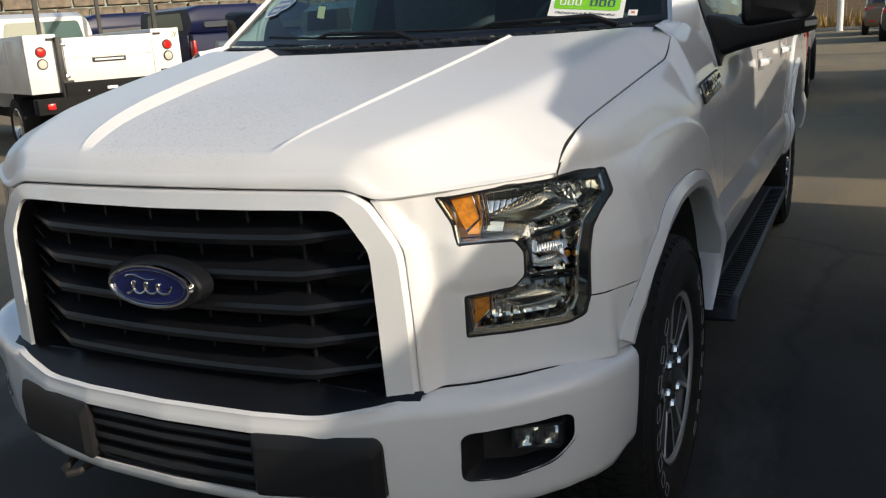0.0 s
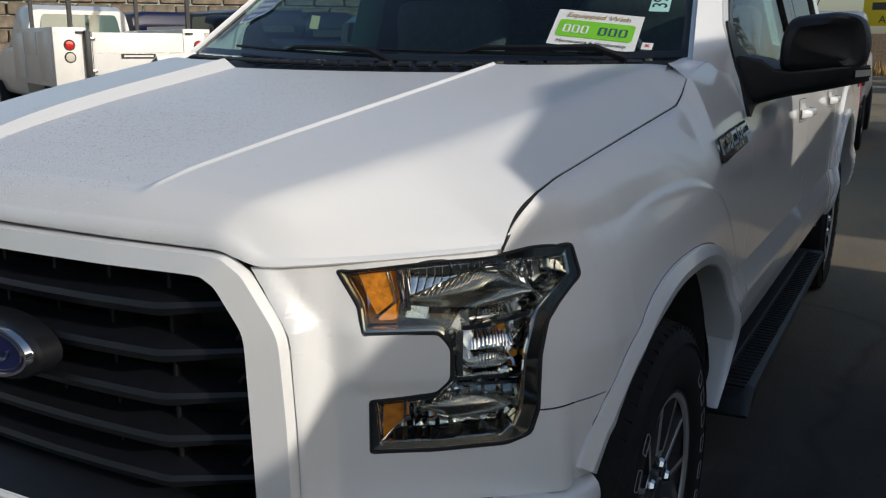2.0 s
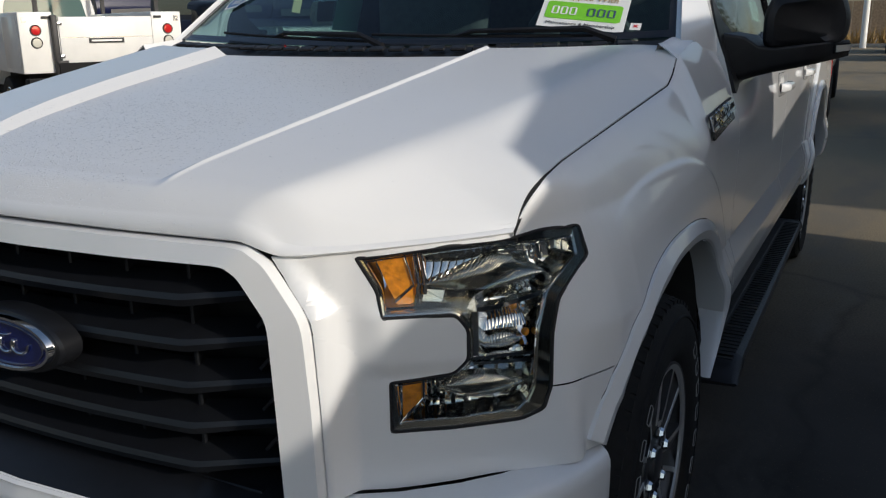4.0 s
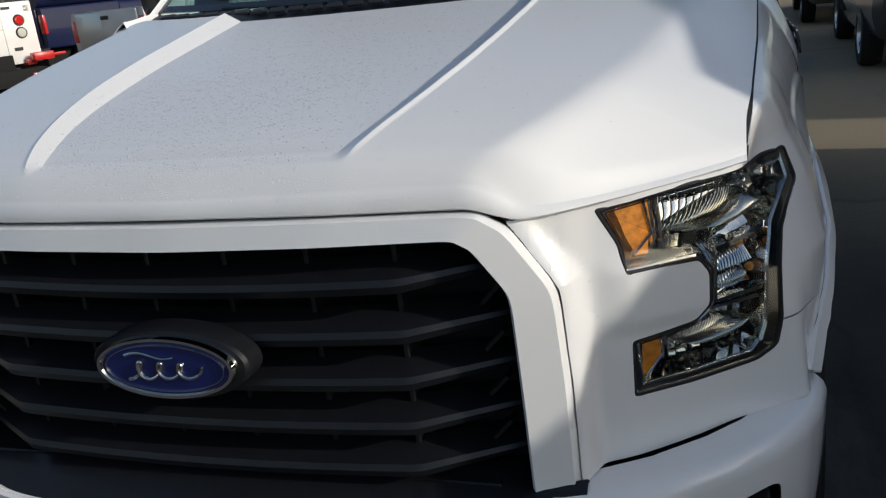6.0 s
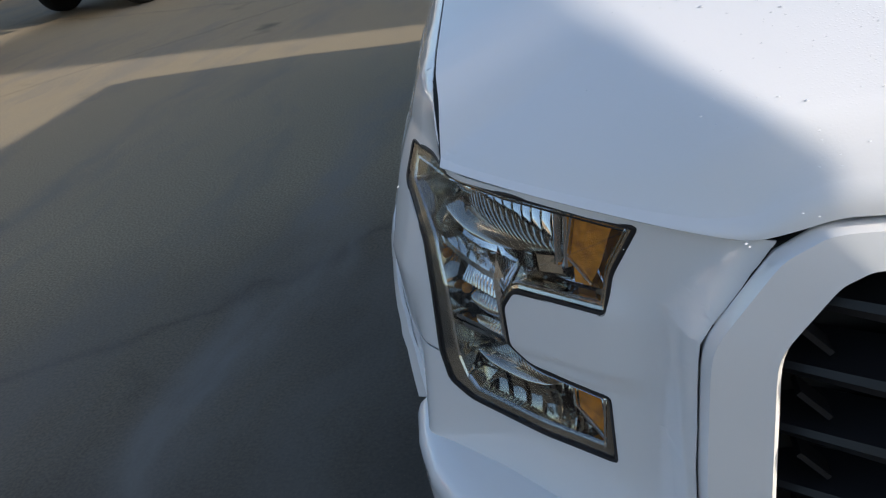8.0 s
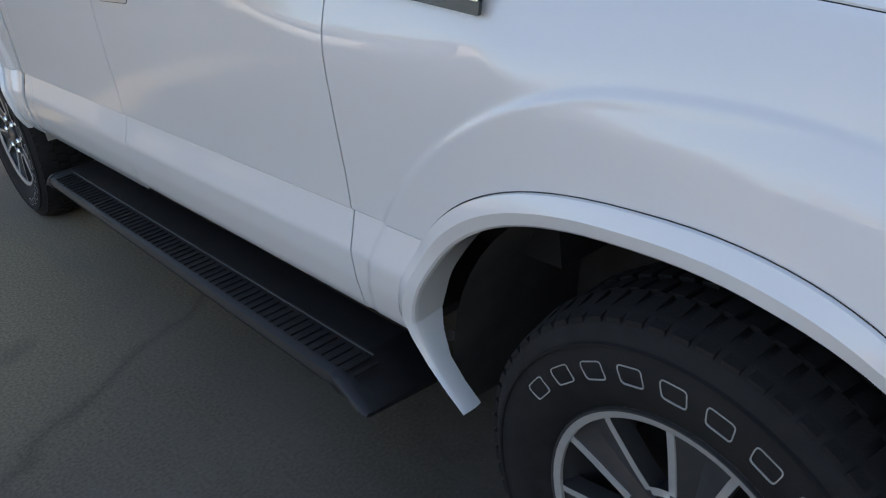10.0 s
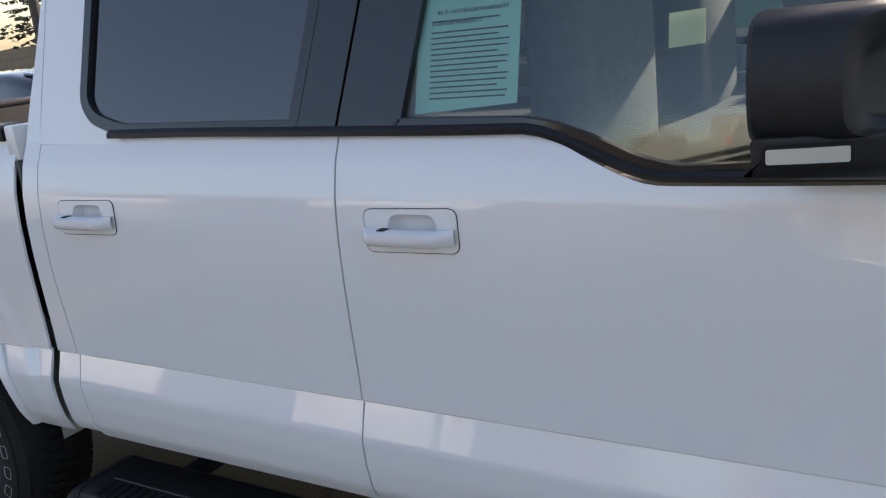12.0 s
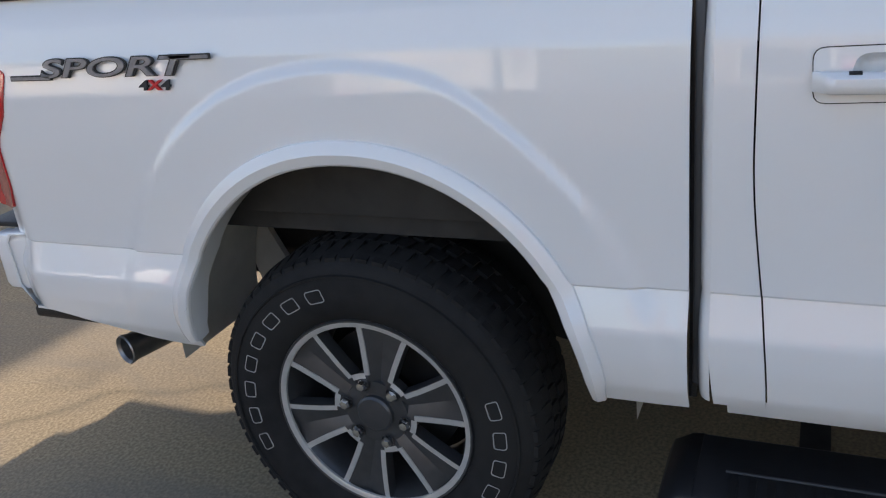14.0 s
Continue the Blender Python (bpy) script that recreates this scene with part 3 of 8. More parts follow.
# flares round the wheel openings: a proud band with a return into the well
def wheel_flare(s, front):
    yc, a, z0, b, n = (0.985, 0.525, 0.43, 0.475, 2.4) if front else (4.582, 0.472, 0.49, 0.514, 2.1)
    inner, outer = [], []
    for k in range(61):
        t = math.pi * (0.02 + 0.96 * k / 60)
        c, d = math.cos(t), math.sin(t)
        u, v = -math.copysign(abs(c) ** (2 / n), c), d ** (2 / n)
        p, q = Vector((yc + a * u, z0 + b * v)), Vector((yc + (a + 0.043) * u, z0 + (b + 0.053) * v))
        if front and (p.y < 0.60 if u > 0 else p.y < 0.645):
            continue
        if not front and p.y < (0.54 if u > 0 else 0.515):
            continue
        inner.append(p)
        outer.append(q)
    if front:      # the tail runs on forward to a tip below the sill
        inner += [Vector(p) for p in ((1.478, 0.57), (1.452, 0.525), (1.418, 0.483), (1.384, 0.449))]
        outer += [Vector(p) for p in ((1.512, 0.578), (1.474, 0.528), (1.428, 0.483), (1.386, 0.447))]
    rows = []
    m = len(inner) - 1
    for k, (p, q) in enumerate(zip(inner, outer)):
        e = (smooth(0, 2.5, k) if not front else 1) * (smooth(m, m - 2.5, k) if not front else 1)
        q = p.lerp(q, 0.7 + 0.3 * e)
        xi, xo = skin_x(p.x, max(p.y, 0.5)), skin_x(q.x, max(q.y, 0.5))
        if front and p.y < 0.6 and p.x > 1.2:
            xi = xo = 1.0 + side_off(1.5, 0.60) - 0.10 * (0.60 - p.y)
        g = p.lerp(q, 0.5)
        pts = [(xi - 0.03 - 0.045 * smooth(0.50, 0.66, p.y), p + (p - Vector((yc, z0))) * 0.012), (xi - 0.01, p), (xi + 0.006, p.lerp(q, 0.02)), (xi + 0.0105, p.lerp(q, 0.10)), ((xi + xo) / 2 + 0.0175, g),
               (xo + 0.0105, p.lerp(q, 0.88)), (xo + 0.0075, p.lerp(q, 0.975)), (xo - 0.004, q)]
        rows.append([Vector((x * s, v.x, v.y)) for x, v in pts])
    flare = part("wheel_flare", sheet_bm(rows), PAINT, truck, sharp=24)
    rows = []
    for p, q in zip(inner[3:-6 if front else -3], outer[3:-6 if front else -3]):
        w = (q - p).normalized() * 0.0026
        rows.append([Vector(((skin_x(v.x, max(v.y, 0.5)) + 0.0012) * s, v.x, v.y)) for v in (q - w, q, q + w * 0.5)])
    if front:
        part("flare_joint", sheet_bm(rows), TRIM, flare)


# front corner panels and fenders, with the opening for the lamp
def front_corner(s):
    i_arch = max(i for i, c in enumerate(PLAN) if c.y < 0.545)
    last = len(PLAN) - 1

    def low_edge(i):
        c = PLAN[i]
        low = (0.633 + 0.025 * smooth(0.62, 1.0, c.x) if s > 0 else 0.624 + 0.030 * smooth(0.62, 1.0, c.x)) if c.y < 0.62 else 0.0
        if c.y >= 0.462:
            low = max(arch_low(c.y, True, 0.567), 0.567 if c.y > 0.7 else 0.655)
        return low

    # the face round the lamp: laid flat as (column, height), holed, cut small, then bent to the corner
    bm = bmesh.new()
    c0, c1 = column_of(0.6105), column_of(0.5265)
    i0, i1 = int(c0) + 1, int(c1) + 1
    rim = [(c0, low_edge(i0))] + [(i, low_edge(i)) for i in range(i0, i_arch + 1)] + [(i, corner_top(i)) for i in range(i_arch, i1 - 1, -1)]
    rim += [(c1, corner_top(i1) - 0.001), (column_of(0.5560), 1.007), (column_of(0.5818), 0.971), (column_of(0.5955), 0.948), (column_of(0.598), 0.930), (column_of(0.6068), 0.80)]
    hole = [(column_of(x), z) for x, z in true_inset(rounded(LAMP, 0.008, 4), 0.002)]
    k = 0.01
    edges = []
    for loop in (rim, hole):
        vs = [bm.verts.new((a * k, b, 0)) for a, b in loop]
        edges += [bm.edges.new((vs[j - 1], vs[j])) for j in range(len(vs))]
    bmesh.ops.triangle_fill(bm, use_beauty=True, edges=edges)
    for f in bm.faces[:]:
        m = f.calc_center_median()
        if inside(hole, m.x / k, m.y):
            bm.faces.remove(f)
    cuts = [((i * k, 0, 0), (1, 0, 0)) for i in range(1, i_arch)]
    cuts += [((0, z, 0), (0, 1, 0)) for z in [0.65 + 0.016 * j for j in range(9)] + [0.797, 0.800] + [0.81 + 0.0075 * j for j in range(46)]]
    for co, no in cuts:
        bmesh.ops.bisect_plane(bm, geom=bm.verts[:] + bm.edges[:] + bm.faces[:], plane_co=co, plane_no=no)
    split = column_of(0.893)
    where = {f: f.calc_center_median().copy() for f in bm.faces}
    kind = {}
    for f, m in where.items():
        outer = m.x / k > split
        kind[f] = 2 if outer and 0.797 < m.y < 0.800 else (1 if (outer and m.y >= 0.80) or (m.x / k > column_of(0.85) and m.y > 1.0) else 0)
    halves = []
    for want in (0, 1):
        b = bmesh.new()
        made = {}
        for f in bm.faces:
            if kind[f] != want:
                continue
            q = []
            for v in f.verts:
                if v not in made:
                    made[v] = b.verts.new(corner_at(v.co.x / k, v.co.y))
                q.append(made[v])
            try:
                b.faces.new(q)
            except ValueError:
                pass
        halves.append(b)
    bm.free()
    fascia, fender = halves
    cols = []
    for i in range(i_arch - 1, last + 1):      # the first column laps under the face
        lo, hi = low_edge(i), corner_top(i)
        under = Vector((0.0008, 0, 0)) if i < i_arch else Vector((0, 0, 0))
        cols.append([fender.verts.new(corner_point(i, z, hi) - under) for z in rise_list(lo, hi, 20, 84)])
    for a, b in zip(cols, cols[1:]):
        for j in range(len(a) - 1):
            fender.faces.new((a[j], b[j], b[j + 1], a[j + 1]))
    for bm in (fascia, fender):
        bmesh.ops.remove_doubles(bm, verts=bm.verts[:], dist=2e-5)
        bmesh.ops.dissolve_degenerate(bm, dist=1e-5, edges=bm.edges[:])
        bmesh.ops.recalc_face_normals(bm, faces=bm.faces[:])
        thicken(bm, 0.0018)
        flip(bm, s)
    part("front_fascia", fascia, PAINT, truck, sharp=40)
    part("fender", fender, PAINT, truck, sharp=40)
    wheel_flare(s, True)
    # dark liner over the tyre
    rows = [[Vector((x * s, WHEEL_F + 0.03 + 0.50 * math.cos(a), 0.44 + 0.50 * math.sin(a))) for x in (0.955, 0.85, 0.68, 0.60)] for a in np.linspace(-0.1, math.pi + 0.1, 30)]
    part("wheel_arch_liner", sheet_bm(rows), LINER, truck)
    wall = [(WHEEL_F + 0.03 + 0.50 * math.cos(a), 0.44 + 0.50 * math.sin(a)) for a in np.linspace(-0.1, math.pi + 0.1, 30)]
    part("inner_wheel_wall", plate_bm(wall, lambda a, b: Vector((0.60 * s, a, b)), (0.004 * s, 0, 0)), LINER, truck)


both_sides(front_corner)


# ---- hood ----
def soft(f, x, w):
    """A curve evened out over a width."""
    return sum(f(x + w * d) * q for d, q in ((-1, 0.12), (-0.66, 0.16), (-0.33, 0.22), (0.33, 0.22), (0.66, 0.16), (1, 0.12)))


def crease_raw(y):
    return ip(y, (0.05, 0.147, 0.25, 0.35, 0.5, 0.7, 0.9, 1.112, 1.2), (0.240, 0.291, 0.333, 0.362, 0.392, 0.416, 0.431, 0.445, 0.451))


@functools.lru_cache(None)
def crease_x(y):
    return soft(crease_raw, y, 0.05)


def wall_width(y):
    return ip(y, (0.145, 0.165, 0.22, 0.5, 1.1), (0.012, 0.029, 0.034, 0.043, 0.049))


def mid_raw(y):
    return ip(y, (0.08, 0.115, 0.15, 0.22, 0.35, 0.5, 0.7, 0.9, 1.13, 1.3), (1.105, 1.136, 1.153, 1.177, 1.208, 1.235, 1.268, 1.298, 1.334, 1.360))


@functools.lru_cache(None)
def hood_mid(y):
    return soft(mid_raw, y, 0.03 + 0.05 * smooth(0.2, 0.4, y))


def hood_front_raw(x):
    x = abs(x)
    return ip(x, (0.0, 0.25, 0.50, 0.55, 0.60, 0.640, 0.69, 0.78, 0.854, 0.90), (0.088, 0.096, 0.118, 0.130, 0.154, 0.182, 0.216, 0.280, 0.345, 0.39))


def hood_front(x):
    return soft(hood_front_raw, abs(x), 0.04)


def seam_raw(x):
    return ip(abs(x), (0.0, 0.478, 0.500, 0.545, 0.69, 0.854, 0.95), (1.079, 1.077, 1.069, 1.054, 1.063, 1.076, 1.082))


def hood_z(x, y):
    x = abs(x)
    xc, ww = crease_x(y), wall_width(y)
    xe, edge = hood_rim(y)
    ridge = ip(y, (0.145, 0.172, 0.22, 0.5, 1.1), (0.0, 0.009, 0.013, 0.020, 0.025))
    mid = hood_mid(y) - 0.004 - ridge * 0.35
    if x <= xc - ww:
        return mid
    if x < xc:
        return mid + ridge * (1 - (xc - x) / ww)
    top = mid + ridge - 0.22 * ridge * smooth(0, 0.010, x - xc)
    # nearly level out to a soft fold, then falling to the edge
    xb = fold_x(y)
    s1 = 0.045
    s2 = (mid + ridge * 0.78 - edge - s1 * (xb - xc)) / (xe - xb)
    v = x - xb
    fall = 0.0 if v < -0.03 else (v if v > 0.03 else (v + 0.03) ** 2 / 0.12)
    return top - s1 * (min(x, xe) - xc) - (s2 - s1) * fall


@functools.lru_cache(None)
def hood_rim(y):
    """Half width and height of the hood's rim: along the fender, or along its front edge over the lamps."""
    if y > 0.352:
        return cut_x(y), cut_z(y)
    xs = np.linspace(0.45, 0.90, 46)
    x = max(0.57, ip(y, [hood_front(v) for v in xs], xs))
    return x, soft(seam_raw, x, 0.012)


@functools.lru_cache(None)
def fold_x(y):
    """Where the hood's upper face folds over towards the fender."""
    return soft(lambda v: ip(v, (0.10, 0.14, 0.20, 0.30, 0.50, 0.80, 1.10, 1.30), (0.46, 0.508, 0.559, 0.614, 0.695, 0.765, 0.800, 0.815)), y, 0.04)


def hood_surface(x, y, yf):
    """Height with the rolled front edge."""
    d = y - yf
    ax = abs(x)
    seam = soft(seam_raw, ax, 0.012)
    side = smooth(0.44, 0.68, ax)
    roll = 0.055 - 0.020 * side
    z = hood_z(x, max(y, yf + 0.012))
    k = min(1, d / roll)
    blend = math.sqrt(max(0, 1 - (1 - k) ** 2)) * (1 - side) + (1 - (1 - k) ** (1.7 + 1.1 * smooth(0.70, 0.85, ax))) * side
    return seam + (z - seam) * blend


def build_hood():
    """Columns run back along the ridges, so that their edges stay crisp."""
    def col_x(u, y):
        xc, ww, xe = crease_x(y), wall_width(y), cut_x(max(y, 0.36)) - 0.0034 - 0.0036 * smooth(0.47, 0.40, y)
        xe = 0.854 + (xe - 0.854) * smooth(0.30, 0.5, y)
        if u <= 0.34:
            return (xc - ww) * u / 0.34
        if u <= 0.40:
            return xc - ww + ww * (u - 0.34) / 0.06
        return xc + (xe - xc) * (u - 0.40) / 0.60
    us = list(np.linspace(0, 0.34, 24)) + [0.36, 0.38, 0.40, 0.404, 0.408, 0.412, 0.417, 0.423, 0.43] + list(np.linspace(0.44, 1, 60))
    half = []
    for u in us:
        yf = 0.12
        for _ in range(6):
            yf = hood_front(col_x(u, yf))
        yr = 1.118 + 0.245 * u ** 2.4
        col = []
        for k in range(120):
            y = yf + (yr - yf) * (k / 119) ** 1.8
            x = col_x(u, y)
            col.append(Vector((x, y, hood_surface(x, y, yf))))
        half.append(col)
    rows = [[Vector((-p.x, p.y, p.z)) for p in c] for c in reversed(half[1:])] + half
    bm = sheet_bm(rows)
    thicken(bm, (0, 0.007, -0.004))
    part("hood", bm, HOODPAINT, truck, sharp=15)


build_hood()


# dark body under the panels, seen through the joints
def build_core():
    part("engine_bay", box_bm(-0.58, 0.58, 0.45, 1.40, 0.60, 1.02), GAPM, truck)
    part("cab_shell", box_bm(-0.93, 0.93, 1.56, 3.86, 0.56, 1.20), GAPM, truck)
    part("radiator_support", box_bm(-0.52, 0.52, 0.22, 0.44, 0.55, 1.02), GAPM, truck)
    part("firewall", box_bm(-0.82, 0.82, 1.30, 1.54, 0.7, 1.245), GAPM, truck)
    for s in (1, -1):
        part("inner_fender", box_bm(min(0.60 * s, 0.83 * s), max(0.60 * s, 0.83 * s), 0.47, 1.45, 0.99, 1.03), GAPM, truck)
        # dark gutter under the joint between hood and fender
        rows = [[Vector(((cut_x(y) + d) * s, y, cut_z(y) - h)) for d, h in ((-0.02, 0.04 - 0.02 * smooth(0.5, 0.42, y)), (-0.003, 0.010), (0.003, 0.03 - 0.012 * smooth(0.5, 0.42, y)))] for y in np.linspace(0.44, 1.27, 34)]
        part("fender_gutter", sheet_bm(rows), GAPM, truck)
        # black strip set into that joint
        rows = []
        for y in np.linspace(0.349, 1.24, 80):
            xe = 0.854 + (cut_x(max(y, 0.36)) - 0.0034 - 0.0036 * smooth(0.47, 0.40, y) - 0.854) * smooth(0.30, 0.5, y)
            zh, zf = hood_surface(xe, y, hood_front(xe)), cut_z(y) - 0.0018
            d = 0.0012 + 0.0018 * smooth(0.44, 0.60, y)
            near = 0.0022 * smooth(0.42, 0.385, y)
            rows.append([Vector(((xe - 0.003) * s, y, zh - d - 0.003)), Vector((xe * s, y, zh - d)), Vector(((xe + cut_x(y)) / 2 * s, y, (zh + zf) / 2 - d)), Vector(((cut_x(y) - near) * s, y, zf - d)), Vector(((cut_x(y) + 0.0012 - near) * s, y, zf - d - 0.006))])
        part("hood_seal", sheet_bm(rows), GAPM, truck)


build_core()


# ---- grille ----
def surround_y(x):
    return 0.083 + 0.115 * x * x


def build_grille():
    half_o = [(0.0, 1.071), (0.25, 1.071), (0.488, 1.070), (0.531, 1.043), (0.5935, 0.950), (0.604, 0.80), (0.608, 0.631)]
    half_i = [(0.0, 1.028), (0.25, 1.030), (0.452, 1.033), (0.478, 1.018), (0.527, 0.948), (0.533, 0.80), (0.539, 0.624)]
    rows, seal, lining = [], [], []
    for (xo, zo), (xi, zi) in zip([(-x, z) for x, z in reversed(half_o[1:])] + half_o, [(-x, z) for x, z in reversed(half_i[1:])] + half_i):
        o, i = Vector((xo, surround_y(xo) + 0.012, zo)), Vector((xi, surround_y(xi) + 0.004, zi))
        m1, m2 = o.lerp(i, 0.10) + Vector((0, -0.013, 0)), o.lerp(i, 0.93) + Vector((0, -0.015, 0))
        w = (o - i)
        w.y = 0
        w = w.normalized() * smooth(0.49, 0.57, abs(xo))
        i = i + Vector((0, -0.007, 0))
        rows.append([o + w * 0.002 + Vector((0, 0.042, 0)), o + w * 0.001 + Vector((0, 0.014, 0)), o, m1, m2, i])
        lining.append([i + Vector((0, 0.0005, 0)), i + Vector((0, 0.05, 0))])
        back = o + w * 0.004 + Vector((0, 0.052, 0))
        up = Vector((0, 0, 0.008)) * (1 - smooth(0.49, 0.57, abs(xo)))
        seal.append([back + w * 0.04 + Vector((0, 0.03, 0)), back + w * 0.008 + up, back, o + Vector((0, 0.03, 0)), o + Vector((0, 0.004, 0)) + up * 0.3])
    fine = []
    for a, b in zip(rows, rows[1:]):
        for k in range(10):
            fine.append([p.lerp(q, k / 10) for p, q in zip(a, b)])
    fine.append(rows[-1])
    for _ in range(3):      # round the corners a little
        fine = [fine[0]] + [[(a + b * 2 + c) / 4 for a, b, c in zip(*fine[k - 1:k + 2])] for k in range(1, len(fine) - 1)] + [fine[-1]]
    part("surround_seal", sheet_bm(seal), GAPM, truck)
    part("surround_lining", sheet_bm(lining), GRILLE, truck)
    part("grille_surround", sheet_bm(fine), PAINT, truck, sharp=28)
    # bars
    for z in (0.972, 0.892, 0.816, 0.741, 0.668):
        rows = []
        for x in [-0.535, -0.50, -0.45, -0.41, -0.375, -0.36, -0.3, -0.2, -0.1, 0, 0.1, 0.2, 0.3, 0.36, 0.375, 0.41, 0.45, 0.50, 0.535]:
            ax = abs(x)
            y = 0.076 + 0.055 * ax * ax if ax <= 0.37 else 0.0835 + (ax - 0.37) * 0.50
            zz = z - 0.008 * (1 - (ax / 0.37) ** 2) if ax <= 0.37 else z + (ax - 0.37) * 0.07
            f = 1.0 if ax <= 0.37 else max(0.55, 1 - (ax - 0.37) * 2.4)
            rows.append([Vector((x, y, zz)), Vector((x, y + 0.004, zz + 0.010 * f)), Vector((x, y + 0.060, zz + 0.032 * f)), Vector((x, y + 0.075, zz + 0.02 * f)),
                         Vector((x, y + 0.06, zz - 0.016 * f)), Vector((x, y + 0.006, zz - 0.013 * f))])
        part("grille_bar", sheet_bm(rows, closed=True), GRILLE, truck, sharp=25)
    for x in (-0.357, -0.214, -0.071, 0.071, 0.214, 0.357):
        part("grille_upright", box_bm(x - 0.004, x + 0.004, 0.125, 0.19, 0.63, 1.03, 0.001, 1), GRILLE, truck)
    # slanted ribs at both ends
    for s in (1, -1):
        for z in (0.985, 0.935, 0.86, 0.785, 0.71):
            bm = box_bm(-0.003, 0.003, 0.0, 0.03, -0.022, 0.022)
            bm.transform(Matrix.Translation((0.49 * s, 0.15, z)) @ Matrix.Rotation(0.75 * s, 4, "Y"))
            part("grille_rib", bm, GRILLE, truck)
    part("grille_frame", sheet_bm([[Vector((s * 0.545, surround_y(0.545) + 0.03 + d, z)) for d in (0.0, 0.09)] for s, z in
         ((-1, 0.62), (-1, 0.96), (-0.86, 1.045), (0, 1.04), (0.86, 1.045), (1, 0.96), (1, 0.62))]), GRILLE, truck)
    part("grille_backing", box_bm(-0.56, 0.56, 0.20, 0.215, 0.58, 1.05), GAPM, truck)
    # lower mesh strip below the bars
    for x0 in (-0.50, -0.25, 0.0, 0.25):
        part("grille_slot", box_bm(x0 + 0.012, x0 + 0.238, 0.115, 0.16, 0.628, 0.634, 0.002, 1), GRILLE, truck)
    # black step pad above the bumper
    rows = []
    for x in np.linspace(-0.62, 0.62, 41):
        yb, by, top = surround_y(x) + 0.012, bumper_y(x), bumper_top(x)
        rows.append([Vector((x, yb + 0.06, 0.640)), Vector((x, yb, 0.632)), Vector((x, yb * 0.4 + by * 0.6 + 0.02, top + 0.016)), Vector((x, by + 0.030, top + 0.006)), Vector((x, by + 0.016, top - 0.004)), Vector((x, by + 0.03, top - 0.03))])
    part("step_pad", sheet_bm(rows), GRILLE, truck)


def bumper_top(x):
    ax = abs(x)
    return 0.588 + 0.041 * smooth(0.36, 0.64, ax) + 0.022 * smooth(0.60, 0.99, ax)


def bumper_y(x):
    return ip(abs(x), (0, 0.25, 0.42, 0.55, 0.66, 0.75, 0.84, 0.90, 0.945, 0.975, 0.99), (-0.005, 0.006, 0.03, 0.066, 0.108, 0.152, 0.215, 0.272, 0.335, 0.41, 0.485))


build_grille()


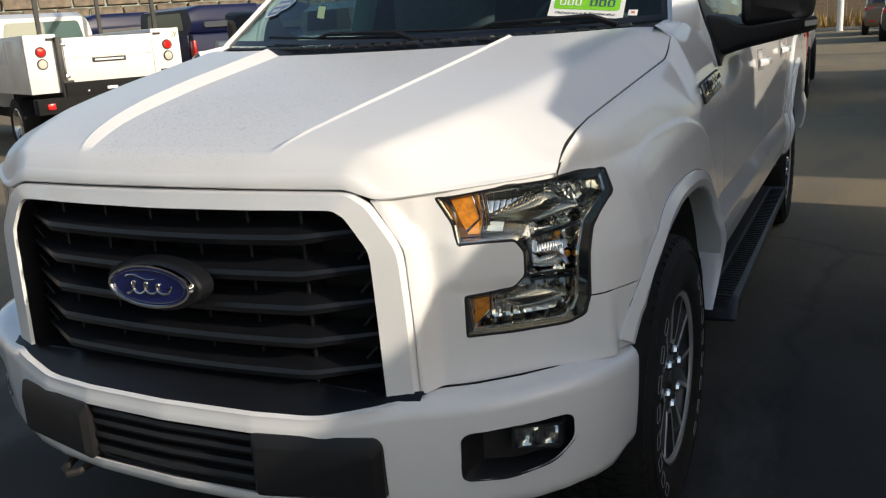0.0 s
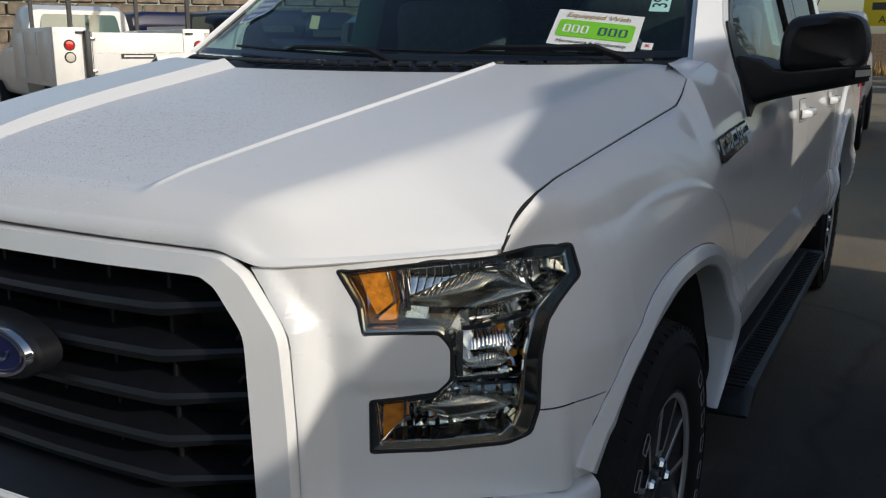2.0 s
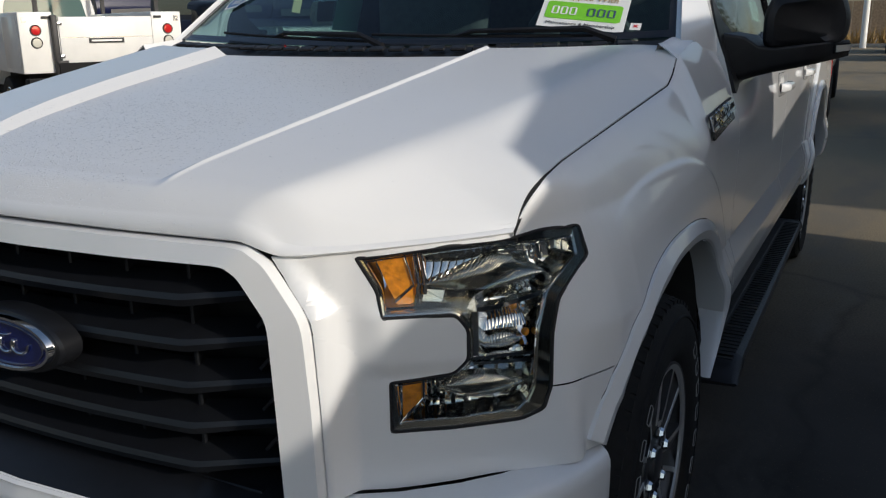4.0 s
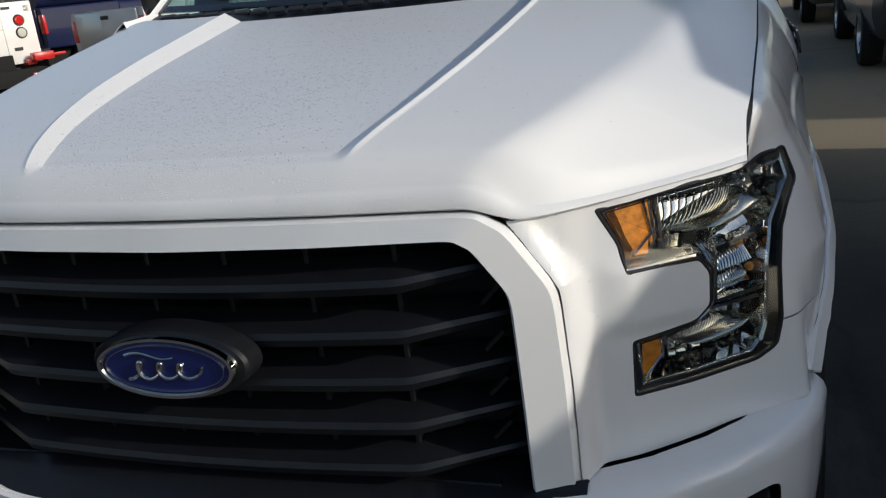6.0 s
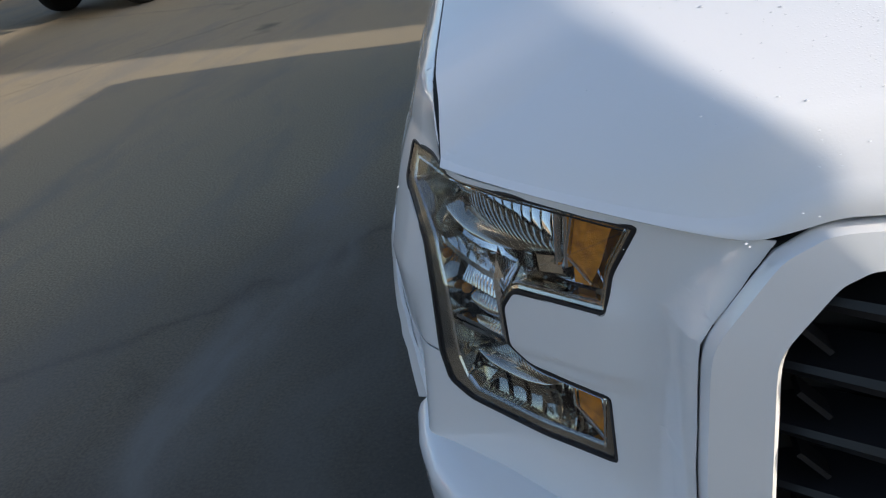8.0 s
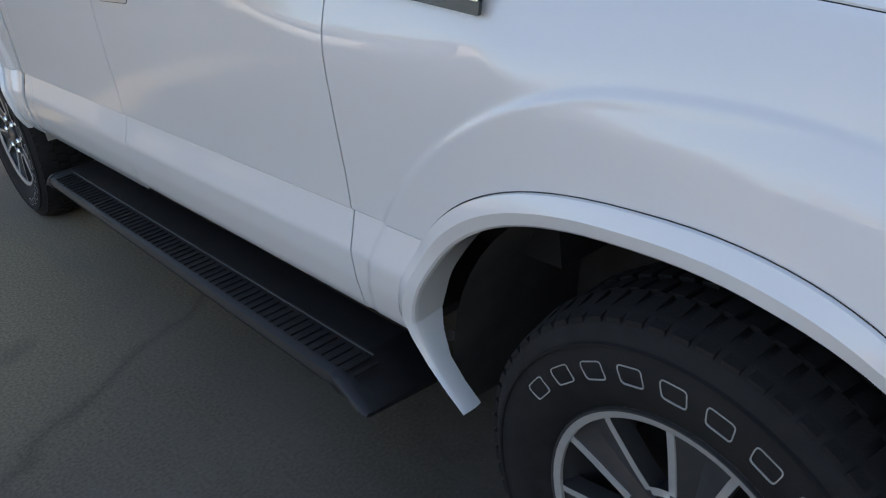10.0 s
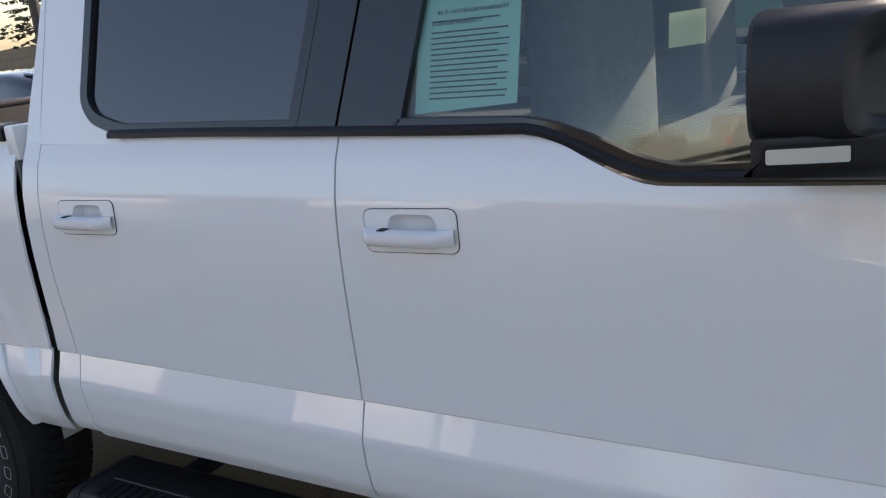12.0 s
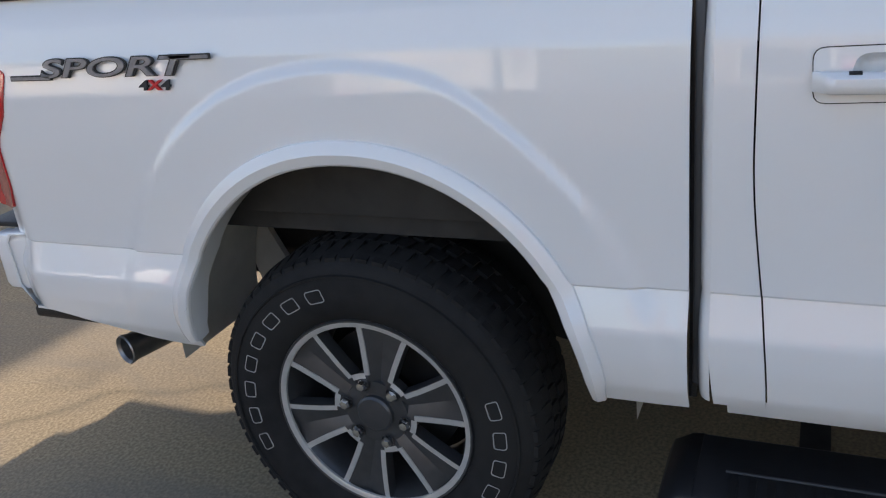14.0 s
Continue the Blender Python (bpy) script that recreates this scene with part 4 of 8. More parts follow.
def build_bumper():
    # section: (set back, height) at the middle; the lower edge climbs at the corners
    xs = []
    for x in np.linspace(0, 0.90, 91):
        xs.append(x)
    xs += [0.915, 0.93, 0.945, 0.957, 0.967, 0.976, 0.982, 0.987, 0.99]
    xs = [-x for x in reversed(xs[1:])] + xs
    holes = [rounded([(0.700, 0.448), (0.700, 0.544), (0.715, 0.558), (0.902, 0.574), (0.904, 0.512), (0.868, 0.468), (0.79, 0.446)], 0.018)]
    insert = rounded([(-0.545, 0.418), (-0.545, 0.552), (-0.30, 0.548), (0.30, 0.548), (0.545, 0.552), (0.545, 0.418), (0.30, 0.395), (-0.30, 0.395)], 0.02)
    openings = holes[0]

    def snap(poly, x, z, near):
        m = 1 if x >= 0 or poly is insert else -1
        p, best = Vector((x * m, z)), None
        for k in range(len(poly)):
            a, b = Vector(poly[k - 1]), Vector(poly[k])
            e = b - a
            t = max(0, min(1, (p - a).dot(e) / max(1e-9, e.length_squared)))
            c = a + e * t
            if best is None or (c - p).length < best[0]:
                best = ((c - p).length, c)
        return (best[1].x * m, best[1].y) if best[0] < near else (x, z)
    bm = bmesh.new()
    cols = []
    for x in xs:
        ax = abs(x)
        y = bumper_y(x)
        top = bumper_top(x)
        low = 0.350 + 0.02 * smooth(0.5, 0.8, ax) + 0.012 * smooth(0.82, 0.95, ax) + 0.022 * smooth(0.965, 0.99, ax)
        n = Vector((0.0, 1.0)) if ax < 0.01 else Vector((-(bumper_y(ax + 0.006) - bumper_y(ax - 0.006)) * (1 if x > 0 else -1), 0.012)).normalized()
        back = 0.30 + 0.70 * smooth(0.52, 0.66, ax)
        lip = 0.100 if x < -0.60 else 0.075      # the lip reaches back to the fascia
        prof = [(lip * back, top - 0.004 * (1 - back)), (0.045 * back, top + 0.003), (0.020 * back, top - 0.001), (0.007, top - 0.010), (0.001, top - 0.022), (0.0, top - 0.034)]
        zz = np.linspace(top - 0.036, low + 0.03, 30)
        prof += [(0.0 + 0.012 * ((top - 0.034 - z) / 0.2) ** 2, z) for z in zz]
        prof += [(0.018, low + 0.012), (0.035, low), (0.08, low - 0.004)]
        col = []
        for k, (d, z) in enumerate(prof):
            dx, dz = 0.0, 0.0
            if 5 < k < len(prof) - 3:      # draw the sheet's corners on to the rims of the openings
                px, pz = (snap(insert, x, z, 0.0058) if ax < 0.62 else snap(openings, x, z, 0.0058))
                dx, dz = px - x, pz - z
            q = bumper_y(x + dx) - y
            col.append((x + dx, z + dz, bm.verts.new((x + dx + n.x * d, y + q + n.y * d, z + dz))))
        cols.append(col)
    for a, b in zip(cols, cols[1:]):
        for k in range(len(a) - 1):
            x, z = (a[k][0] + b[k][0]) / 2, (a[k][1] + a[k + 1][1] + b[k][1] + b[k + 1][1]) / 4
            if 5 < k < len(a) - 3 and (inside(insert, x, z) or inside(holes[0], abs(x), z)):
                continue
            bm.faces.new((a[k][2], b[k][2], b[k + 1][2], a[k + 1][2]))
    thicken(bm, (0, 0.006, 0.0))
    bumper = part("front_bumper", bm, PAINT, truck, sharp=45)
    # middle insert: recessed slats and two hook covers
    part("intake_back", fine_plate_bm(inset(insert, -0.012), lambda a, b: Vector((a, bumper_y(a) + 0.05, b)), (0, 0.004, 0), 0.06), GAPM, bumper)
    for z in (0.525, 0.495, 0.46, 0.425):
        rows = [[Vector((x, bumper_y(x) + 0.012, z + 0.010)), Vector((x, bumper_y(x) + 0.008, z)), Vector((x, bumper_y(x) + 0.014, z - 0.010)), Vector((x, bumper_y(x) + 0.05, z - 0.012)), Vector((x, bumper_y(x) + 0.05, z + 0.014))]
                for x in np.linspace(-0.30, 0.30, 21)]
        part("intake_slat", sheet_bm(rows, closed=True), BLACK, bumper)
    for s in (1, -1):
        out = rounded([(0.250 * s, 0.400), (0.250 * s, 0.550), (0.536 * s, 0.556), (0.549 * s, 0.54), (0.549 * s, 0.414), (0.53 * s, 0.409)], 0.012)
        mid = [(0.40 * s + (a - 0.40 * s) * 0.90, 0.472 + (b - 0.478) * 0.72) for a, b in out]
        bm = bmesh.new()
        lv = [[bm.verts.new((a, bumper_y(a) + d, b)) for a, b in o] for o, d in ((out, 0.03), (out, -0.006), (mid, -0.020))]
        m = len(out)
        for p, q in zip(lv, lv[1:]):
            for k in range(m):
                bm.faces.new((p[k], p[(k + 1) % m], q[(k + 1) % m], q[k]))
        bm.faces.new(lv[-1])
        part("hook_cover", bm, BLACK, bumper)
        # fog lamp in its recess
        hole = [(a * s, b) for a, b in inset(holes[0], -0.002)]
        deep = [(a * s, b) for a, b in inset(holes[0], 0.016)]
        bm = bmesh.new()
        lv = [[bm.verts.new((a, bumper_y(a) + d, b)) for a, b in o] for o, d in ((hole, 0.004), (inset(hole, 0.005), 0.012), (deep, 0.075))]
        m = len(hole)
        for p, q in zip(lv, lv[1:]):
            for k in range(m):
                bm.faces.new((p[k], p[(k + 1) % m], q[(k + 1) % m], q[k]))
        bm.faces.new(lv[-1])
        part("fog_lamp_bezel", bm, BLACK, bumper)
        box = rounded([(0.784 * s, 0.494), (0.784 * s, 0.552), (0.884 * s, 0.562), (0.884 * s, 0.504)], 0.008)
        yy = bumper_y(0.84) + 0.012
        skew = lambda d: (lambda a, b: Vector((a, yy + d + (abs(a) - 0.84) * 0.35, b)))
        fog = part("fog_lamp", ring_bm(box, inset(box, 0.006), skew(0.0), (0, 0.03, 0)), BLACK, truck)
        part("reflector", fine_plate_bm(inset(box, 0.005), lambda a, b: skew(0.012)(a, b) + Vector((0, 0.012 * math.cos((a) * 140) * math.cos((b - 0.53) * 60), 0)), (0, 0.004, 0), 0.008), REFLECT, fog)
        part("lens", fine_plate_bm(inset(box, 0.004), skew(0.004), (0, 0.002, 0), 0.03), LENS, fog).visible_shadow = False
    # tow hooks under the bumper
    for s in (1, -1):
        pts = [(0.40 * s, 0.14, 0.365), (0.40 * s, 0.05, 0.345), (0.385 * s, 0.012, 0.340), (0.36 * s, 0.004, 0.339), (0.34 * s, 0.020, 0.341), (0.335 * s, 0.08, 0.348)]
        part("tow_hook", tube_bm(pts, 0.011), STEEL, truck)
    part("skid_panel", sheet_bm([[Vector((x, bumper_y(x) + 0.05, 0.39)), Vector((x, 0.55, 0.33))] for x in np.linspace(-0.75, 0.75, 9)], 0.004), LINER, truck)


build_bumper()


# ---- the round badge on the grille: an oval with a plain flourish ----
def build_emblem():
    badge = part("emblem", bmesh_oval(0.140, 0.060, 0.030, 0.045, 0.066), GRILLE, truck, "blue oval badge with chrome rim")
    part("chrome_rim", bmesh_ring_oval(0.124, 0.0525, 0.111, 0.0425, 0.018), CHROME, badge)
    part("enamel", bmesh_oval(0.1125, 0.044, 0.021, 0.004, 0.001), BLUE, badge)
    part("inner_line", bmesh_ring_oval(0.106, 0.0395, 0.104, 0.0378, 0.0185), SATIN, badge)
    pts = []
    for k in range(110):      # one running line of loops
        t = k / 109
        a = 4.6 + t * 21.5
        b = (0.0155 - 0.005 * t) * math.sin(a)
        pts.append((-0.062 + 0.122 * t + 0.0105 * math.cos(a) + 0.2 * b, 0.0185, EMB_Z - 0.004 + b))
    part("flourish", tube_bm(pts, [0.0020 + 0.0014 * abs(math.sin(2.3 + k * 0.0986)) for k in range(110)], 7), SATIN, badge)
    pts = [(-0.066 + 0.086 * k / 20, 0.0185, EMB_Z + 0.0205 + 0.0045 * math.sin(k / 3.4)) for k in range(21)]
    part("flourish_stroke", tube_bm(pts, [0.0028 - 0.00008 * k for k in range(21)], 6), SATIN, badge)


EMB_Z = 0.862


def bmesh_oval(a, b, front, depth, edge):
    bm = bmesh.new()
    n = 64
    lv = []
    for f, y in ((1.0, front + depth), (1.0, front + 0.006 if depth > 0.01 else front), (0.96, front)):
        lv.append([bm.verts.new((a * f * math.cos(2 * math.pi * k / n), y, EMB_Z + b * f * math.sin(2 * math.pi * k / n))) for k in range(n)])
    for p, q in zip(lv, lv[1:]):
        for k in range(n):
            bm.faces.new((p[k], p[(k + 1) % n], q[(k + 1) % n], q[k]))
    bm.faces.new(lv[-1])
    return bm


def bmesh_ring_oval(a, b, a2, b2, front):
    n = 72
    rows = []
    for k in range(n + 1):
        c, d = math.cos(2 * math.pi * k / n), math.sin(2 * math.pi * k / n)
        rows.append([Vector((a * c, front + 0.012, EMB_Z + b * d)), Vector(((a * 0.75 + a2 * 0.25) * c, front - 0.001, EMB_Z + (b * 0.75 + b2 * 0.25) * d)),
                     Vector(((a * 0.3 + a2 * 0.7) * c, front - 0.001, EMB_Z + (b * 0.3 + b2 * 0.7) * d)), Vector((a2 * c, front + 0.005, EMB_Z + b2 * d))])
    return sheet_bm(rows)


build_emblem()


# ---- headlamps ----
SMOKED = material("ribbed_reflector", (0.80, 0.77, 0.69), 0.07, metal=1.0)
BORDER = material("gunmetal_lamp_border", (0.60, 0.58, 0.52), 0.05, metal=1.0)
MIRRORED = material("bright_reflector", (0.93, 0.93, 0.91), 0.04, metal=1.0)


def build_lamp(s):
    def on(d):
        """Places behind the corner's skin by d, given as (x across the lamp, height)."""
        def f(x, z):
            c = column_of(x)
            p, q = corner_at(max(0, c - 1.2), z), corner_at(c + 1.2, z)
            n = Vector((q.y - p.y, -(q.x - p.x), 0)).normalized()
            if n.y > 0:
                n = -n
            o = (p + q) / 2
            return Vector(((o.x - n.x * d) * s, o.y - n.y * d, z))
        return f

    def band(loops):
        bm = bmesh.new()
        lv = [[bm.verts.new(on(d)(*p)) for p in o] for o, d in loops]
        m = len(loops[0][0])
        for p, q in zip(lv, lv[1:]):
            for k in range(m):
                bm.faces.new((p[k], p[(k + 1) % m], q[(k + 1) % m], q[k]))
        return bm

    out = rounded(LAMP, 0.008, 4)
    border = lambda x, z: 0.0100 + 0.0200 * smooth(0.855, 0.900, x) * (0.55 + 0.45 * smooth(1.07, 0.98, z)) + 0.007 * smooth(0.78, 0.75, z)
    deep = lambda x, z: border(x, z) + 0.0035
    cut = lambda d: true_inset(out, d)
    lamp = part("headlamp", band(((out, 0.012), (out, 0.0), (cut(0.0012), -0.0010), (cut(0.0052), 0.0), (cut(0.0054), 0.010))), BLACK, truck, "clear C-shaped headlamp with amber corners", sharp=60)
    part("chrome_border", band(((cut(0.0053), 0.007), (cut(0.0060), 0.0032), (cut(lambda x, z: border(x, z) * 0.92), 0.0042), (cut(border), 0.0062), (cut(deep), 0.058))), BORDER, lamp, sharp=30)
    part("bright_edge", band(((cut(lambda x, z: border(x, z) + 0.0006), 0.0058), (cut(lambda x, z: border(x, z) + 0.0022), 0.0040), (cut(lambda x, z: border(x, z) + 0.0036), 0.0066))), CHROME, lamp, sharp=50)

    # reflector bowls behind the three chambers, deepest in their middles
    def bowl(x, z):
        mid = 0.84 if z > 0.95 else 0.80
        zc, zh = (1.008, 0.058) if z > 0.95 else ((0.905, 0.045) if z > 0.86 else (0.80, 0.06))
        d = 0.070 - 0.014 * min(1, abs(x - mid) / 0.10) ** 2 - 0.026 * min(1, abs(z - zc) / zh) ** 2
        if x > 0.885:      # tall narrow facets at the outer end
            d += 0.009 * abs(((x - 0.885) / 0.014) % 1 - 0.5) * 2
        if z < 0.86:
            d += 0.006 * abs(((x - 0.69) / 0.020) % 1 - 0.5) * 2 + 0.010 * smooth(0.79, 0.745, z)
        return on(d)(x, z)
    part("reflector", fine_plate_bm(inset(out, 0.009), bowl, (0, 0.003, 0), 0.0045), MIRRORED, lamp, sharp=22)

    def ribbed(name, x0, x1, low, high, skew, count, d0, dd, mat, tilt=0.0):
        """A bulging eye-shaped reflector with fine ribs over it."""
        rows = []
        for i in range(count * 3 + 1):
            u = -1 + 2 * i / (count * 3)
            col = []
            for k in range(13):
                v = k / 12
                uu = max(-1, min(1, u + skew * (v - 0.5) * (1 - u * u)))
                w = 1 - uu * uu
                x = x0 + (x1 - x0) * (uu + 1) / 2
                z = low(uu) + (high(uu) - low(uu)) * v
                d = d0 - dd * math.sqrt(max(0, w)) * math.sin(math.pi * (0.12 + 0.76 * v)) - (0.0016 if i % 3 == 1 else 0) + tilt * (v - 0.5)
                col.append(on(d)(x, z))
            rows.append(col)
        part(name, sheet_bm(rows), mat, lamp, sharp=24)
    crest = lambda x: ip(x, (0.730, 0.76, 0.80, 0.838, 0.87, 0.90, 0.928), (0.990, 1.006, 1.026, 1.040, 1.037, 1.018, 0.990))
    keel = lambda x: ip(x, (0.730, 0.80, 0.86, 0.928), (0.988, 0.976, 0.975, 0.986))
    eye = lambda u: 0.730 + 0.099 * (u + 1)
    ribbed("ribbed_reflector", 0.730, 0.928, lambda u: keel(eye(u)), lambda u: crest(eye(u)), 0.9, 42, 0.036, 0.026, SMOKED)
    part("tan_facet", fine_plate_bm([(0.738, 0.963), (0.766, 0.960), (0.768, 0.978), (0.740, 0.982)], on(0.026), (0, 0.004, 0), 0.02), SMOKED, lamp)
    part("tan_facet", fine_plate_bm([(0.770, 0.960), (0.796, 0.956), (0.798, 0.974), (0.771, 0.978)], lambda x, z: on(0.022 + (x - 0.77) * 0.4)(x, z), (0, 0.004, 0), 0.02), SMOKED, lamp)
    ribbed("ribbed_reflector", 0.752, 0.876, lambda u: 0.800 - 0.020 * (1 - u * u) - 0.004 * u, lambda u: 0.803 + 0.028 * (1 - u * u), 0.8, 36, 0.044, 0.026, SMOKED)
    ribbed("signal_reflector", 0.818, 0.884, lambda u: 0.905, lambda u: 0.945 + 0.004 * u, 0.2, 16, 0.044, 0.012, MIRRORED, 0.034)
    ribbed("signal_bowl", 0.822, 0.878, lambda u: 0.880 - 0.012 * (1 - u * u), lambda u: 0.884 + 0.022 * (1 - u * u), 0.4, 18, 0.044, 0.022, SMOKED, 0.012)
    # flutes over the upper and beside the lower bowl: a saw of slanting mirrors
    for k in range(10):
        x = 0.738 + 0.0115 * k
        b0, b1 = crest(x) - 0.004, crest(x + 0.0114) - 0.004
        top = 1.0525 + 0.0009 * k
        rows = []
        for v in np.linspace(0, 1, 7):
            bow = 0.006 * math.sin(math.pi * v)
            tilt = 0.026 * v ** 1.3
            rows.append([on(0.032 + tilt)(x + bow, b0 + (top - b0) * v), on(0.031 + tilt)(x + 0.005 + bow, b0 + (top - b0) * v), on(0.033 + tilt)(x + 0.0095 + bow, b1 + (top - b1) * v), on(0.042 + tilt * 0.6)(x + 0.0114 + bow, b1 + (top - b1) * v)])
        part("flute", sheet_bm(rows, 0.0), MIRRORED, lamp, sharp=15)
    for k in range(7):
        x = 0.737 + 0.0105 * k
        foot = 0.772 + 0.004 * k if k < 3 else 0.806 + 0.0035 * (k - 3)
        rows = [[on(0.020 + 0.012 * v)(x, foot + (0.832 - foot) * v), on(0.030 + 0.014 * v)(x + 0.005, foot + (0.832 - foot) * v), on(0.042)(x + 0.0102, foot + (0.832 - foot) * v)] for v in np.linspace(0, 1, 5)]
        part("flute", sheet_bm(rows, 0.0), MIRRORED, lamp, sharp=15)
    # bright uprights next to the amber lens, and the small bulb at the outer end
    for x in (0.7235, 0.7345):
        rows = [[on(0.030 - 0.012 * math.sin(a))(x + 0.0042 * math.cos(a) + 0.006 * smooth(1.05, 0.98, z), z) for a in np.linspace(0, math.pi, 7)] for z in np.linspace(0.975, 1.0495, 6)]
        part("upright", sheet_bm(rows), CHROME, lamp)
    bulb = [on(0.030)(x, z) for x, z in ((0.848, 1.038), (0.858, 1.037), (0.874, 1.036), (0.886, 1.034))]
    part("bulb_shield", tube_bm(bulb, [0.007, 0.0085, 0.0085, 0.006], 12), CHROME, lamp)
    part("bulb_bracket", fine_plate_bm([(0.858, 1.012), (0.866, 1.012), (0.868, 1.030), (0.858, 1.030)], on(0.034), (0, 0.006, 0), 0.01), SATIN, lamp)
    for x, z, r in ((0.905, 1.035, 0.010), (0.922, 1.018, 0.008), (0.925, 1.048, 0.009)):
        c = on(0.044)(x, z)
        bm = bmesh.new()
        bmesh.ops.create_uvsphere(bm, u_segments=12, v_segments=8, radius=r)
        bm.transform(Matrix.Translation(c) @ Matrix.Diagonal((0.8, 1.0, 1.5, 1)))
        part("reflector_boss", bm, CHROME, lamp)
    # shelf under the upper chamber and the wall over the lower one
    part("chamber_shelf", fine_plate_bm([(0.918, 0.966), (0.850, 0.954), (0.806, 0.950), (0.806, 0.942), (0.850, 0.946), (0.912, 0.957)], on(0.010), (0, 0.045, 0), 0.02), CHROME, lamp)
    part("chamber_wedge", fine_plate_bm([(0.806, 0.972), (0.798, 0.952), (0.812, 0.944)], on(0.008), (0, 0.03, 0), 0.02), SATIN, lamp)
    part("chamber_wall", fine_plate_bm([(0.806, 0.866), (0.888, 0.862), (0.888, 0.856), (0.806, 0.859)], on(0.010), (0, 0.045, 0), 0.02), CHROME, lamp)
    part("chamber_wall", fine_plate_bm([(0.806, 0.853), (0.888, 0.848), (0.888, 0.842), (0.806, 0.846)], on(0.014), (0, 0.040, 0), 0.02), CHROME, lamp)
    part("chamber_side", fine_plate_bm([(0.806, 0.862), (0.815, 0.862), (0.815, 0.944), (0.806, 0.944)], on(0.010), (0, 0.045, 0), 0.02), CHROME, lamp)
    # amber lenses with the bright line that cuts them off below
    up = [(0.708, 1.0495), (0.668, 1.0455), (0.698, 0.971), (0.720, 0.993)]
    dn = [(0.731, 0.829), (0.705, 0.826), (0.704, 0.760), (0.731, 0.791)]
    for o in (up, dn):
        part("amber_marker", fine_plate_bm(rounded(o, 0.003), on(0.014), (0, 0.02, 0), 0.012), AMBER, lamp, "amber corner lens")
    part("amber_marker", fine_plate_bm([(0.7215, 0.989), (0.7025, 0.969), (0.7025, 0.961), (0.7215, 0.961)], on(0.020), (0, 0.012, 0), 0.012), AMBER, lamp, "amber corner lens")
    for a, b in (((0.7245, 0.9945), (0.699, 0.9665)), ((0.7345, 0.794), (0.704, 0.7555)), ((0.7105, 1.051), (0.7235, 0.9945)), ((0.7345, 0.830), (0.7345, 0.794))):
        part("chrome_line", tube_bm([on(0.0125)(a[0] + (b[0] - a[0]) * t, a[1] + (b[1] - a[1]) * t) for t in (0, 0.33, 0.66, 1)], 0.0022, 6), CHROME, lamp)
    for x, z in ((0.868, 0.938), (0.880, 0.890)):
        c = on(0.030)(x, z)
        bm = bmesh.new()
        bmesh.ops.create_uvsphere(bm, u_segments=12, v_segments=8, radius=0.0075)
        bm.transform(Matrix.Translation(c))
        part("amber_bulb", bm, AMBER, lamp)
    part("lens", fine_plate_bm(cut(0.0066), on(0.0005), (0, 0.002, 0), 0.016), LENS, lamp).visible_shadow = False
    part("lamp_housing", fine_plate_bm(inset(out, 0.003), on(0.100), (0, 0.004, 0), 0.04), GAPM, lamp)


both_sides(build_lamp)


# ---- doors and cab sides ----
def skin(s, y, z):
    return Vector(((1.0 + side_off(y, z)) * s, y, z))


def side_panel(name, s, y_of, z_of, ny=24, nz=64, parent=None, label=""):
    """A panel of the side skin between two edges y_of(z) and two heights z_of(y)."""
    rows = []
    for i in range(ny + 1):
        col = []
        t = i / ny
        lo, hi = z_of(y_of(0.9)[0] * (1 - t) + y_of(0.9)[1] * t)
        for z in rise_list(lo, hi, 22, nz - 22):
            a, b = y_of(z)
            col.append(skin(s, a + (b - a) * t, z))
        rows.append(col)
    return part(name, sheet_bm(rows, 0.007), PAINT, parent or truck, label, sharp=28)


def belt_z(y):
    """Lower edge of the side windows: it dips ahead towards the mirror."""
    return 1.250 + 0.086 * smooth(2.20, 2.46, y) + 0.018 * smooth(2.40, 3.55, y)


def glass_half(t):
    """Half width of the windshield, from its base (0) to its top (1)."""
    return 0.863 - 0.16 * t


def glass_point(u, t):
    """The windshield's face: u from side to side (-1 to 1), t from base to top."""
    return Vector((glass_half(t) * u, 1.275 + 0.175 * u * u * (1 - 0.51 * t) + 0.80 * t, 1.342 + 0.018 * u * u * (1 - t) + 0.526 * t))


def green_x(z):
    """Half width of the cab above the belt."""
    return 0.953 - 0.03 * max(0, (1.34 - z)) - max(0, z - 1.34) * 0.30


def open_faces(panel, y0, y1, z0, z1):
    """Takes the faces of a side panel within a stretch of its skin away, for a pocket."""
    bm = bmesh.new()
    bm.from_mesh(panel.data)
    gone = [f for f in bm.faces if y0 < f.calc_center_median().y < y1 and z0 < f.calc_center_median().z < z1]
    bmesh.ops.delete(bm, geom=gone, context="FACES")
    bm.to_mesh(panel.data)
    bm.free()


GREYSTRIP = material("grey_strip", (0.06, 0.06, 0.062), 0.6)


def loft(sections, closed=True):
    bm = sheet_bm(sections, closed=closed)
    bmesh.ops.holes_fill(bm, edges=[e for e in bm.edges if len(e.link_faces) == 1])
    return bm


CONSOLE = material("pale_grey_vinyl", (0.42, 0.42, 0.40), 0.5, bump=0.1, bump_scale=500)


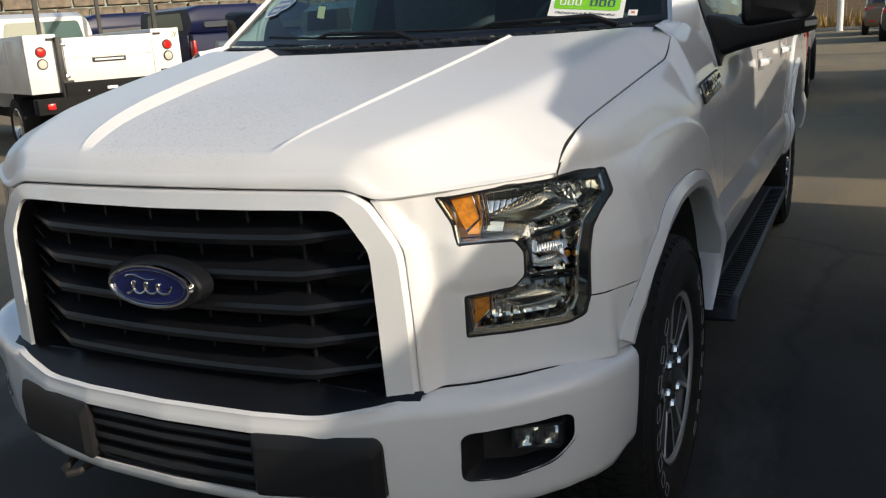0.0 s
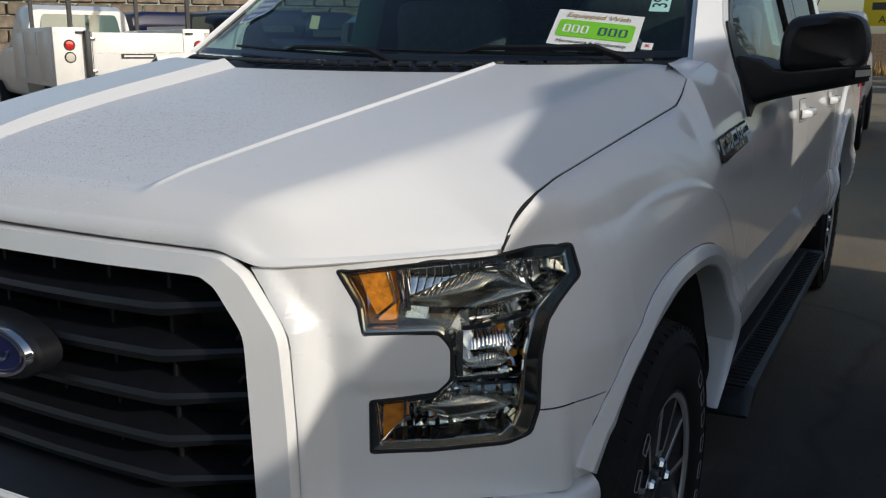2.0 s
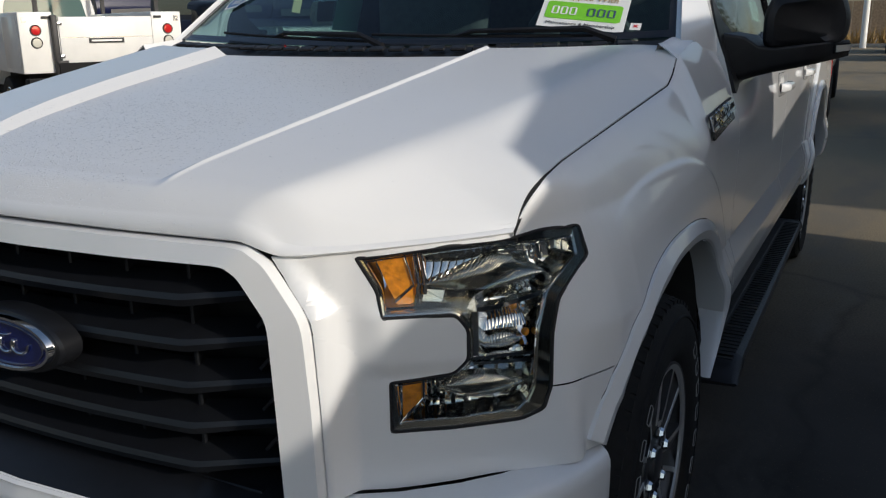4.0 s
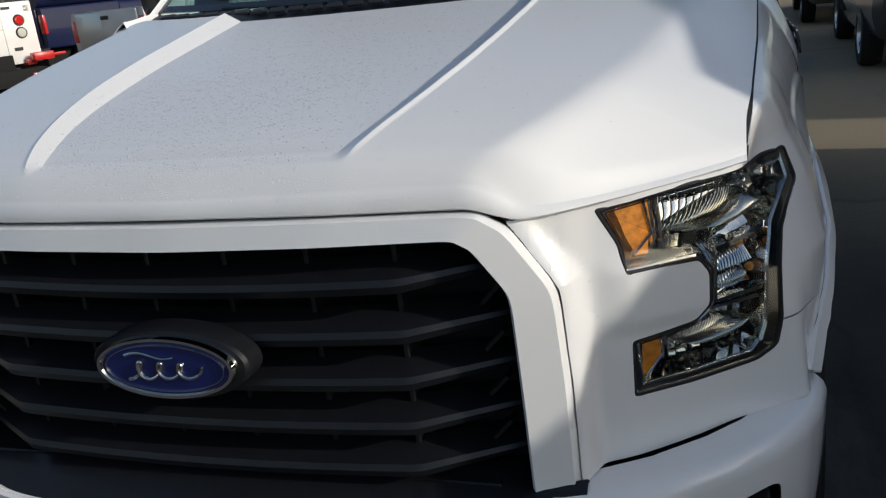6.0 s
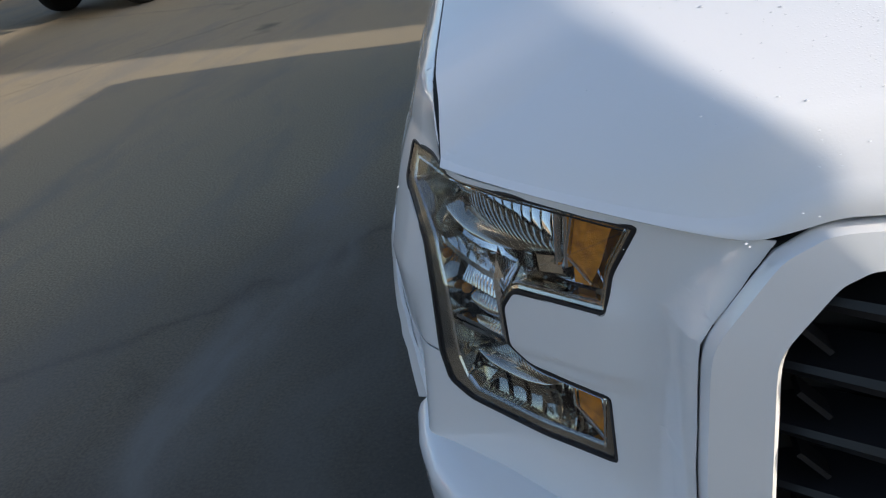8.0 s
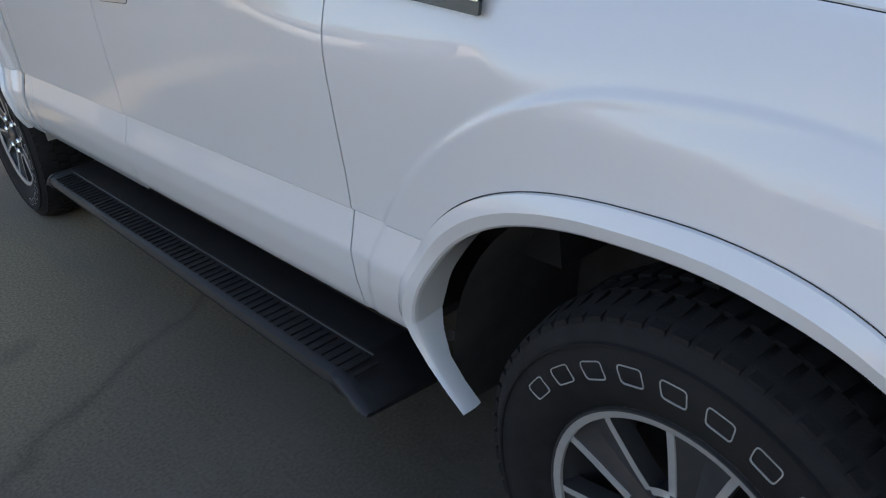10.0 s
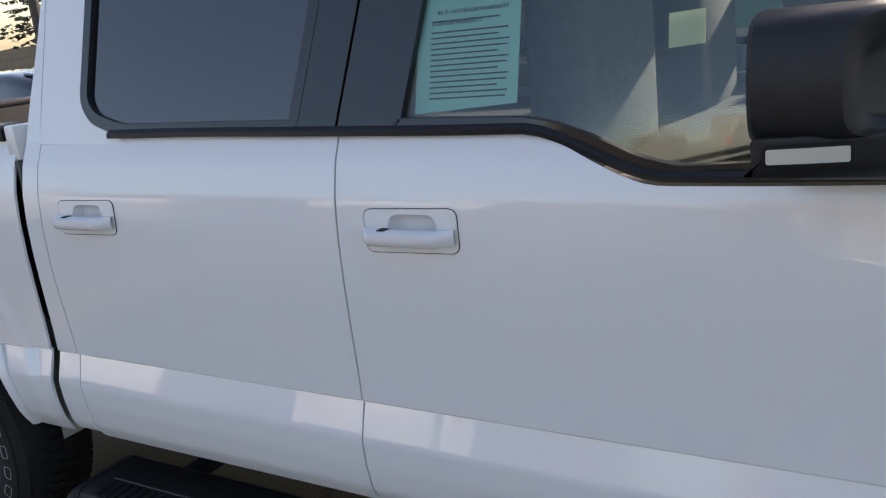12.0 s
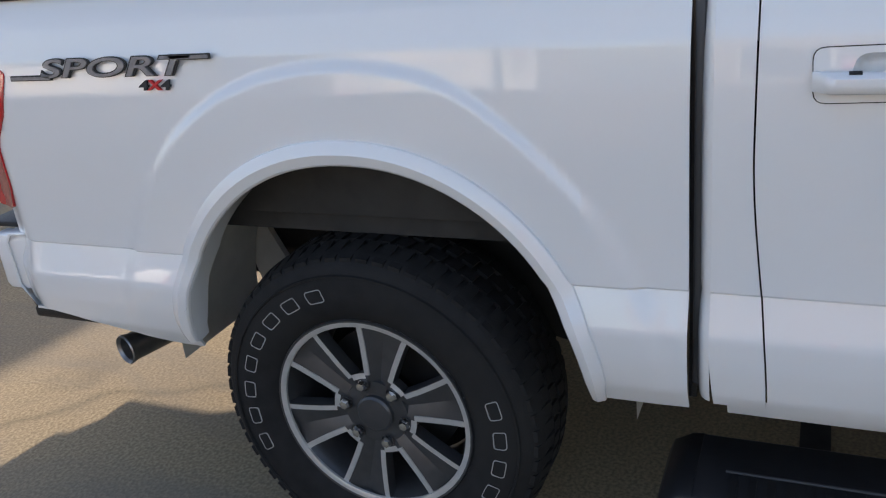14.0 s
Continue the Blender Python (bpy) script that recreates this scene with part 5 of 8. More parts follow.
def build_side(s):
    rear_edge = lambda z: 3.786 + 0.036 * smooth(0.55, 1.05, z)
    front_door = side_panel("front_door", s, lambda z: (1.682, 2.859), lambda y: (0.562, belt_z(y) - 0.004), 60)
    rear_door = side_panel("rear_door", s, lambda z: (2.863, rear_edge(z)), lambda y: (0.545, 1.346), 30)
    side_panel("cab_corner", s, lambda z: (rear_edge(z) + 0.0032, 3.888 - 0.01 * smooth(0.7, 0.5, z)), lambda y: (0.555, 1.346), 8)
    rows = [[Vector(((1.0 + side_off(3.88, z) - dx) * s, y, z)) for dx, y in ((0.0005, 3.887), (0.004, 3.894), (0.012, 3.902), (0.03, 3.909), (0.08, 3.912))] for z in np.linspace(0.56, 1.33, 40)]
    part("cab_corner_turn", sheet_bm(rows, 0.002), PAINT, truck)
    # plate added in the gap to the bed; its grey stands in for a reflection
    part("gap_filler", box_bm(min(0.86 * s, 0.972 * s), max(0.86 * s, 0.972 * s), 3.905, 3.921, 0.58, 1.30, 0.004), GREYSTRIP, truck)
    # sill under the doors
    rows = [[Vector((x * s, y, z)) for x, z in ((0.955, 0.548), (0.93, 0.50), (0.85, 0.47))] for y in np.linspace(1.55, 3.86, 6)]
    part("rocker_panel", sheet_bm(rows), PAINT, truck)
    # door handles in their pockets
    for door, yf, zc in ((front_door, 2.578, 1.161), (rear_door, 3.530, 1.164)):
        y0, y1, z0, z1 = yf, yf + 0.216, zc - 0.046, zc + 0.044
        box = rounded([(y0, z0 + 0.004), (y1 - 0.004, z0), (y1, z1 - 0.004), (y0 + 0.004, z1)], 0.020)
        flat = lambda d: (lambda a, b: Vector(((1.0 + side_off(a, b) + d) * s, a, b)))
        part("handle_joint", ring_bm(box, inset(box, 0.0016), flat(0.0016), (-0.004 * s, 0, 0)), TRIM, door)
        ins = inset(box, 0.0016)
        mouth = [(y0 + 0.042, zc - 0.024), (y1 - 0.052, zc - 0.024), (y1 - 0.062, zc + 0.030), (y0 + 0.052, zc + 0.030)]
        open_faces(door, y0 + 0.034, y1 - 0.044, zc - 0.031, zc + 0.0345)
        mouth = rounded(mouth, 0.020)
        part("pocket_plate", ring_bm(ins, mouth, flat(0.0022), (-0.005 * s, 0, 0)), PAINT, door)
        cup = bmesh.new()
        lv = [[cup.verts.new(flat(d)(*p)) for p in o] for o, d in ((mouth, 0.0020), (inset(mouth, 0.003), -0.006), (inset(mouth, 0.008), -0.016), (inset(mouth, 0.016), -0.021))]
        for p, q in zip(lv, lv[1:]):
            for k in range(len(p)):
                cup.faces.new((p[k], p[(k + 1) % len(p)], q[(k + 1) % len(p)], q[k]))
        cup.faces.new(lv[-1])
        part("handle_cup", cup, PAINT, door, sharp=60)
        rows = []
        for k in range(25):
            t = k / 24
            y = y0 + 0.008 + (y1 - y0 - 0.010) * t
            out = 0.031 * smooth(0.0, 0.20, t) * smooth(1.0, 0.86, t) + 0.010
            h = 0.0155
            zc2 = zc - 0.010
            base = 1.0 + side_off(y, zc2)
            rows.append([Vector(((base + out * q) * s, y, zc2 + h * w)) for q, w in ((0.25, -0.95), (0.75, -1.0), (0.97, -0.6), (1.0, 0.0), (0.97, 0.6), (0.72, 1.0), (0.25, 0.95))])
        part("door_handle", sheet_bm(rows, closed=True), PAINT, door, sharp=50)
        part("key_cover", box_bm(min(s * 1.012, s * 1.03), max(s * 1.012, s * 1.03), y1 - 0.070, y1 - 0.052, zc + 0.003, zc + 0.0065), GAPM, door)
    # side windows: black frames, panes
    gx = lambda d: (lambda a, b: Vector(((green_x(b) - 0.030 * front_tuck(a) + d) * s, a, b)))
    rear_win = [(2.972, 1.350), (3.515, 1.358), (3.622, 1.388), (3.664, 1.435), (3.655, 1.80), (2.888, 1.80)]
    front_win = [(1.76, 1.262), (1.735, 1.285), (1.728, 1.43), (1.79, 1.51), (2.24, 1.80), (2.652, 1.80), (2.738, 1.345), (2.46, 1.338), (2.40, 1.328), (2.33, 1.302), (2.26, 1.268), (2.19, 1.250)]
    for nm, poly, glass, door in (("rear_window", rear_win, TINTED, rear_door), ("front_window", front_win, SIDEGLASS, front_door)):
        poly = rounded(poly, 0.03 if nm == "rear_window" else 0.02)
        part(nm + "_seal", ring_bm(inset(poly, -0.004), inset(poly, 0.022), gx(0.004), (-0.02 * s, 0, 0)), TRIM, door)
        pane = part(nm, fine_plate_bm(inset(poly, 0.018), gx(-0.008), (-0.003 * s, 0, 0), 0.1), glass, door)
        pane.visible_shadow = False
    # belt moulding and pillar cover between the windows
    rows = [[gx(d)(y, belt_z(y) + z) for d, z in ((0.0, -0.006), (0.012, -0.004), (0.014, 0.006), (0.006, 0.014), (-0.01, 0.016))] for y in np.linspace(1.75, 3.55, 60)]
    part("belt_moulding", sheet_bm(rows), BLACK, truck)
    for y0, y1, door in ((2.722, 2.864, front_door), (2.871, 2.985, rear_door)):
        part("pillar_cover", plate_bm([(y0, 1.345), (y1, 1.345), (y1 - 0.09, 1.82), (y0 - 0.09, 1.82)], gx(0.003), (-0.02 * s, 0, 0)), TRIM, door)
    # painted rear pillar, roof rail and windshield pillar
    pil = [(3.672, 1.336), (3.80, 1.340), (3.826, 1.340), (3.818, 1.86), (3.60, 1.88), (3.60, 1.80), (3.657, 1.78), (3.668, 1.435), (3.625, 1.385), (3.53, 1.352), (3.50, 1.336)]
    part("rear_pillar", fine_plate_bm(pil, gx(0.0), (-0.03 * s, 0, 0), 0.1), PAINT, truck)
    pil = [(3.832, 1.332), (3.893, 1.332), (3.855, 1.60), (3.83, 1.86), (3.824, 1.86)]
    part("cab_back_edge", fine_plate_bm(pil, gx(-0.002), (-0.03 * s, 0, 0), 0.1), PAINT, truck)
    part("roof_rail", fine_plate_bm([(2.22, 1.80), (3.66, 1.80), (3.66, 1.89), (2.30, 1.89)], gx(0.001), (-0.03 * s, 0, 0), 0.1), PAINT, truck)
    rows = []
    for t in np.linspace(-0.10, 1, 16):
        i = Vector((glass_half(t) - 0.004, 1.450 + 0.711 * t - 0.004, 1.361 + 0.51 * t))
        zz = 1.30 + 0.55 * t
        e = Vector((green_x(zz) - 0.030 * smooth(1.80, 1.45, zz), ip(zz, (1.30, 1.43, 1.52, 1.85), (1.690, 1.690, 1.76, 2.27)), zz))
        o = i + Vector((0.012, -0.004, 0.012))
        rows.append([Vector((p.x * s, p.y, p.z)) for p in (i, o, o.lerp(e, 0.5) + Vector((0.010, -0.008, 0.010)), e, e + Vector((-0.03, 0.01, 0)))])
    part("windshield_pillar", sheet_bm(rows, 0.003), PAINT, truck)
    frame = [(1.684, 1.236), (1.738, 1.236), (1.736, 1.43), (1.80, 1.53), (1.75, 1.53), (1.684, 1.45)]
    part("door_frame_corner", fine_plate_bm(frame, lambda a, b: Vector((ip(b, (1.23, 1.30, 1.345, 1.45, 1.55), (0.964, 0.944, 0.925, 0.893, 0.868)) * s, a, b)), (-0.02 * s, 0, 0), 0.03), PAINT, front_door)
    # fender's rear end, up to the pillar's foot
    rows = []
    for y in np.linspace(1.262, 1.672, 20):
        a = Vector((cut_x(y) + 0.003, y, cut_z(y) - 0.0025))
        b = Vector((0.856, y, 1.350 + 0.012 * smooth(1.27, 1.42, y)))
        rows.append([Vector((p.x * s, p.y, p.z)) for p in (a, a.lerp(b, 0.5) + Vector((0, 0, 0.003)), b, b + Vector((-0.006, 0, -0.02)))])
    part("pillar_foot", sheet_bm(rows, 0.003), PAINT, truck)
    # running board
    inw = lambda y: 0.010 * (y - 1.8)
    rows = []
    for y in np.linspace(1.82, 3.92, 40):
        rows.append([Vector((x * s, y, z)) for x, z in ((0.80, 0.355), (0.82, 0.368), (1.020 - inw(y), 0.364), (1.038 - inw(y), 0.355), (1.045 - inw(y), 0.338), (1.034 - inw(y), 0.315), (0.84, 0.300))])
    board = part("running_board", sheet_bm(rows, closed=True), BLACK, truck)
    bm = board_tread(s)
    part("tread_ribs", bm, BLACK, board)
    for name, ends in (("front_cap", ((1.685, 0.318), (1.71, 0.332), (1.80, 0.366), (1.822, 0.369))), ("rear_cap", ((3.915, 0.369), (3.94, 0.366), (3.975, 0.345), (3.985, 0.32)))):
        rows = []
        for y, zt in ends:
            w = 1.0465 - inw(y)
            rows.append([Vector((x * s, y, z)) for x, z in ((0.80, zt - 0.012), (0.82, zt), (w - 0.024, zt - 0.003), (w - 0.006, max(0.318, zt - 0.013)), (w, max(0.312, zt - 0.030)), (w - 0.010, 0.308), (0.84, 0.299), (0.80, 0.299))])
        part(name, loft(rows), BLACK, board, sharp=40)
    part("edge_strip", box_bm(min(0.932 * s, 0.938 * s), max(0.932 * s, 0.938 * s), 1.80, 3.86, 0.365, 0.3695, 0.001, 1), GREYSTRIP, board)
    for y in (1.9, 2.8, 3.7):
        part("bracket", box_bm(min(0.55 * s, 0.82 * s), max(0.55 * s, 0.82 * s), y - 0.03, y + 0.03, 0.32, 0.35), STEEL, board)


def board_tread(s):
    bm = bmesh.new()
    for i in range(62):
        y = 1.76 + i * 0.034
        vs = [bm.verts.new(((x * s), y + dy, z)) for x, dy, z in ((0.948, 0, 0.3655), (0.948, 0.014, 0.3655), (1.016, 0.014, 0.364), (1.016, 0, 0.364))]
        tp = [bm.verts.new(v.co + Vector((0, 0, 0.004))) for v in vs]
        bm.faces.new(tp)
        for k in range(4):
            bm.faces.new((vs[k], vs[(k + 1) % 4], tp[(k + 1) % 4], tp[k]))
    return bm


both_sides(build_side)


def build_cab():
    # roof
    rows = []
    for y in np.linspace(2.10, 3.84, 16):
        end = smooth(2.05, 2.5, y) * smooth(3.9, 3.55, y)
        rows.append([Vector((x, y, 1.86 + 0.085 * end * (1 - (abs(x) / 0.80) ** 4) + 0.02)) for x in np.linspace(-0.795, 0.795, 21)])
    part("roof", sheet_bm(rows, 0.005), PAINT, truck)
    # windshield
    ws = part("windshield", sheet_bm([[glass_point(u, t) for u in np.linspace(-1, 1, 25)] for t in np.linspace(0, 1, 14)]), GLASS, truck)
    ws.visible_shadow = False
    lift = Vector((0, -0.002, 0.003))
    part("windshield_frit", sheet_bm([[glass_point(u, t) + lift for t in (0.0, 0.035)] for u in np.linspace(-1, 1, 25)]), TRIM, truck)
    for s in (1, -1):
        rows = [[glass_point(u * s, t) + lift for u in (0.972, 1.004)] for t in np.linspace(0, 1, 8)]
        part("windshield_edge", sheet_bm(rows, 0.002), TRIM, truck)
    # cowl with louvres
    rows = []
    for x in np.linspace(-0.86, 0.86, 35):
        u = abs(x) / 0.86
        y0 = 1.110 + 0.10 * u ** 2.2
        y1 = 1.278 + 0.175 * (x / 0.863) ** 2
        y0 += 0.145 * u ** 2.4
        z0 = hood_z(x, y0) - 0.018
        z1 = 1.338 + 0.018 * (x / 0.863) ** 2
        rows.append([Vector((x, y0 + (y1 - y0) * t, z0 + (z1 - z0) * t + 0.006 * math.sin(math.pi * t))) for t in (0, 0.2, 0.4, 0.6, 0.8, 1)])
    cowl = part("cowl", sheet_bm(rows, 0.004), BLACK, truck)
    for i in range(26):
        x = -0.75 + i * 0.06
        y = 1.195 + 0.19 * (x / 0.86) ** 2
        bm = box_bm(-0.021, 0.021, -0.020, 0.020, 0, 0.009, 0.003, 1)
        bm.transform(Matrix.Translation((x, y, 1.334 + 0.014 * (x / 0.86) ** 2)) @ Matrix.Rotation(0.35, 4, "Z") @ Matrix.Rotation(0.18, 4, "X"))
        part("louvre", bm, BLACK, cowl)
    # wipers
    for x0, x1, zt in ((0.02, -0.60, 0.022), (0.66, 0.02, 0.03)):
        w = lambda x, up: glass_point(x / glass_half(up), up) + Vector((0, -0.012, 0.018))
        pts = [w(x0 + (x1 - x0) * t, -0.004 + 0.035 * t) for t in np.linspace(0, 1, 10)]
        wiper = part("wiper", tube_bm(pts, 0.0045, 6), BLACK, truck)
        arm = [w(x0 + 0.06, -0.03), w(x0 - 0.02, 0.0) + Vector((0, -0.012, 0.016)), w((x0 + x1) / 2, 0.016) + Vector((0, -0.010, 0.012)), w((x0 + x1) / 2 - 0.05, 0.018)]
        part("wiper_arm", tube_bm(arm, [0.011, 0.009, 0.0065, 0.005], 6), BLACK, wiper)
    # cab back wall with its window
    part("back_wall", box_bm(-0.90, 0.90, 3.83, 3.87, 0.6, 1.37), PAINT, truck)
    back = [(-0.62, 1.42), (0.62, 1.42), (0.56, 1.80), (-0.56, 1.80)]
    outer = [(-0.92, 1.37), (0.92, 1.37), (0.76, 1.88), (-0.76, 1.88)]
    part("back_frame", ring_bm(outer, back, lambda a, b: Vector((a, 3.85 - (b - 1.37) * 0.08, b)), (0, -0.03, 0)), PAINT, truck)
    part("back_window", plate_bm(back, lambda a, b: Vector((a, 3.84 - (b - 1.37) * 0.08, b)), (0, -0.003, 0)), TINTED, truck)
    # what shows inside
    part("dashboard", box_bm(-0.80, 0.80, 1.42, 1.85, 1.0, 1.30, 0.06, 3), INTERIOR, truck)
    for x in (0.42, -0.42):
        for y in (2.35, 3.35):
            part("seat_back", box_bm(x - 0.26, x + 0.26, y + 0.10, y + 0.24, 1.0, 1.58, 0.06, 3), INTERIOR, truck)
            part("head_rest", box_bm(x - 0.13, x + 0.13, y + 0.12, y + 0.22, 1.60, 1.78, 0.05, 3), INTERIOR, truck)
            part("seat_cushion", box_bm(x - 0.27, x + 0.27, y - 0.4, y + 0.14, 0.95, 1.10, 0.05, 3), INTERIOR, truck)
    part("console_lid", loft([[Vector((x, y, z)) for x, z in ((-w, 1.06), (w, 1.06), (w, zt - 0.02), (w - 0.02, zt), (-w + 0.02, zt), (-w, zt - 0.02))] for y, w, zt in ((2.33, 0.12, 1.135), (2.37, 0.135, 1.175), (2.44, 0.14, 1.19), (2.66, 0.14, 1.195), (2.72, 0.135, 1.175))]), CONSOLE, truck, "pale grey console lid between the seats")
    part("headliner", box_bm(-0.74, 0.74, 2.2, 3.8, 1.84, 1.86), INTERIOR, truck)
    part("back_trim", ring_bm([(-0.88, 1.2), (0.88, 1.2), (0.72, 1.86), (-0.72, 1.86)], [(-0.61, 1.43), (0.61, 1.43), (0.55, 1.79), (-0.55, 1.79)], lambda a, b: Vector((a, 3.79 - (b - 1.37) * 0.08, b)), (0, -0.02, 0)), INTERIOR, truck)
    ring = [(0.42 + 0.19 * math.cos(a), 1.98 - 0.07 * math.sin(a), 1.30 + 0.17 * math.sin(a)) for a in np.linspace(0, 2 * math.pi, 28)]
    part("steering_wheel", tube_bm(ring, 0.016), INTERIOR, truck)
    for s in (1, -1):
        part("door_card", box_bm(min(0.86 * s, 0.925 * s), max(0.86 * s, 0.925 * s), 1.75, 3.75, 0.8, 1.245, 0.02), INTERIOR, truck)
        part("door_card_top", box_bm(min(0.86 * s, 0.935 * s), max(0.86 * s, 0.935 * s), 2.5, 3.75, 1.24, 1.335, 0.02), INTERIOR, truck)


build_cab()


# ---- mirrors ----
def build_mirror(s):
    X = lambda x: x * s
    drop = 0.022 if s > 0 else 0.0
    low = 1.198 if s > 0 else 1.254
    # foot on the door's corner
    if s > 0:
        foot = [(1.688, 1.40), (1.686, 1.30), (1.684, low + 0.006), (1.692, low), (1.78, low + 0.024), (2.06, 1.238), (2.06, 1.30), (1.93, 1.36), (1.80, 1.40), (1.735, 1.46), (1.700, 1.46)]
    else:
        foot = [(1.722, 1.46), (1.722, 1.36), (1.722, low + 0.022), (1.744, low), (1.90, low), (2.03, low - 0.002), (2.03, 1.30), (1.93, 1.375), (1.82, 1.43), (1.78, 1.49), (1.745, 1.49)]
    across = lambda b: ip(b, (1.19, 1.25, 1.325, 1.40, 1.50), (0.986, 0.968, 0.938, 0.914, 0.886))
    mirror = part("door_mirror", fine_plate_bm(rounded(foot, 0.012), lambda a, b: Vector((across(b) * s, a, b)), (-0.040 * s, 0, 0), 0.04), BLACK, truck, "black door mirror with side signal")
    # deep arm under the shell, swept back at its outer end
    rows = []
    for x, y0, zb, zt in ((0.93, 1.735, 1.258, 1.388), (0.985, 1.750, 1.260, 1.378), (1.02, 1.768, 1.266, 1.352), (1.06, 1.778, 1.274, 1.346), (1.12, 1.796, 1.286, 1.352), (1.17, 1.826, 1.297, 1.357), (1.205, 1.878, 1.305, 1.360), (1.232, 1.940, 1.310, 1.362), (1.250, 1.988, 1.316, 1.362)):
        z0 = zb - drop - (0.010 * smooth(1.05, 0.95, x) if s > 0 else 0)
        rows.append([Vector((X(x), a, b)) for a, b in rounded([(y0 + 0.008, z0 + 0.014), (y0 + 0.034, z0), (2.008, z0), (2.012, zt - drop), (y0, zt - drop)], 0.010)])
    part("arm", loft(rows), BLACK, mirror, sharp=40)
    # shell
    rows = []
    for y, f in ((1.762, 0.64), (1.772, 0.82), (1.794, 0.93), (1.835, 0.985), (1.91, 1.0), (2.004, 0.995), (2.016, 0.96)):
        ring = rounded([(1.022, 1.334), (1.240, 1.352), (1.250, 1.43), (1.228, 1.496), (1.175, 1.510), (1.045, 1.496), (1.022, 1.44)], 0.04, 5)
        cx, cz = 1.13, 1.415
        col = []
        for a, b in ring:
            back = 0.04 * (a - 1.02) / 0.2 + 0.09 * smooth(1.14, 1.25, a)
            col.append(Vector((X(cx + (a - cx) * f), y + back * (2.016 - y) / 0.254, cz + (b - cz) * f - drop)))
        rows.append(col)
    bm = sheet_bm(rows, closed=True)
    bmesh.ops.holes_fill(bm, edges=[e for e in bm.edges if len(e.link_faces) == 1])
    part("mirror_shell", bm, BLACK, mirror)
    face = rounded([(1.042, 1.365), (1.215, 1.375), (1.228, 1.43), (1.21, 1.484), (1.06, 1.478), (1.042, 1.44)], 0.025)
    part("mirror_glass", plate_bm(face, lambda a, b: Vector((X(a), 2.0172, b - drop)), (0, 0.0006, 0)), CHROME, mirror)
    # signal set into the arm's swept end
    end = lambda y: ip(y, (1.878, 1.940, 1.988), (1.205, 1.232, 1.250))
    strip = rounded([(1.904, 1.329), (1.992, 1.332), (1.992, 1.350), (1.904, 1.348)], 0.003)
    part("signal_bezel", fine_plate_bm(inset(strip, -0.004), lambda a, b: Vector((X(end(a) + 0.004), a, b - drop)), (-0.008 * s, 0, 0), 0.02), GAPM, mirror)
    part("signal_lamp", fine_plate_bm(strip, lambda a, b: Vector((X(end(a) + 0.006), a, b - drop)), (-0.006 * s, 0, 0), 0.02), SIGNAL, mirror, "clear turn signal strip")


SIGNAL = material("clear_signal_lens", (0.56, 0.54, 0.47), 0.18, coat=1.0, bump=0.3, bump_scale=300)
both_sides(build_mirror)


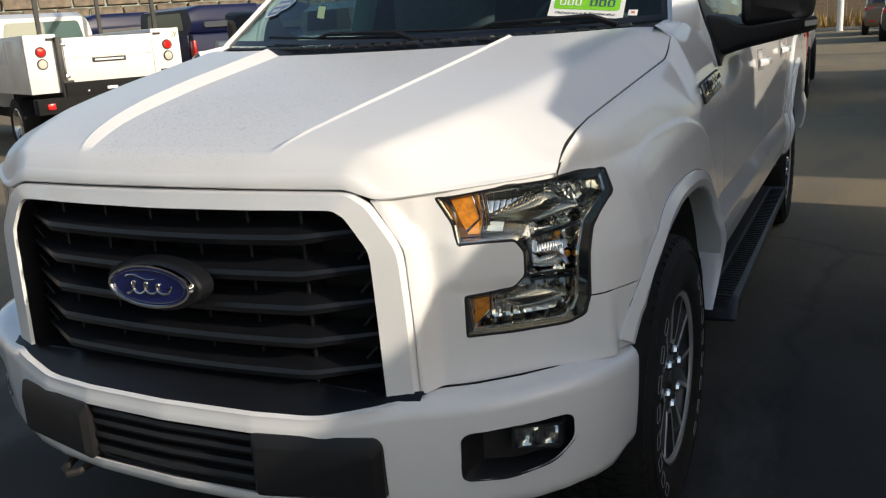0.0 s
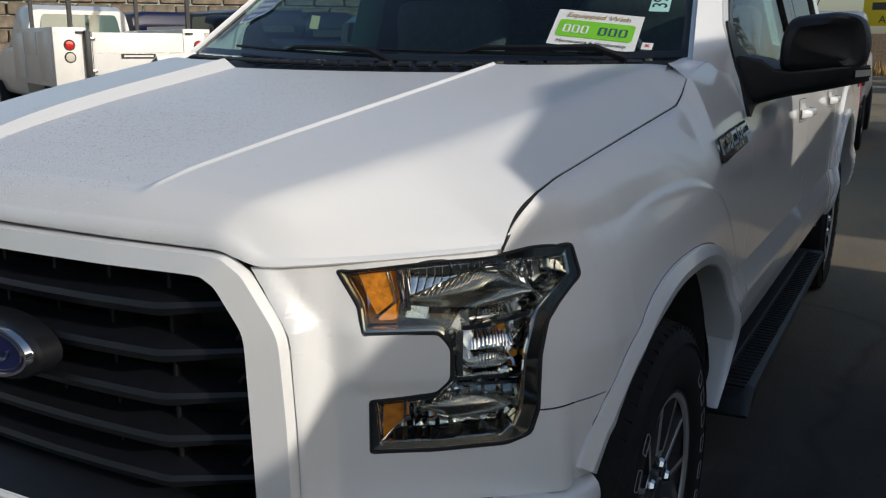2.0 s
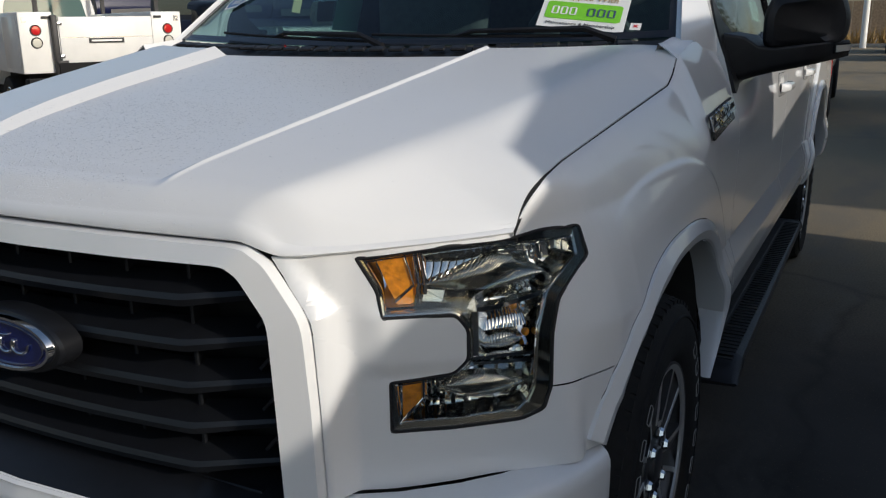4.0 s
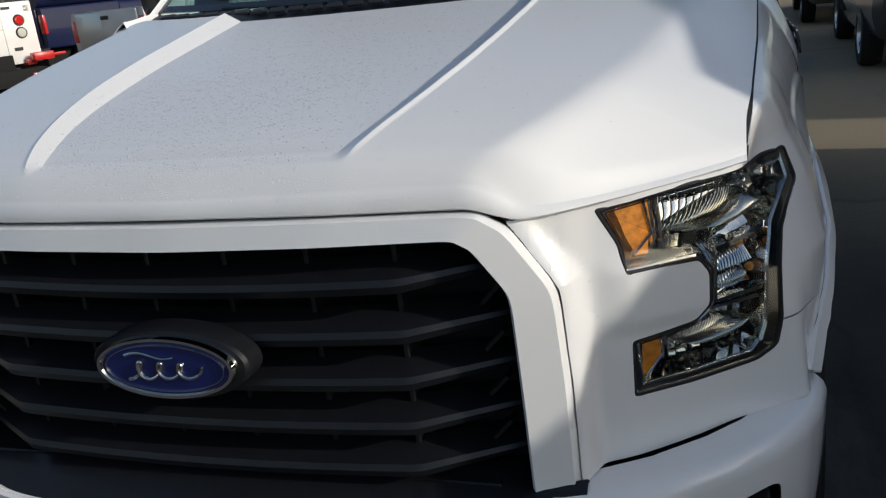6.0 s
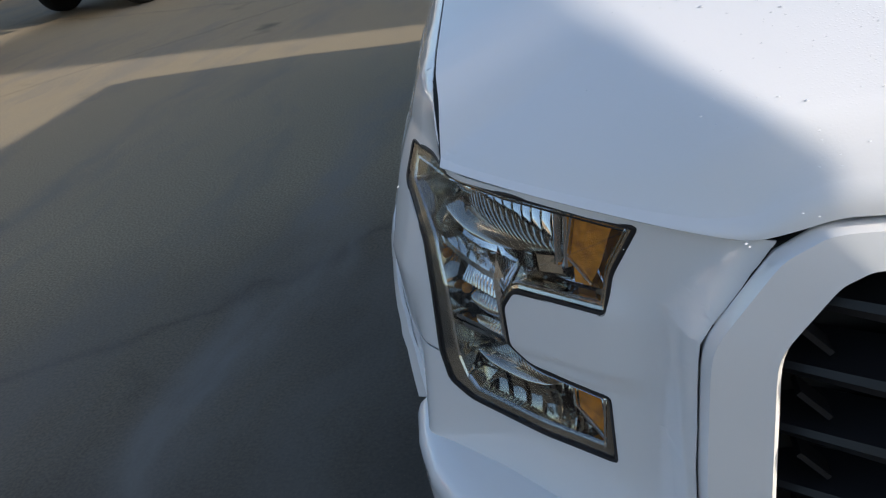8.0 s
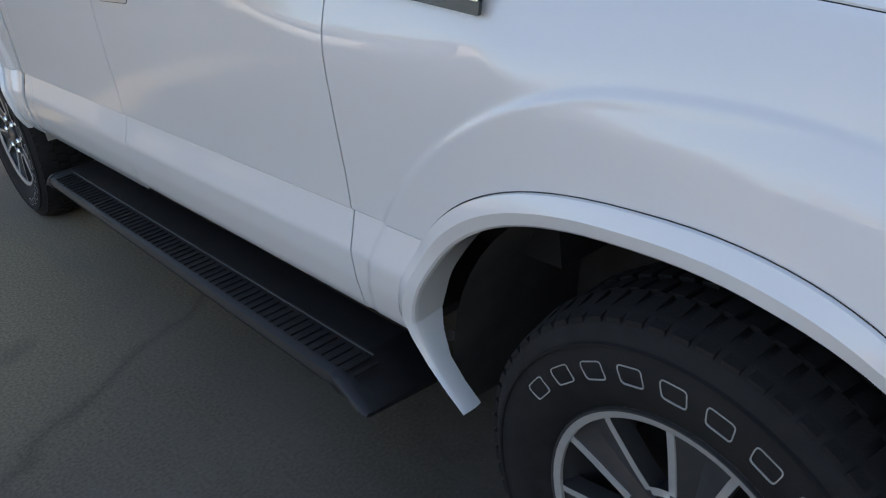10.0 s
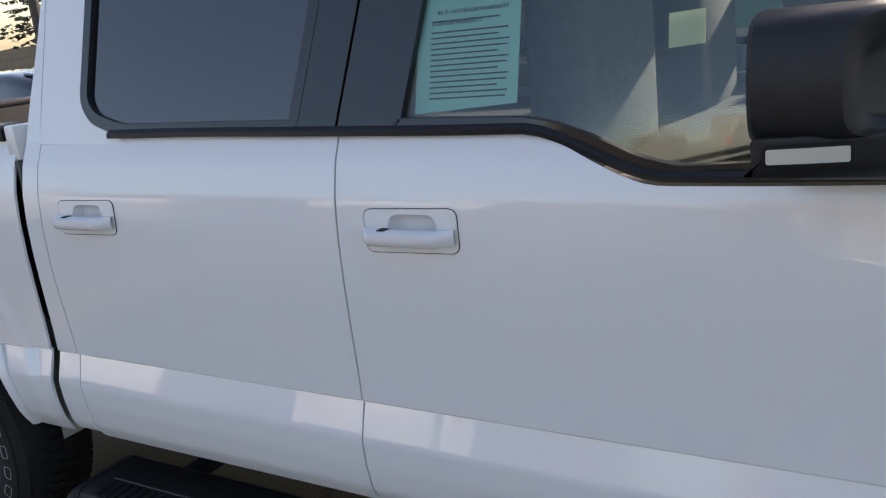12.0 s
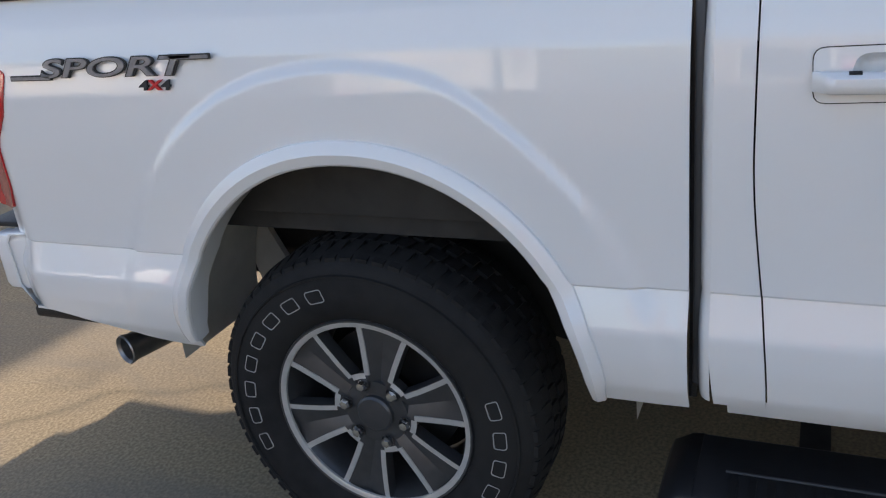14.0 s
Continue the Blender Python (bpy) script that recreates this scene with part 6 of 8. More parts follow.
# ---- bed ----
def build_bed(s):
    ys = sorted(set([round(v, 4) for v in np.linspace(BED_Y0, BED_Y1, 90)] + [round(4.582 - 0.472 * math.cos(math.pi * k / 50), 4) for k in range(51)]))
    rows = []
    for y in ys:
        low = 0.532 if y < 4.5 else 0.532 + 0.075 * smooth(5.06, 5.6, y)
        lo = arch_low(y, False, low)
        top = 1.358
        col = []
        for z in rise_list(lo, top, 22, 70):
            p = skin(s, y, z)
            p.x -= s * 0.05 * smooth(5.50, 5.62, y)
            col.append(p)
        rows.append(col)
    part("bed_side", sheet_bm(rows, 0.007), PAINT, truck, sharp=28)
    wheel_flare(s, False)
    # inside of the wheel well: grey inner panel above, dark liner
    rows = [[Vector((x * s, WHEEL_R - 0.04 + 0.56 * math.cos(a), 0.50 + 0.56 * math.sin(a))) for x in (0.955, 0.80, 0.62)] for a in np.linspace(-0.05, math.pi + 0.05, 30)]
    part("wheel_arch_liner", sheet_bm(rows), PRIMER, truck)
    part("wheel_well_side", plate_bm([(4.00, 0.86), (4.9, 0.90), (4.9, 1.1), (4.0, 1.1)], lambda a, b: Vector((0.66 * s, a, b)), (0.006 * s, 0, 0)), PRIMER, truck)
    for y0, y1, z0, z1, x0, x1 in ((4.10, 5.05, 0.56, 0.70, 0.42, 0.50), (3.0, 5.55, 0.60, 0.72, 0.44, 0.54)):
        part("frame_rail", box_bm(min(x0 * s, x1 * s), max(x0 * s, x1 * s), y0, y1, z0, z1, 0.01), STEEL, truck)
    part("wheel_well_shield", plate_bm([(4.12, 0.40), (4.86, 0.60), (4.98, 0.88), (4.12, 0.92)], lambda a, b: Vector((0.60 * s, a, b)), (0.005 * s, 0, 0)), LINER, truck)
    spring = [(0.56 * s, 4.628 + 0.66 * u, 0.50 + 0.10 * u * u) for u in np.linspace(-1, 1, 16)]
    part("leaf_spring", tube_bm(spring, 0.032, 6), STEEL, truck)
    part("spring_hanger", plate_bm([(5.02, 0.54), (5.12, 0.74), (5.20, 0.74), (5.14, 0.52)], lambda a, b: Vector((0.60 * s, a, b)), (-0.02 * s, 0, 0)), PRIMER, truck)
    part("arch_bolt", turn_bm([(0.0, 0.004), (0.006, 0.003), (0.008, 0.0)], 12), GAPM, truck).matrix_world = Matrix.Translation((1.034 * s, 5.043, 0.66))
    # rail cap
    rows = [[Vector((x * s, y, z)) for x, z in ((0.962, 1.352), (0.968, 1.362), (0.966, 1.384), (0.955, 1.392), (0.90, 1.394), (0.885, 1.385), (0.885, 1.36))] for y in np.linspace(BED_Y0 + 0.035, BED_Y1, 5)]
    bm = sheet_bm(rows, closed=True)
    bmesh.ops.holes_fill(bm, edges=[e for e in bm.edges if len(e.link_faces) == 1])
    cap = part("bed_rail_cap", bm, BLACK, truck)
    for x in (0.945, 0.925):
        part("rail_line", box_bm(min((x - 0.004) * s, x * s), max((x - 0.004) * s, x * s), BED_Y0 + 0.05, BED_Y1 - 0.02, 1.3935, 1.3965), SATIN, cap)
    part("bed_corner_bracket", box_bm(min(0.90 * s, 0.962 * s), max(0.90 * s, 0.962 * s), BED_Y0 - 0.012, BED_Y0 + 0.03, 1.30, 1.392, 0.006), PAINT, truck)
    part("gap_seal", box_bm(min(0.90 * s, 0.968 * s), max(0.90 * s, 0.968 * s), 3.913, BED_Y0 + 0.002, 0.55, 1.30), TRIM, truck)
    # inner wall of the bed
    part("bed_inner_wall", box_bm(min(0.86 * s, 0.89 * s), max(0.86 * s, 0.89 * s), BED_Y0, BED_Y1, 0.85, 1.388, 0.006), LINER, truck)
    # tail lamp
    prof = [(5.44, 1.20), (5.50, 1.225), (5.64, 1.225), (5.64, 0.86), (5.56, 0.86), (5.53, 0.92), (5.525, 1.02), (5.475, 1.10)]
    part("tail_lamp", fine_plate_bm(rounded(prof, 0.012), lambda a, b: Vector(((1.004 - 0.05 * smooth(5.50, 5.64, a) + side_off(4.0, b)) * s, a, b)), (-0.05 * s, 0, 0), 0.03), REDLENS, truck, "red tail lamp")


both_sides(build_bed)


EXHAUST = material("dull_exhaust_steel", (0.30, 0.29, 0.28), 0.38, metal=0.9, vary=0.15, scale=40)


def build_rear():
    part("bed_floor", box_bm(-0.86, 0.86, BED_Y0, BED_Y1, 0.80, 0.86), LINER, truck)
    part("bed_front_wall", box_bm(-0.88, 0.88, BED_Y0, BED_Y0 + 0.03, 0.85, 1.36), LINER, truck)
    part("tailgate", box_bm(-0.80, 0.80, BED_Y1 - 0.01, BED_Y1 + 0.06, 0.80, 1.37, 0.02), PAINT, truck)
    part("tailgate_liner", box_bm(-0.79, 0.79, BED_Y1 - 0.03, BED_Y1 - 0.008, 0.84, 1.36, 0.004), LINER, truck)
    part("tailgate_cap", box_bm(-0.80, 0.80, BED_Y1 - 0.03, BED_Y1 + 0.065, 1.36, 1.392, 0.008), BLACK, truck)
    rows = []
    for x in np.linspace(-0.97, 0.97, 21):
        y = 5.80 - 0.16 * (abs(x) / 0.97) ** 4
        rows.append([Vector((x, y - 0.16, 0.79)), Vector((x, y - 0.02, 0.785)), Vector((x, y, 0.76)), Vector((x, y - 0.005, 0.64)), Vector((x, y - 0.05, 0.585)), Vector((x, y - 0.2, 0.58))])
    part("rear_bumper", sheet_bm(rows, 0.006), PAINT, truck)
    part("bumper_pad", box_bm(-0.93, 0.93, 5.62, 5.74, 0.786, 0.802, 0.006), BLACK, truck)
    for s in (1, -1):
        part("bumper_wrap", box_bm(min(0.90 * s, 0.962 * s), max(0.90 * s, 0.962 * s), 5.56, 5.70, 0.62, 0.78, 0.02), PAINT, truck)
    # exhaust tip, lower valance, axle and tank
    bm = turn_bm([(0.036, -0.20), (0.038, -0.02), (0.042, 0.0), (0.039, 0.004), (0.033, -0.005), (0.031, -0.16), (0.0, -0.16)], 28)
    tip = part("exhaust_tip", bm, EXHAUST, truck, "dull steel exhaust tip")
    tip.matrix_world = Matrix.Translation((-0.90, 5.40, 0.437)) @ Matrix.Rotation(radians(163), 4, "Z")
    part("exhaust_pipe", tube_bm([(-0.73, 5.345, 0.45), (-0.66, 5.16, 0.47), (-0.55, 4.98, 0.52), (-0.5, 4.6, 0.62)], 0.032, 10), STEEL, truck)
    part("rear_axle", tube_bm([(-0.72, WHEEL_R, AXLE_Z), (-0.12, WHEEL_R, AXLE_Z), (0, WHEEL_R, AXLE_Z), (0.12, WHEEL_R, AXLE_Z), (0.72, WHEEL_R, AXLE_Z)], [0.045, 0.05, 0.15, 0.05, 0.045], 12), STEEL, truck)
    part("front_axle", tube_bm([(-0.72, WHEEL_F, AXLE_Z), (0.72, WHEEL_F, AXLE_Z)], 0.04, 8), STEEL, truck)
    part("floor_pan", box_bm(-0.80, 0.80, 1.5, 3.9, 0.48, 0.56, 0.02), LINER, truck)
    part("spare_tyre", turn_bm([(0.18, -0.11), (0.36, -0.11), (0.39, -0.06), (0.39, 0.06), (0.36, 0.11), (0.18, 0.11), (0.18, -0.11)], 32), RUBBER, truck).matrix_world = Matrix.Translation((0, 5.15, 0.60)) @ Matrix.Rotation(radians(90), 4, "Y")
    part("black_rear_sill", box_bm(-0.96, 0.96, 5.22, 5.62, 0.545, 0.575, 0.006), BLACK, truck)


build_rear()


# ---- wheels ----
def wheel_meshes():
    """Builds one wheel, its outer face towards +x, at the origin."""
    wheel = part("wheel", turn_bm([(0.236, 0.120), (0.245, 0.123), (0.247, 0.117), (0.240, 0.110), (0.228, 0.09), (0.215, 0.04), (0.212, -0.10), (0.235, -0.12)], 72), RIMDARK, None, "grey alloy wheel with machined edges")
    tyre_prof = [(0.245, 0.115), (0.262, 0.128), (0.285, 0.136), (0.32, 0.139), (0.352, 0.134), (0.374, 0.126), (0.390, 0.112), (0.399, 0.098), (0.401, 0.06), (0.4015, 0.0),
                 (0.401, -0.06), (0.399, -0.098), (0.385, -0.12), (0.352, -0.134), (0.32, -0.139), (0.26, -0.13), (0.24, -0.11)]
    part("tyre", turn_bm(tyre_prof, 96), RUBBER, wheel, "black all-terrain tyre with white outline marking")
    # tread blocks
    bm = bmesh.new()
    for k in range(64):
        a = 2 * math.pi * k / 64
        for j, (h0, h1, sh) in enumerate(((0.050, 0.118, 0.0), (0.006, 0.046, 0.5), (-0.046, -0.006, 0.0), (-0.118, -0.050, 0.5))):
            a0, a1 = a + sh * 0.098, a + sh * 0.098 + 0.068
            low, hi = [], []
            for (aa, h) in ((a0, h0), (a1, h0), (a1 + 0.01, h1), (a0 + 0.01, h1)):
                drop = 0.016 if abs(h) > 0.11 else 0.0
                low.append(bm.verts.new((h, (0.398 - drop) * math.cos(aa), (0.398 - drop) * math.sin(aa))))
                hi.append(bm.verts.new((h, (0.409 - drop) * math.cos(aa), (0.409 - drop) * math.sin(aa))))
            bm.faces.new(hi)
            for q in range(4):
                bm.faces.new((low[q], low[(q + 1) % 4], hi[(q + 1) % 4], hi[q]))
    part("tread", bm, RUBBER, wheel, flat=True)
    # raised ring on the sidewall
    part("sidewall_ring", turn_bm([(0.352, 0.132), (0.354, 0.1375), (0.358, 0.1375), (0.36, 0.130)], 96), RUBBER, wheel)
    # white outline blocks along two arcs
    for start, count, step in ((radians(120), 8, radians(13.3)), (radians(-66), 8, radians(13.3))):
        for k in range(count):
            a0 = start + k * step
            o = rounded([(0.300, a0 * 0.315), (0.331, (a0 + radians(0.6)) * 0.315), (0.331, (a0 + radians(8.6)) * 0.315), (0.300, (a0 + radians(8.0)) * 0.315)], 0.008, 3)
            lift = lambda r, w: Vector((0.1395 if r < 0.325 else 0.1385, r * math.cos(w / 0.315), r * math.sin(w / 0.315)))
            part("white_marking", ring_bm(o, inset(o, 0.0019), lift, (-0.004, 0, 0)), LETTER, wheel, "white outlined block", flat=True)
    # rim
    part("rim_lip", turn_bm([(0.2275, 0.112), (0.228, 0.118), (0.2365, 0.1215), (0.2435, 0.1215), (0.2465, 0.116)], 96), MACHINED, wheel)
    part("brake_disc", turn_bm([(0.06, -0.01), (0.175, -0.01), (0.175, 0.01), (0.06, 0.01)], 40), STEEL, wheel)
    part("barrel_back", turn_bm([(0.0, -0.06), (0.21, -0.06)], 40), GAPM, wheel)
    # six spokes with bright edges, windows between them
    for k in range(6):
        c = radians(60 * k + 35)
        def at(r, da, h):
            return Vector((h, r * math.cos(c + da), r * math.sin(c + da)))
        st = ((0.072, 0.44, 0.100), (0.10, 0.355, 0.104), (0.14, 0.305, 0.107), (0.18, 0.285, 0.109), (0.212, 0.278, 0.111), (0.232, 0.280, 0.112))
        rows = []
        for r, w, h in st:
            rows.append([at(r, -w, h - 0.035), at(r, -w, h), at(r, -w * 0.62, h - 0.002), at(r, 0, h - 0.012), at(r, w * 0.62, h - 0.002), at(r, w, h), at(r, w, h - 0.035)])
        part("spoke", sheet_bm(rows), RIMDARK, wheel, sharp=30)
        for q in (-1, 1):
            rows = [[at(r, q * w * 1.0, h + 0.0012), at(r, q * (w - 0.0125 / r), h + 0.0012), at(r, q * (w - 0.0135 / r), h - 0.003)] for r, w, h in st[1:]]
            part("machined_edge", sheet_bm(rows, 0.0), MACHINED, wheel)
        # flat foot of each window
        c = radians(60 * k + 65)
        rows = [[at(r, da, 0.1052) for r in (0.091, 0.105)] for da in np.linspace(-0.185, 0.185, 8)]
        part("window_foot", sheet_bm(rows), MACHINED, wheel)
        rows = [[at(0.066, da, 0.098), at(0.094, da, 0.103), at(0.097, da, 0.07)] for da in np.linspace(-0.26, 0.26, 8)]
        part("hub_web", sheet_bm(rows), RIMDARK, wheel)
        # lug nut
        bm = turn_bm([(0.0135, -0.02), (0.0135, 0.010), (0.010, 0.018), (0.0, 0.020)], 6)
        bm.transform(Matrix.Translation(at(0.076, 0, 0.100)))
        part("lug_nut", bm, CHROME, wheel, flat=True)
        bm = turn_bm([(0.017, 0.0), (0.0165, 0.002), (0.0125, -0.008)], 20)
        bm.transform(Matrix.Translation(at(0.076, 0, 0.1025)))
        part("lug_seat", bm, RIMDARK, wheel)
    part("hub_disc", turn_bm([(0.082, 0.09), (0.080, 0.0985), (0.045, 0.099)], 48), RIMDARK, wheel)
    part("centre_cap", turn_bm([(0.046, 0.095), (0.045, 0.108), (0.040, 0.113), (0.020, 0.115), (0.0, 0.1155)], 36), RIMDARK, wheel)
    return wheel


first_wheel = wheel_meshes()


def set_wheel(ob, x, y, spin):
    turn = Matrix.Rotation(math.pi, 4, "Z") if x < 0 else Matrix.Identity(4)
    ob.parent = truck
    ob.matrix_parent_inverse = Matrix.Identity(4)
    ob.matrix_basis = Matrix.Translation((x, y, AXLE_Z)) @ turn @ Matrix.Rotation(spin, 4, "X")


set_wheel(first_wheel, 0.848, WHEEL_R, radians(5))
for x, y, spin in ((-0.848, WHEEL_R, radians(-18)), (0.866, WHEEL_F, radians(10)), (-0.866, WHEEL_F, radians(-78))):
    set_wheel(copy_thing(first_wheel, Matrix.Identity(4)), x, y, spin)


# ---- badges, papers and stickers ----
def build_badges():
    # bed lettering on both sides
    for s in (1, -1):
        m = Matrix.Translation((1.0035 * s, 5.125, 1.205)) @ (Matrix.Rotation(radians(90), 4, "Z") if s > 0 else Matrix.Rotation(radians(-90), 4, "Z")) @ Matrix.Rotation(radians(90), 4, "X")
        words("sport_lettering", "SPORT", 0.056, m, LETTERING, truck, 0.003, 0.28, 0.0004, 2.40)
        for x0, x1, z0, z1, q in ((-0.288, -0.17, -0.0215, -0.0145, 0.0), (0.17, 0.268, 0.0145, 0.0215, 0.0)):
            for grow, lift, mat in ((0.0, 0.0, LETTERING), (0.0022, -0.0015, INK)):
                bm = box_bm(x0 - grow, x1 + grow, z0 - grow, z1 + grow, -0.003 + lift, 0.003 + lift)
                bm.transform(m)
                part("lettering_bar", bm, mat, truck)
        words("sport_shadow", "SPORT", 0.056, m @ Matrix.Translation((0, 0, -0.0015)), INK, truck, 0.002, 0.28, 0.0024, 2.40)
        m2 = Matrix.Translation((1.0035 * s, 5.01 if s < 0 else 5.24, 1.166)) @ (Matrix.Rotation(radians(90), 4, "Z") if s > 0 else Matrix.Rotation(radians(-90), 4, "Z")) @ Matrix.Rotation(radians(90), 4, "X")
        for dx, text, mat in ((-0.029, "4", INK), (0.0, "X", REDINK), (0.029, "4", INK)):
            words("drive_lettering", text, 0.029, m2 @ Matrix.Translation((dx, 0, 0)), mat, truck, 0.003, 0.2, 0.0008, 1.6)
        # fender badge: chrome outlined blocks over a dark strip
        def on(d):
            return lambda a, b: Vector(((1.0 + side_off(a, b) + d) * s, a, b))
        # chrome outlined blocks over a dark strip, rising a little towards the door
        down = 0.064 if s > 0 else 0.0
        lo, hi = lambda y: 1.180 - down + (y - 1.25) * 0.07, lambda y: 1.238 - down + (y - 1.25) * 0.045
        o = rounded([(1.262, lo(1.262)), (1.592, lo(1.592)), (1.592, lo(1.592) + 0.022), (1.262, lo(1.262) + 0.022)], 0.003)
        plate = part("fender_badge", fine_plate_bm(o, on(0.0015), (0.006 * s, 0, 0), 0.06), TRIM, truck, "dark badge strip with chrome outlined blocks")
        for a, b in ((1.255, 1.340), (1.350, 1.386), (1.396, 1.470), (1.482, 1.522), (1.532, 1.630)):
            q = rounded([(a + 0.008, lo(a) + 0.020), (b + 0.006, lo(b) + 0.020), (b, hi(b)), (a, hi(a))], 0.005)
            part("block_shadow", ring_bm(inset(q, -0.003), inset(q, 0.011), on(0.0015), (0.003 * s, 0, 0)), INK, plate)
            part("chrome_block", ring_bm(q, inset(q, 0.008), on(0.004), (0.005 * s, 0, 0)), CHROME, plate)
        for a in (1.42, 1.46, 1.50):
            q = [(a, lo(a) + 0.006), (a + 0.026, lo(a + 0.026) + 0.006), (a + 0.026, lo(a + 0.026) + 0.016), (a, lo(a) + 0.016)]
            part("chrome_bar", plate_bm(q, on(0.007), (0.003 * s, 0, 0)), SATIN, plate)


build_badges()


def glass_at(x, z, lift=0.004):
    """A place on the windshield's outer face at x and height z."""
    t = (z - 1.342) / 0.526
    for _ in range(6):
        u = x / glass_half(t)
        t = (z - 1.342 - 0.018 * u * u * (1 - t)) / 0.526
    p = glass_point(x / glass_half(t), t)
    return p + Vector((0, -0.57, 0.82)) * lift


def screen_card(name, corners, mat, label, category):
    """A paper on the windshield between four corners (x, z): lower left, lower right, upper right, upper left."""
    bl, br, tr, tl = [Vector(c) for c in corners]

    def lift(a, b):
        p = bl.lerp(br, a).lerp(tl.lerp(tr, a), b)
        return glass_at(p.x, p.y, 0.003)
    ob = tagged(part(name, plate_bm([(0, 0), (1, 0), (1, 1), (0, 1)], lift, (0, 0.001, 0.0005)), mat), label, category)
    return ob, lift


def frame_on(lift, a, b):
    """Axes on a card at its share a, b."""
    o, ex, ey = lift(a, b), lift(a + 0.01, b) - lift(a, b), lift(a, b + 0.01) - lift(a, b)
    ex.normalize()
    n = ex.cross(ey).normalized()
    ey = n.cross(ex)
    return Matrix.Translation(o + n * 0.0007) @ Matrix((ex, ey, n)).transposed().to_4x4()


def build_papers():
    card, lift = screen_card("equipment_card", ((0.482, 1.394), (0.722, 1.370), (0.706, 1.464), (0.464, 1.489)), PAPER_WHITE, "white and lime printed card behind the windshield", "card")
    words("card_heading", "Equipped With", 0.030, frame_on(lift, 0.5, 0.86), GOLD, card, 0.0003)
    words("card_footer", "Maintenance & Membership", 0.0172, frame_on(lift, 0.5, 0.12), INK, card, 0.0003)
    pan = lambda a, b: lift(a, b) + Vector((0, -0.0004, 0.0006))
    part("green_panel", plate_bm(rounded([(0.06, 0.24), (0.94, 0.24), (0.94, 0.72), (0.06, 0.72)], 0.06), pan, (0, 0.0005, 0)), GREEN, card)
    p2 = lambda a, b: lift(a, b) + Vector((0, -0.0008, 0.0012))
    for a in (0.13, 0.235, 0.34):
        o = rounded([(a, 0.36), (a + 0.085, 0.36), (a + 0.085, 0.58), (a, 0.58)], 0.03)
        part("white_block", ring_bm(o, inset(o, 0.022), p2, (0, 0.0005, 0)), PAPER_WHITE, card)
    for a in (0.55, 0.665, 0.78):
        o = rounded([(a, 0.36), (a + 0.09, 0.36), (a + 0.09, 0.58), (a, 0.58)], 0.03)
        part("grey_block", ring_bm(o, inset(o, 0.022), p2, (0, 0.0005, 0)), SATIN, card)
    tag, lift = screen_card("stock_tag", ((0.708, 1.481), (0.760, 1.479), (0.735, 1.60), (0.685, 1.602)), PAPER_GREEN, "pale green paper tag with handwriting", "tag")
    words("tag_number", "397", 0.058, frame_on(lift, 0.5, 0.28) @ Matrix.Rotation(radians(90), 4, "Z"), INK, tag, 0.0003)
    part("ink_mark", plate_bm([(0.2, 0.7), (0.8, 0.7), (0.8, 0.9), (0.2, 0.9)], lambda a, c: lift(a, c) + Vector((0, -0.001, 0.0015)), (0, 0.0003, 0)), INK, tag)
    st, lift2 = screen_card("small_sticker", ((0.734, 1.379), (0.762, 1.377), (0.760, 1.394), (0.732, 1.396)), PAPER_WHITE, "small white sticker with a red cross", "sticker")
    words("red_cross", "x", 0.020, frame_on(lift2, 0.5, 0.6), REDINK, st, 0.0003, bold=0.001)
    # shield-shaped sticker with a white rim and lines of print
    bl, br, tr, tl = Vector((-0.765, 1.452)), Vector((-0.655, 1.468)), Vector((-0.615, 1.560)), Vector((-0.735, 1.565))
    on_glass = lambda up: (lambda a, b: glass_at(*bl.lerp(br, a).lerp(tl.lerp(tr, a), b), up))
    shape = rounded([(0.12, 0.0), (0.62, 0.02), (0.70, 0.16), (0.92, 0.22), (1.0, 0.48), (0.90, 0.62), (0.94, 1.0), (0.05, 1.0), (0.10, 0.5), (0.0, 0.2)], 0.06)
    sh = tagged(part("shield_sticker", fine_plate_bm(shape, on_glass(0.005), (0, 0.001, 0.0005), 0.2), STICKER), "blue shield sticker with white print on the glass", "sticker")
    part("white_rim", ring_bm(shape, inset(shape, 0.05), on_glass(0.0065), (0, 0.0006, 0.0003)), PAPER_WHITE, sh)
    for a0, a1, b in ((0.22, 0.58, 0.16), (0.18, 0.86, 0.36), (0.18, 0.84, 0.56), (0.2, 0.8, 0.76)):
        for k in range(5):
            u0 = a0 + (a1 - a0) * k / 5
            u1 = u0 + (a1 - a0) * 0.14
            part("print_mark", plate_bm([(u0, b), (u1, b), (u1, b + 0.12), (u0, b + 0.12)], on_glass(0.0065), (0, 0.0006, 0.0003)), PAPER_WHITE, sh)
    # guide sheet in the passenger window, and the one seen through the driver's window
    for s, y0, y1, z0, z1 in ((-1, 2.476, 2.690, 1.370, 1.64), (1, 2.36, 2.52, 1.39, 1.60)):
        gx = lambda a, b: Vector(((green_x(b) - 0.016) * s, a, b))
        doc = tagged(part("window_guide_sheet", plate_bm([(y0, z0 + 0.012), (y1, z0), (y1, z1), (y0, z1)], gx, (0.001 * s, 0, 0)), PAPER_GREEN), "pale green printed form hung inside the side window", "paper sheet")
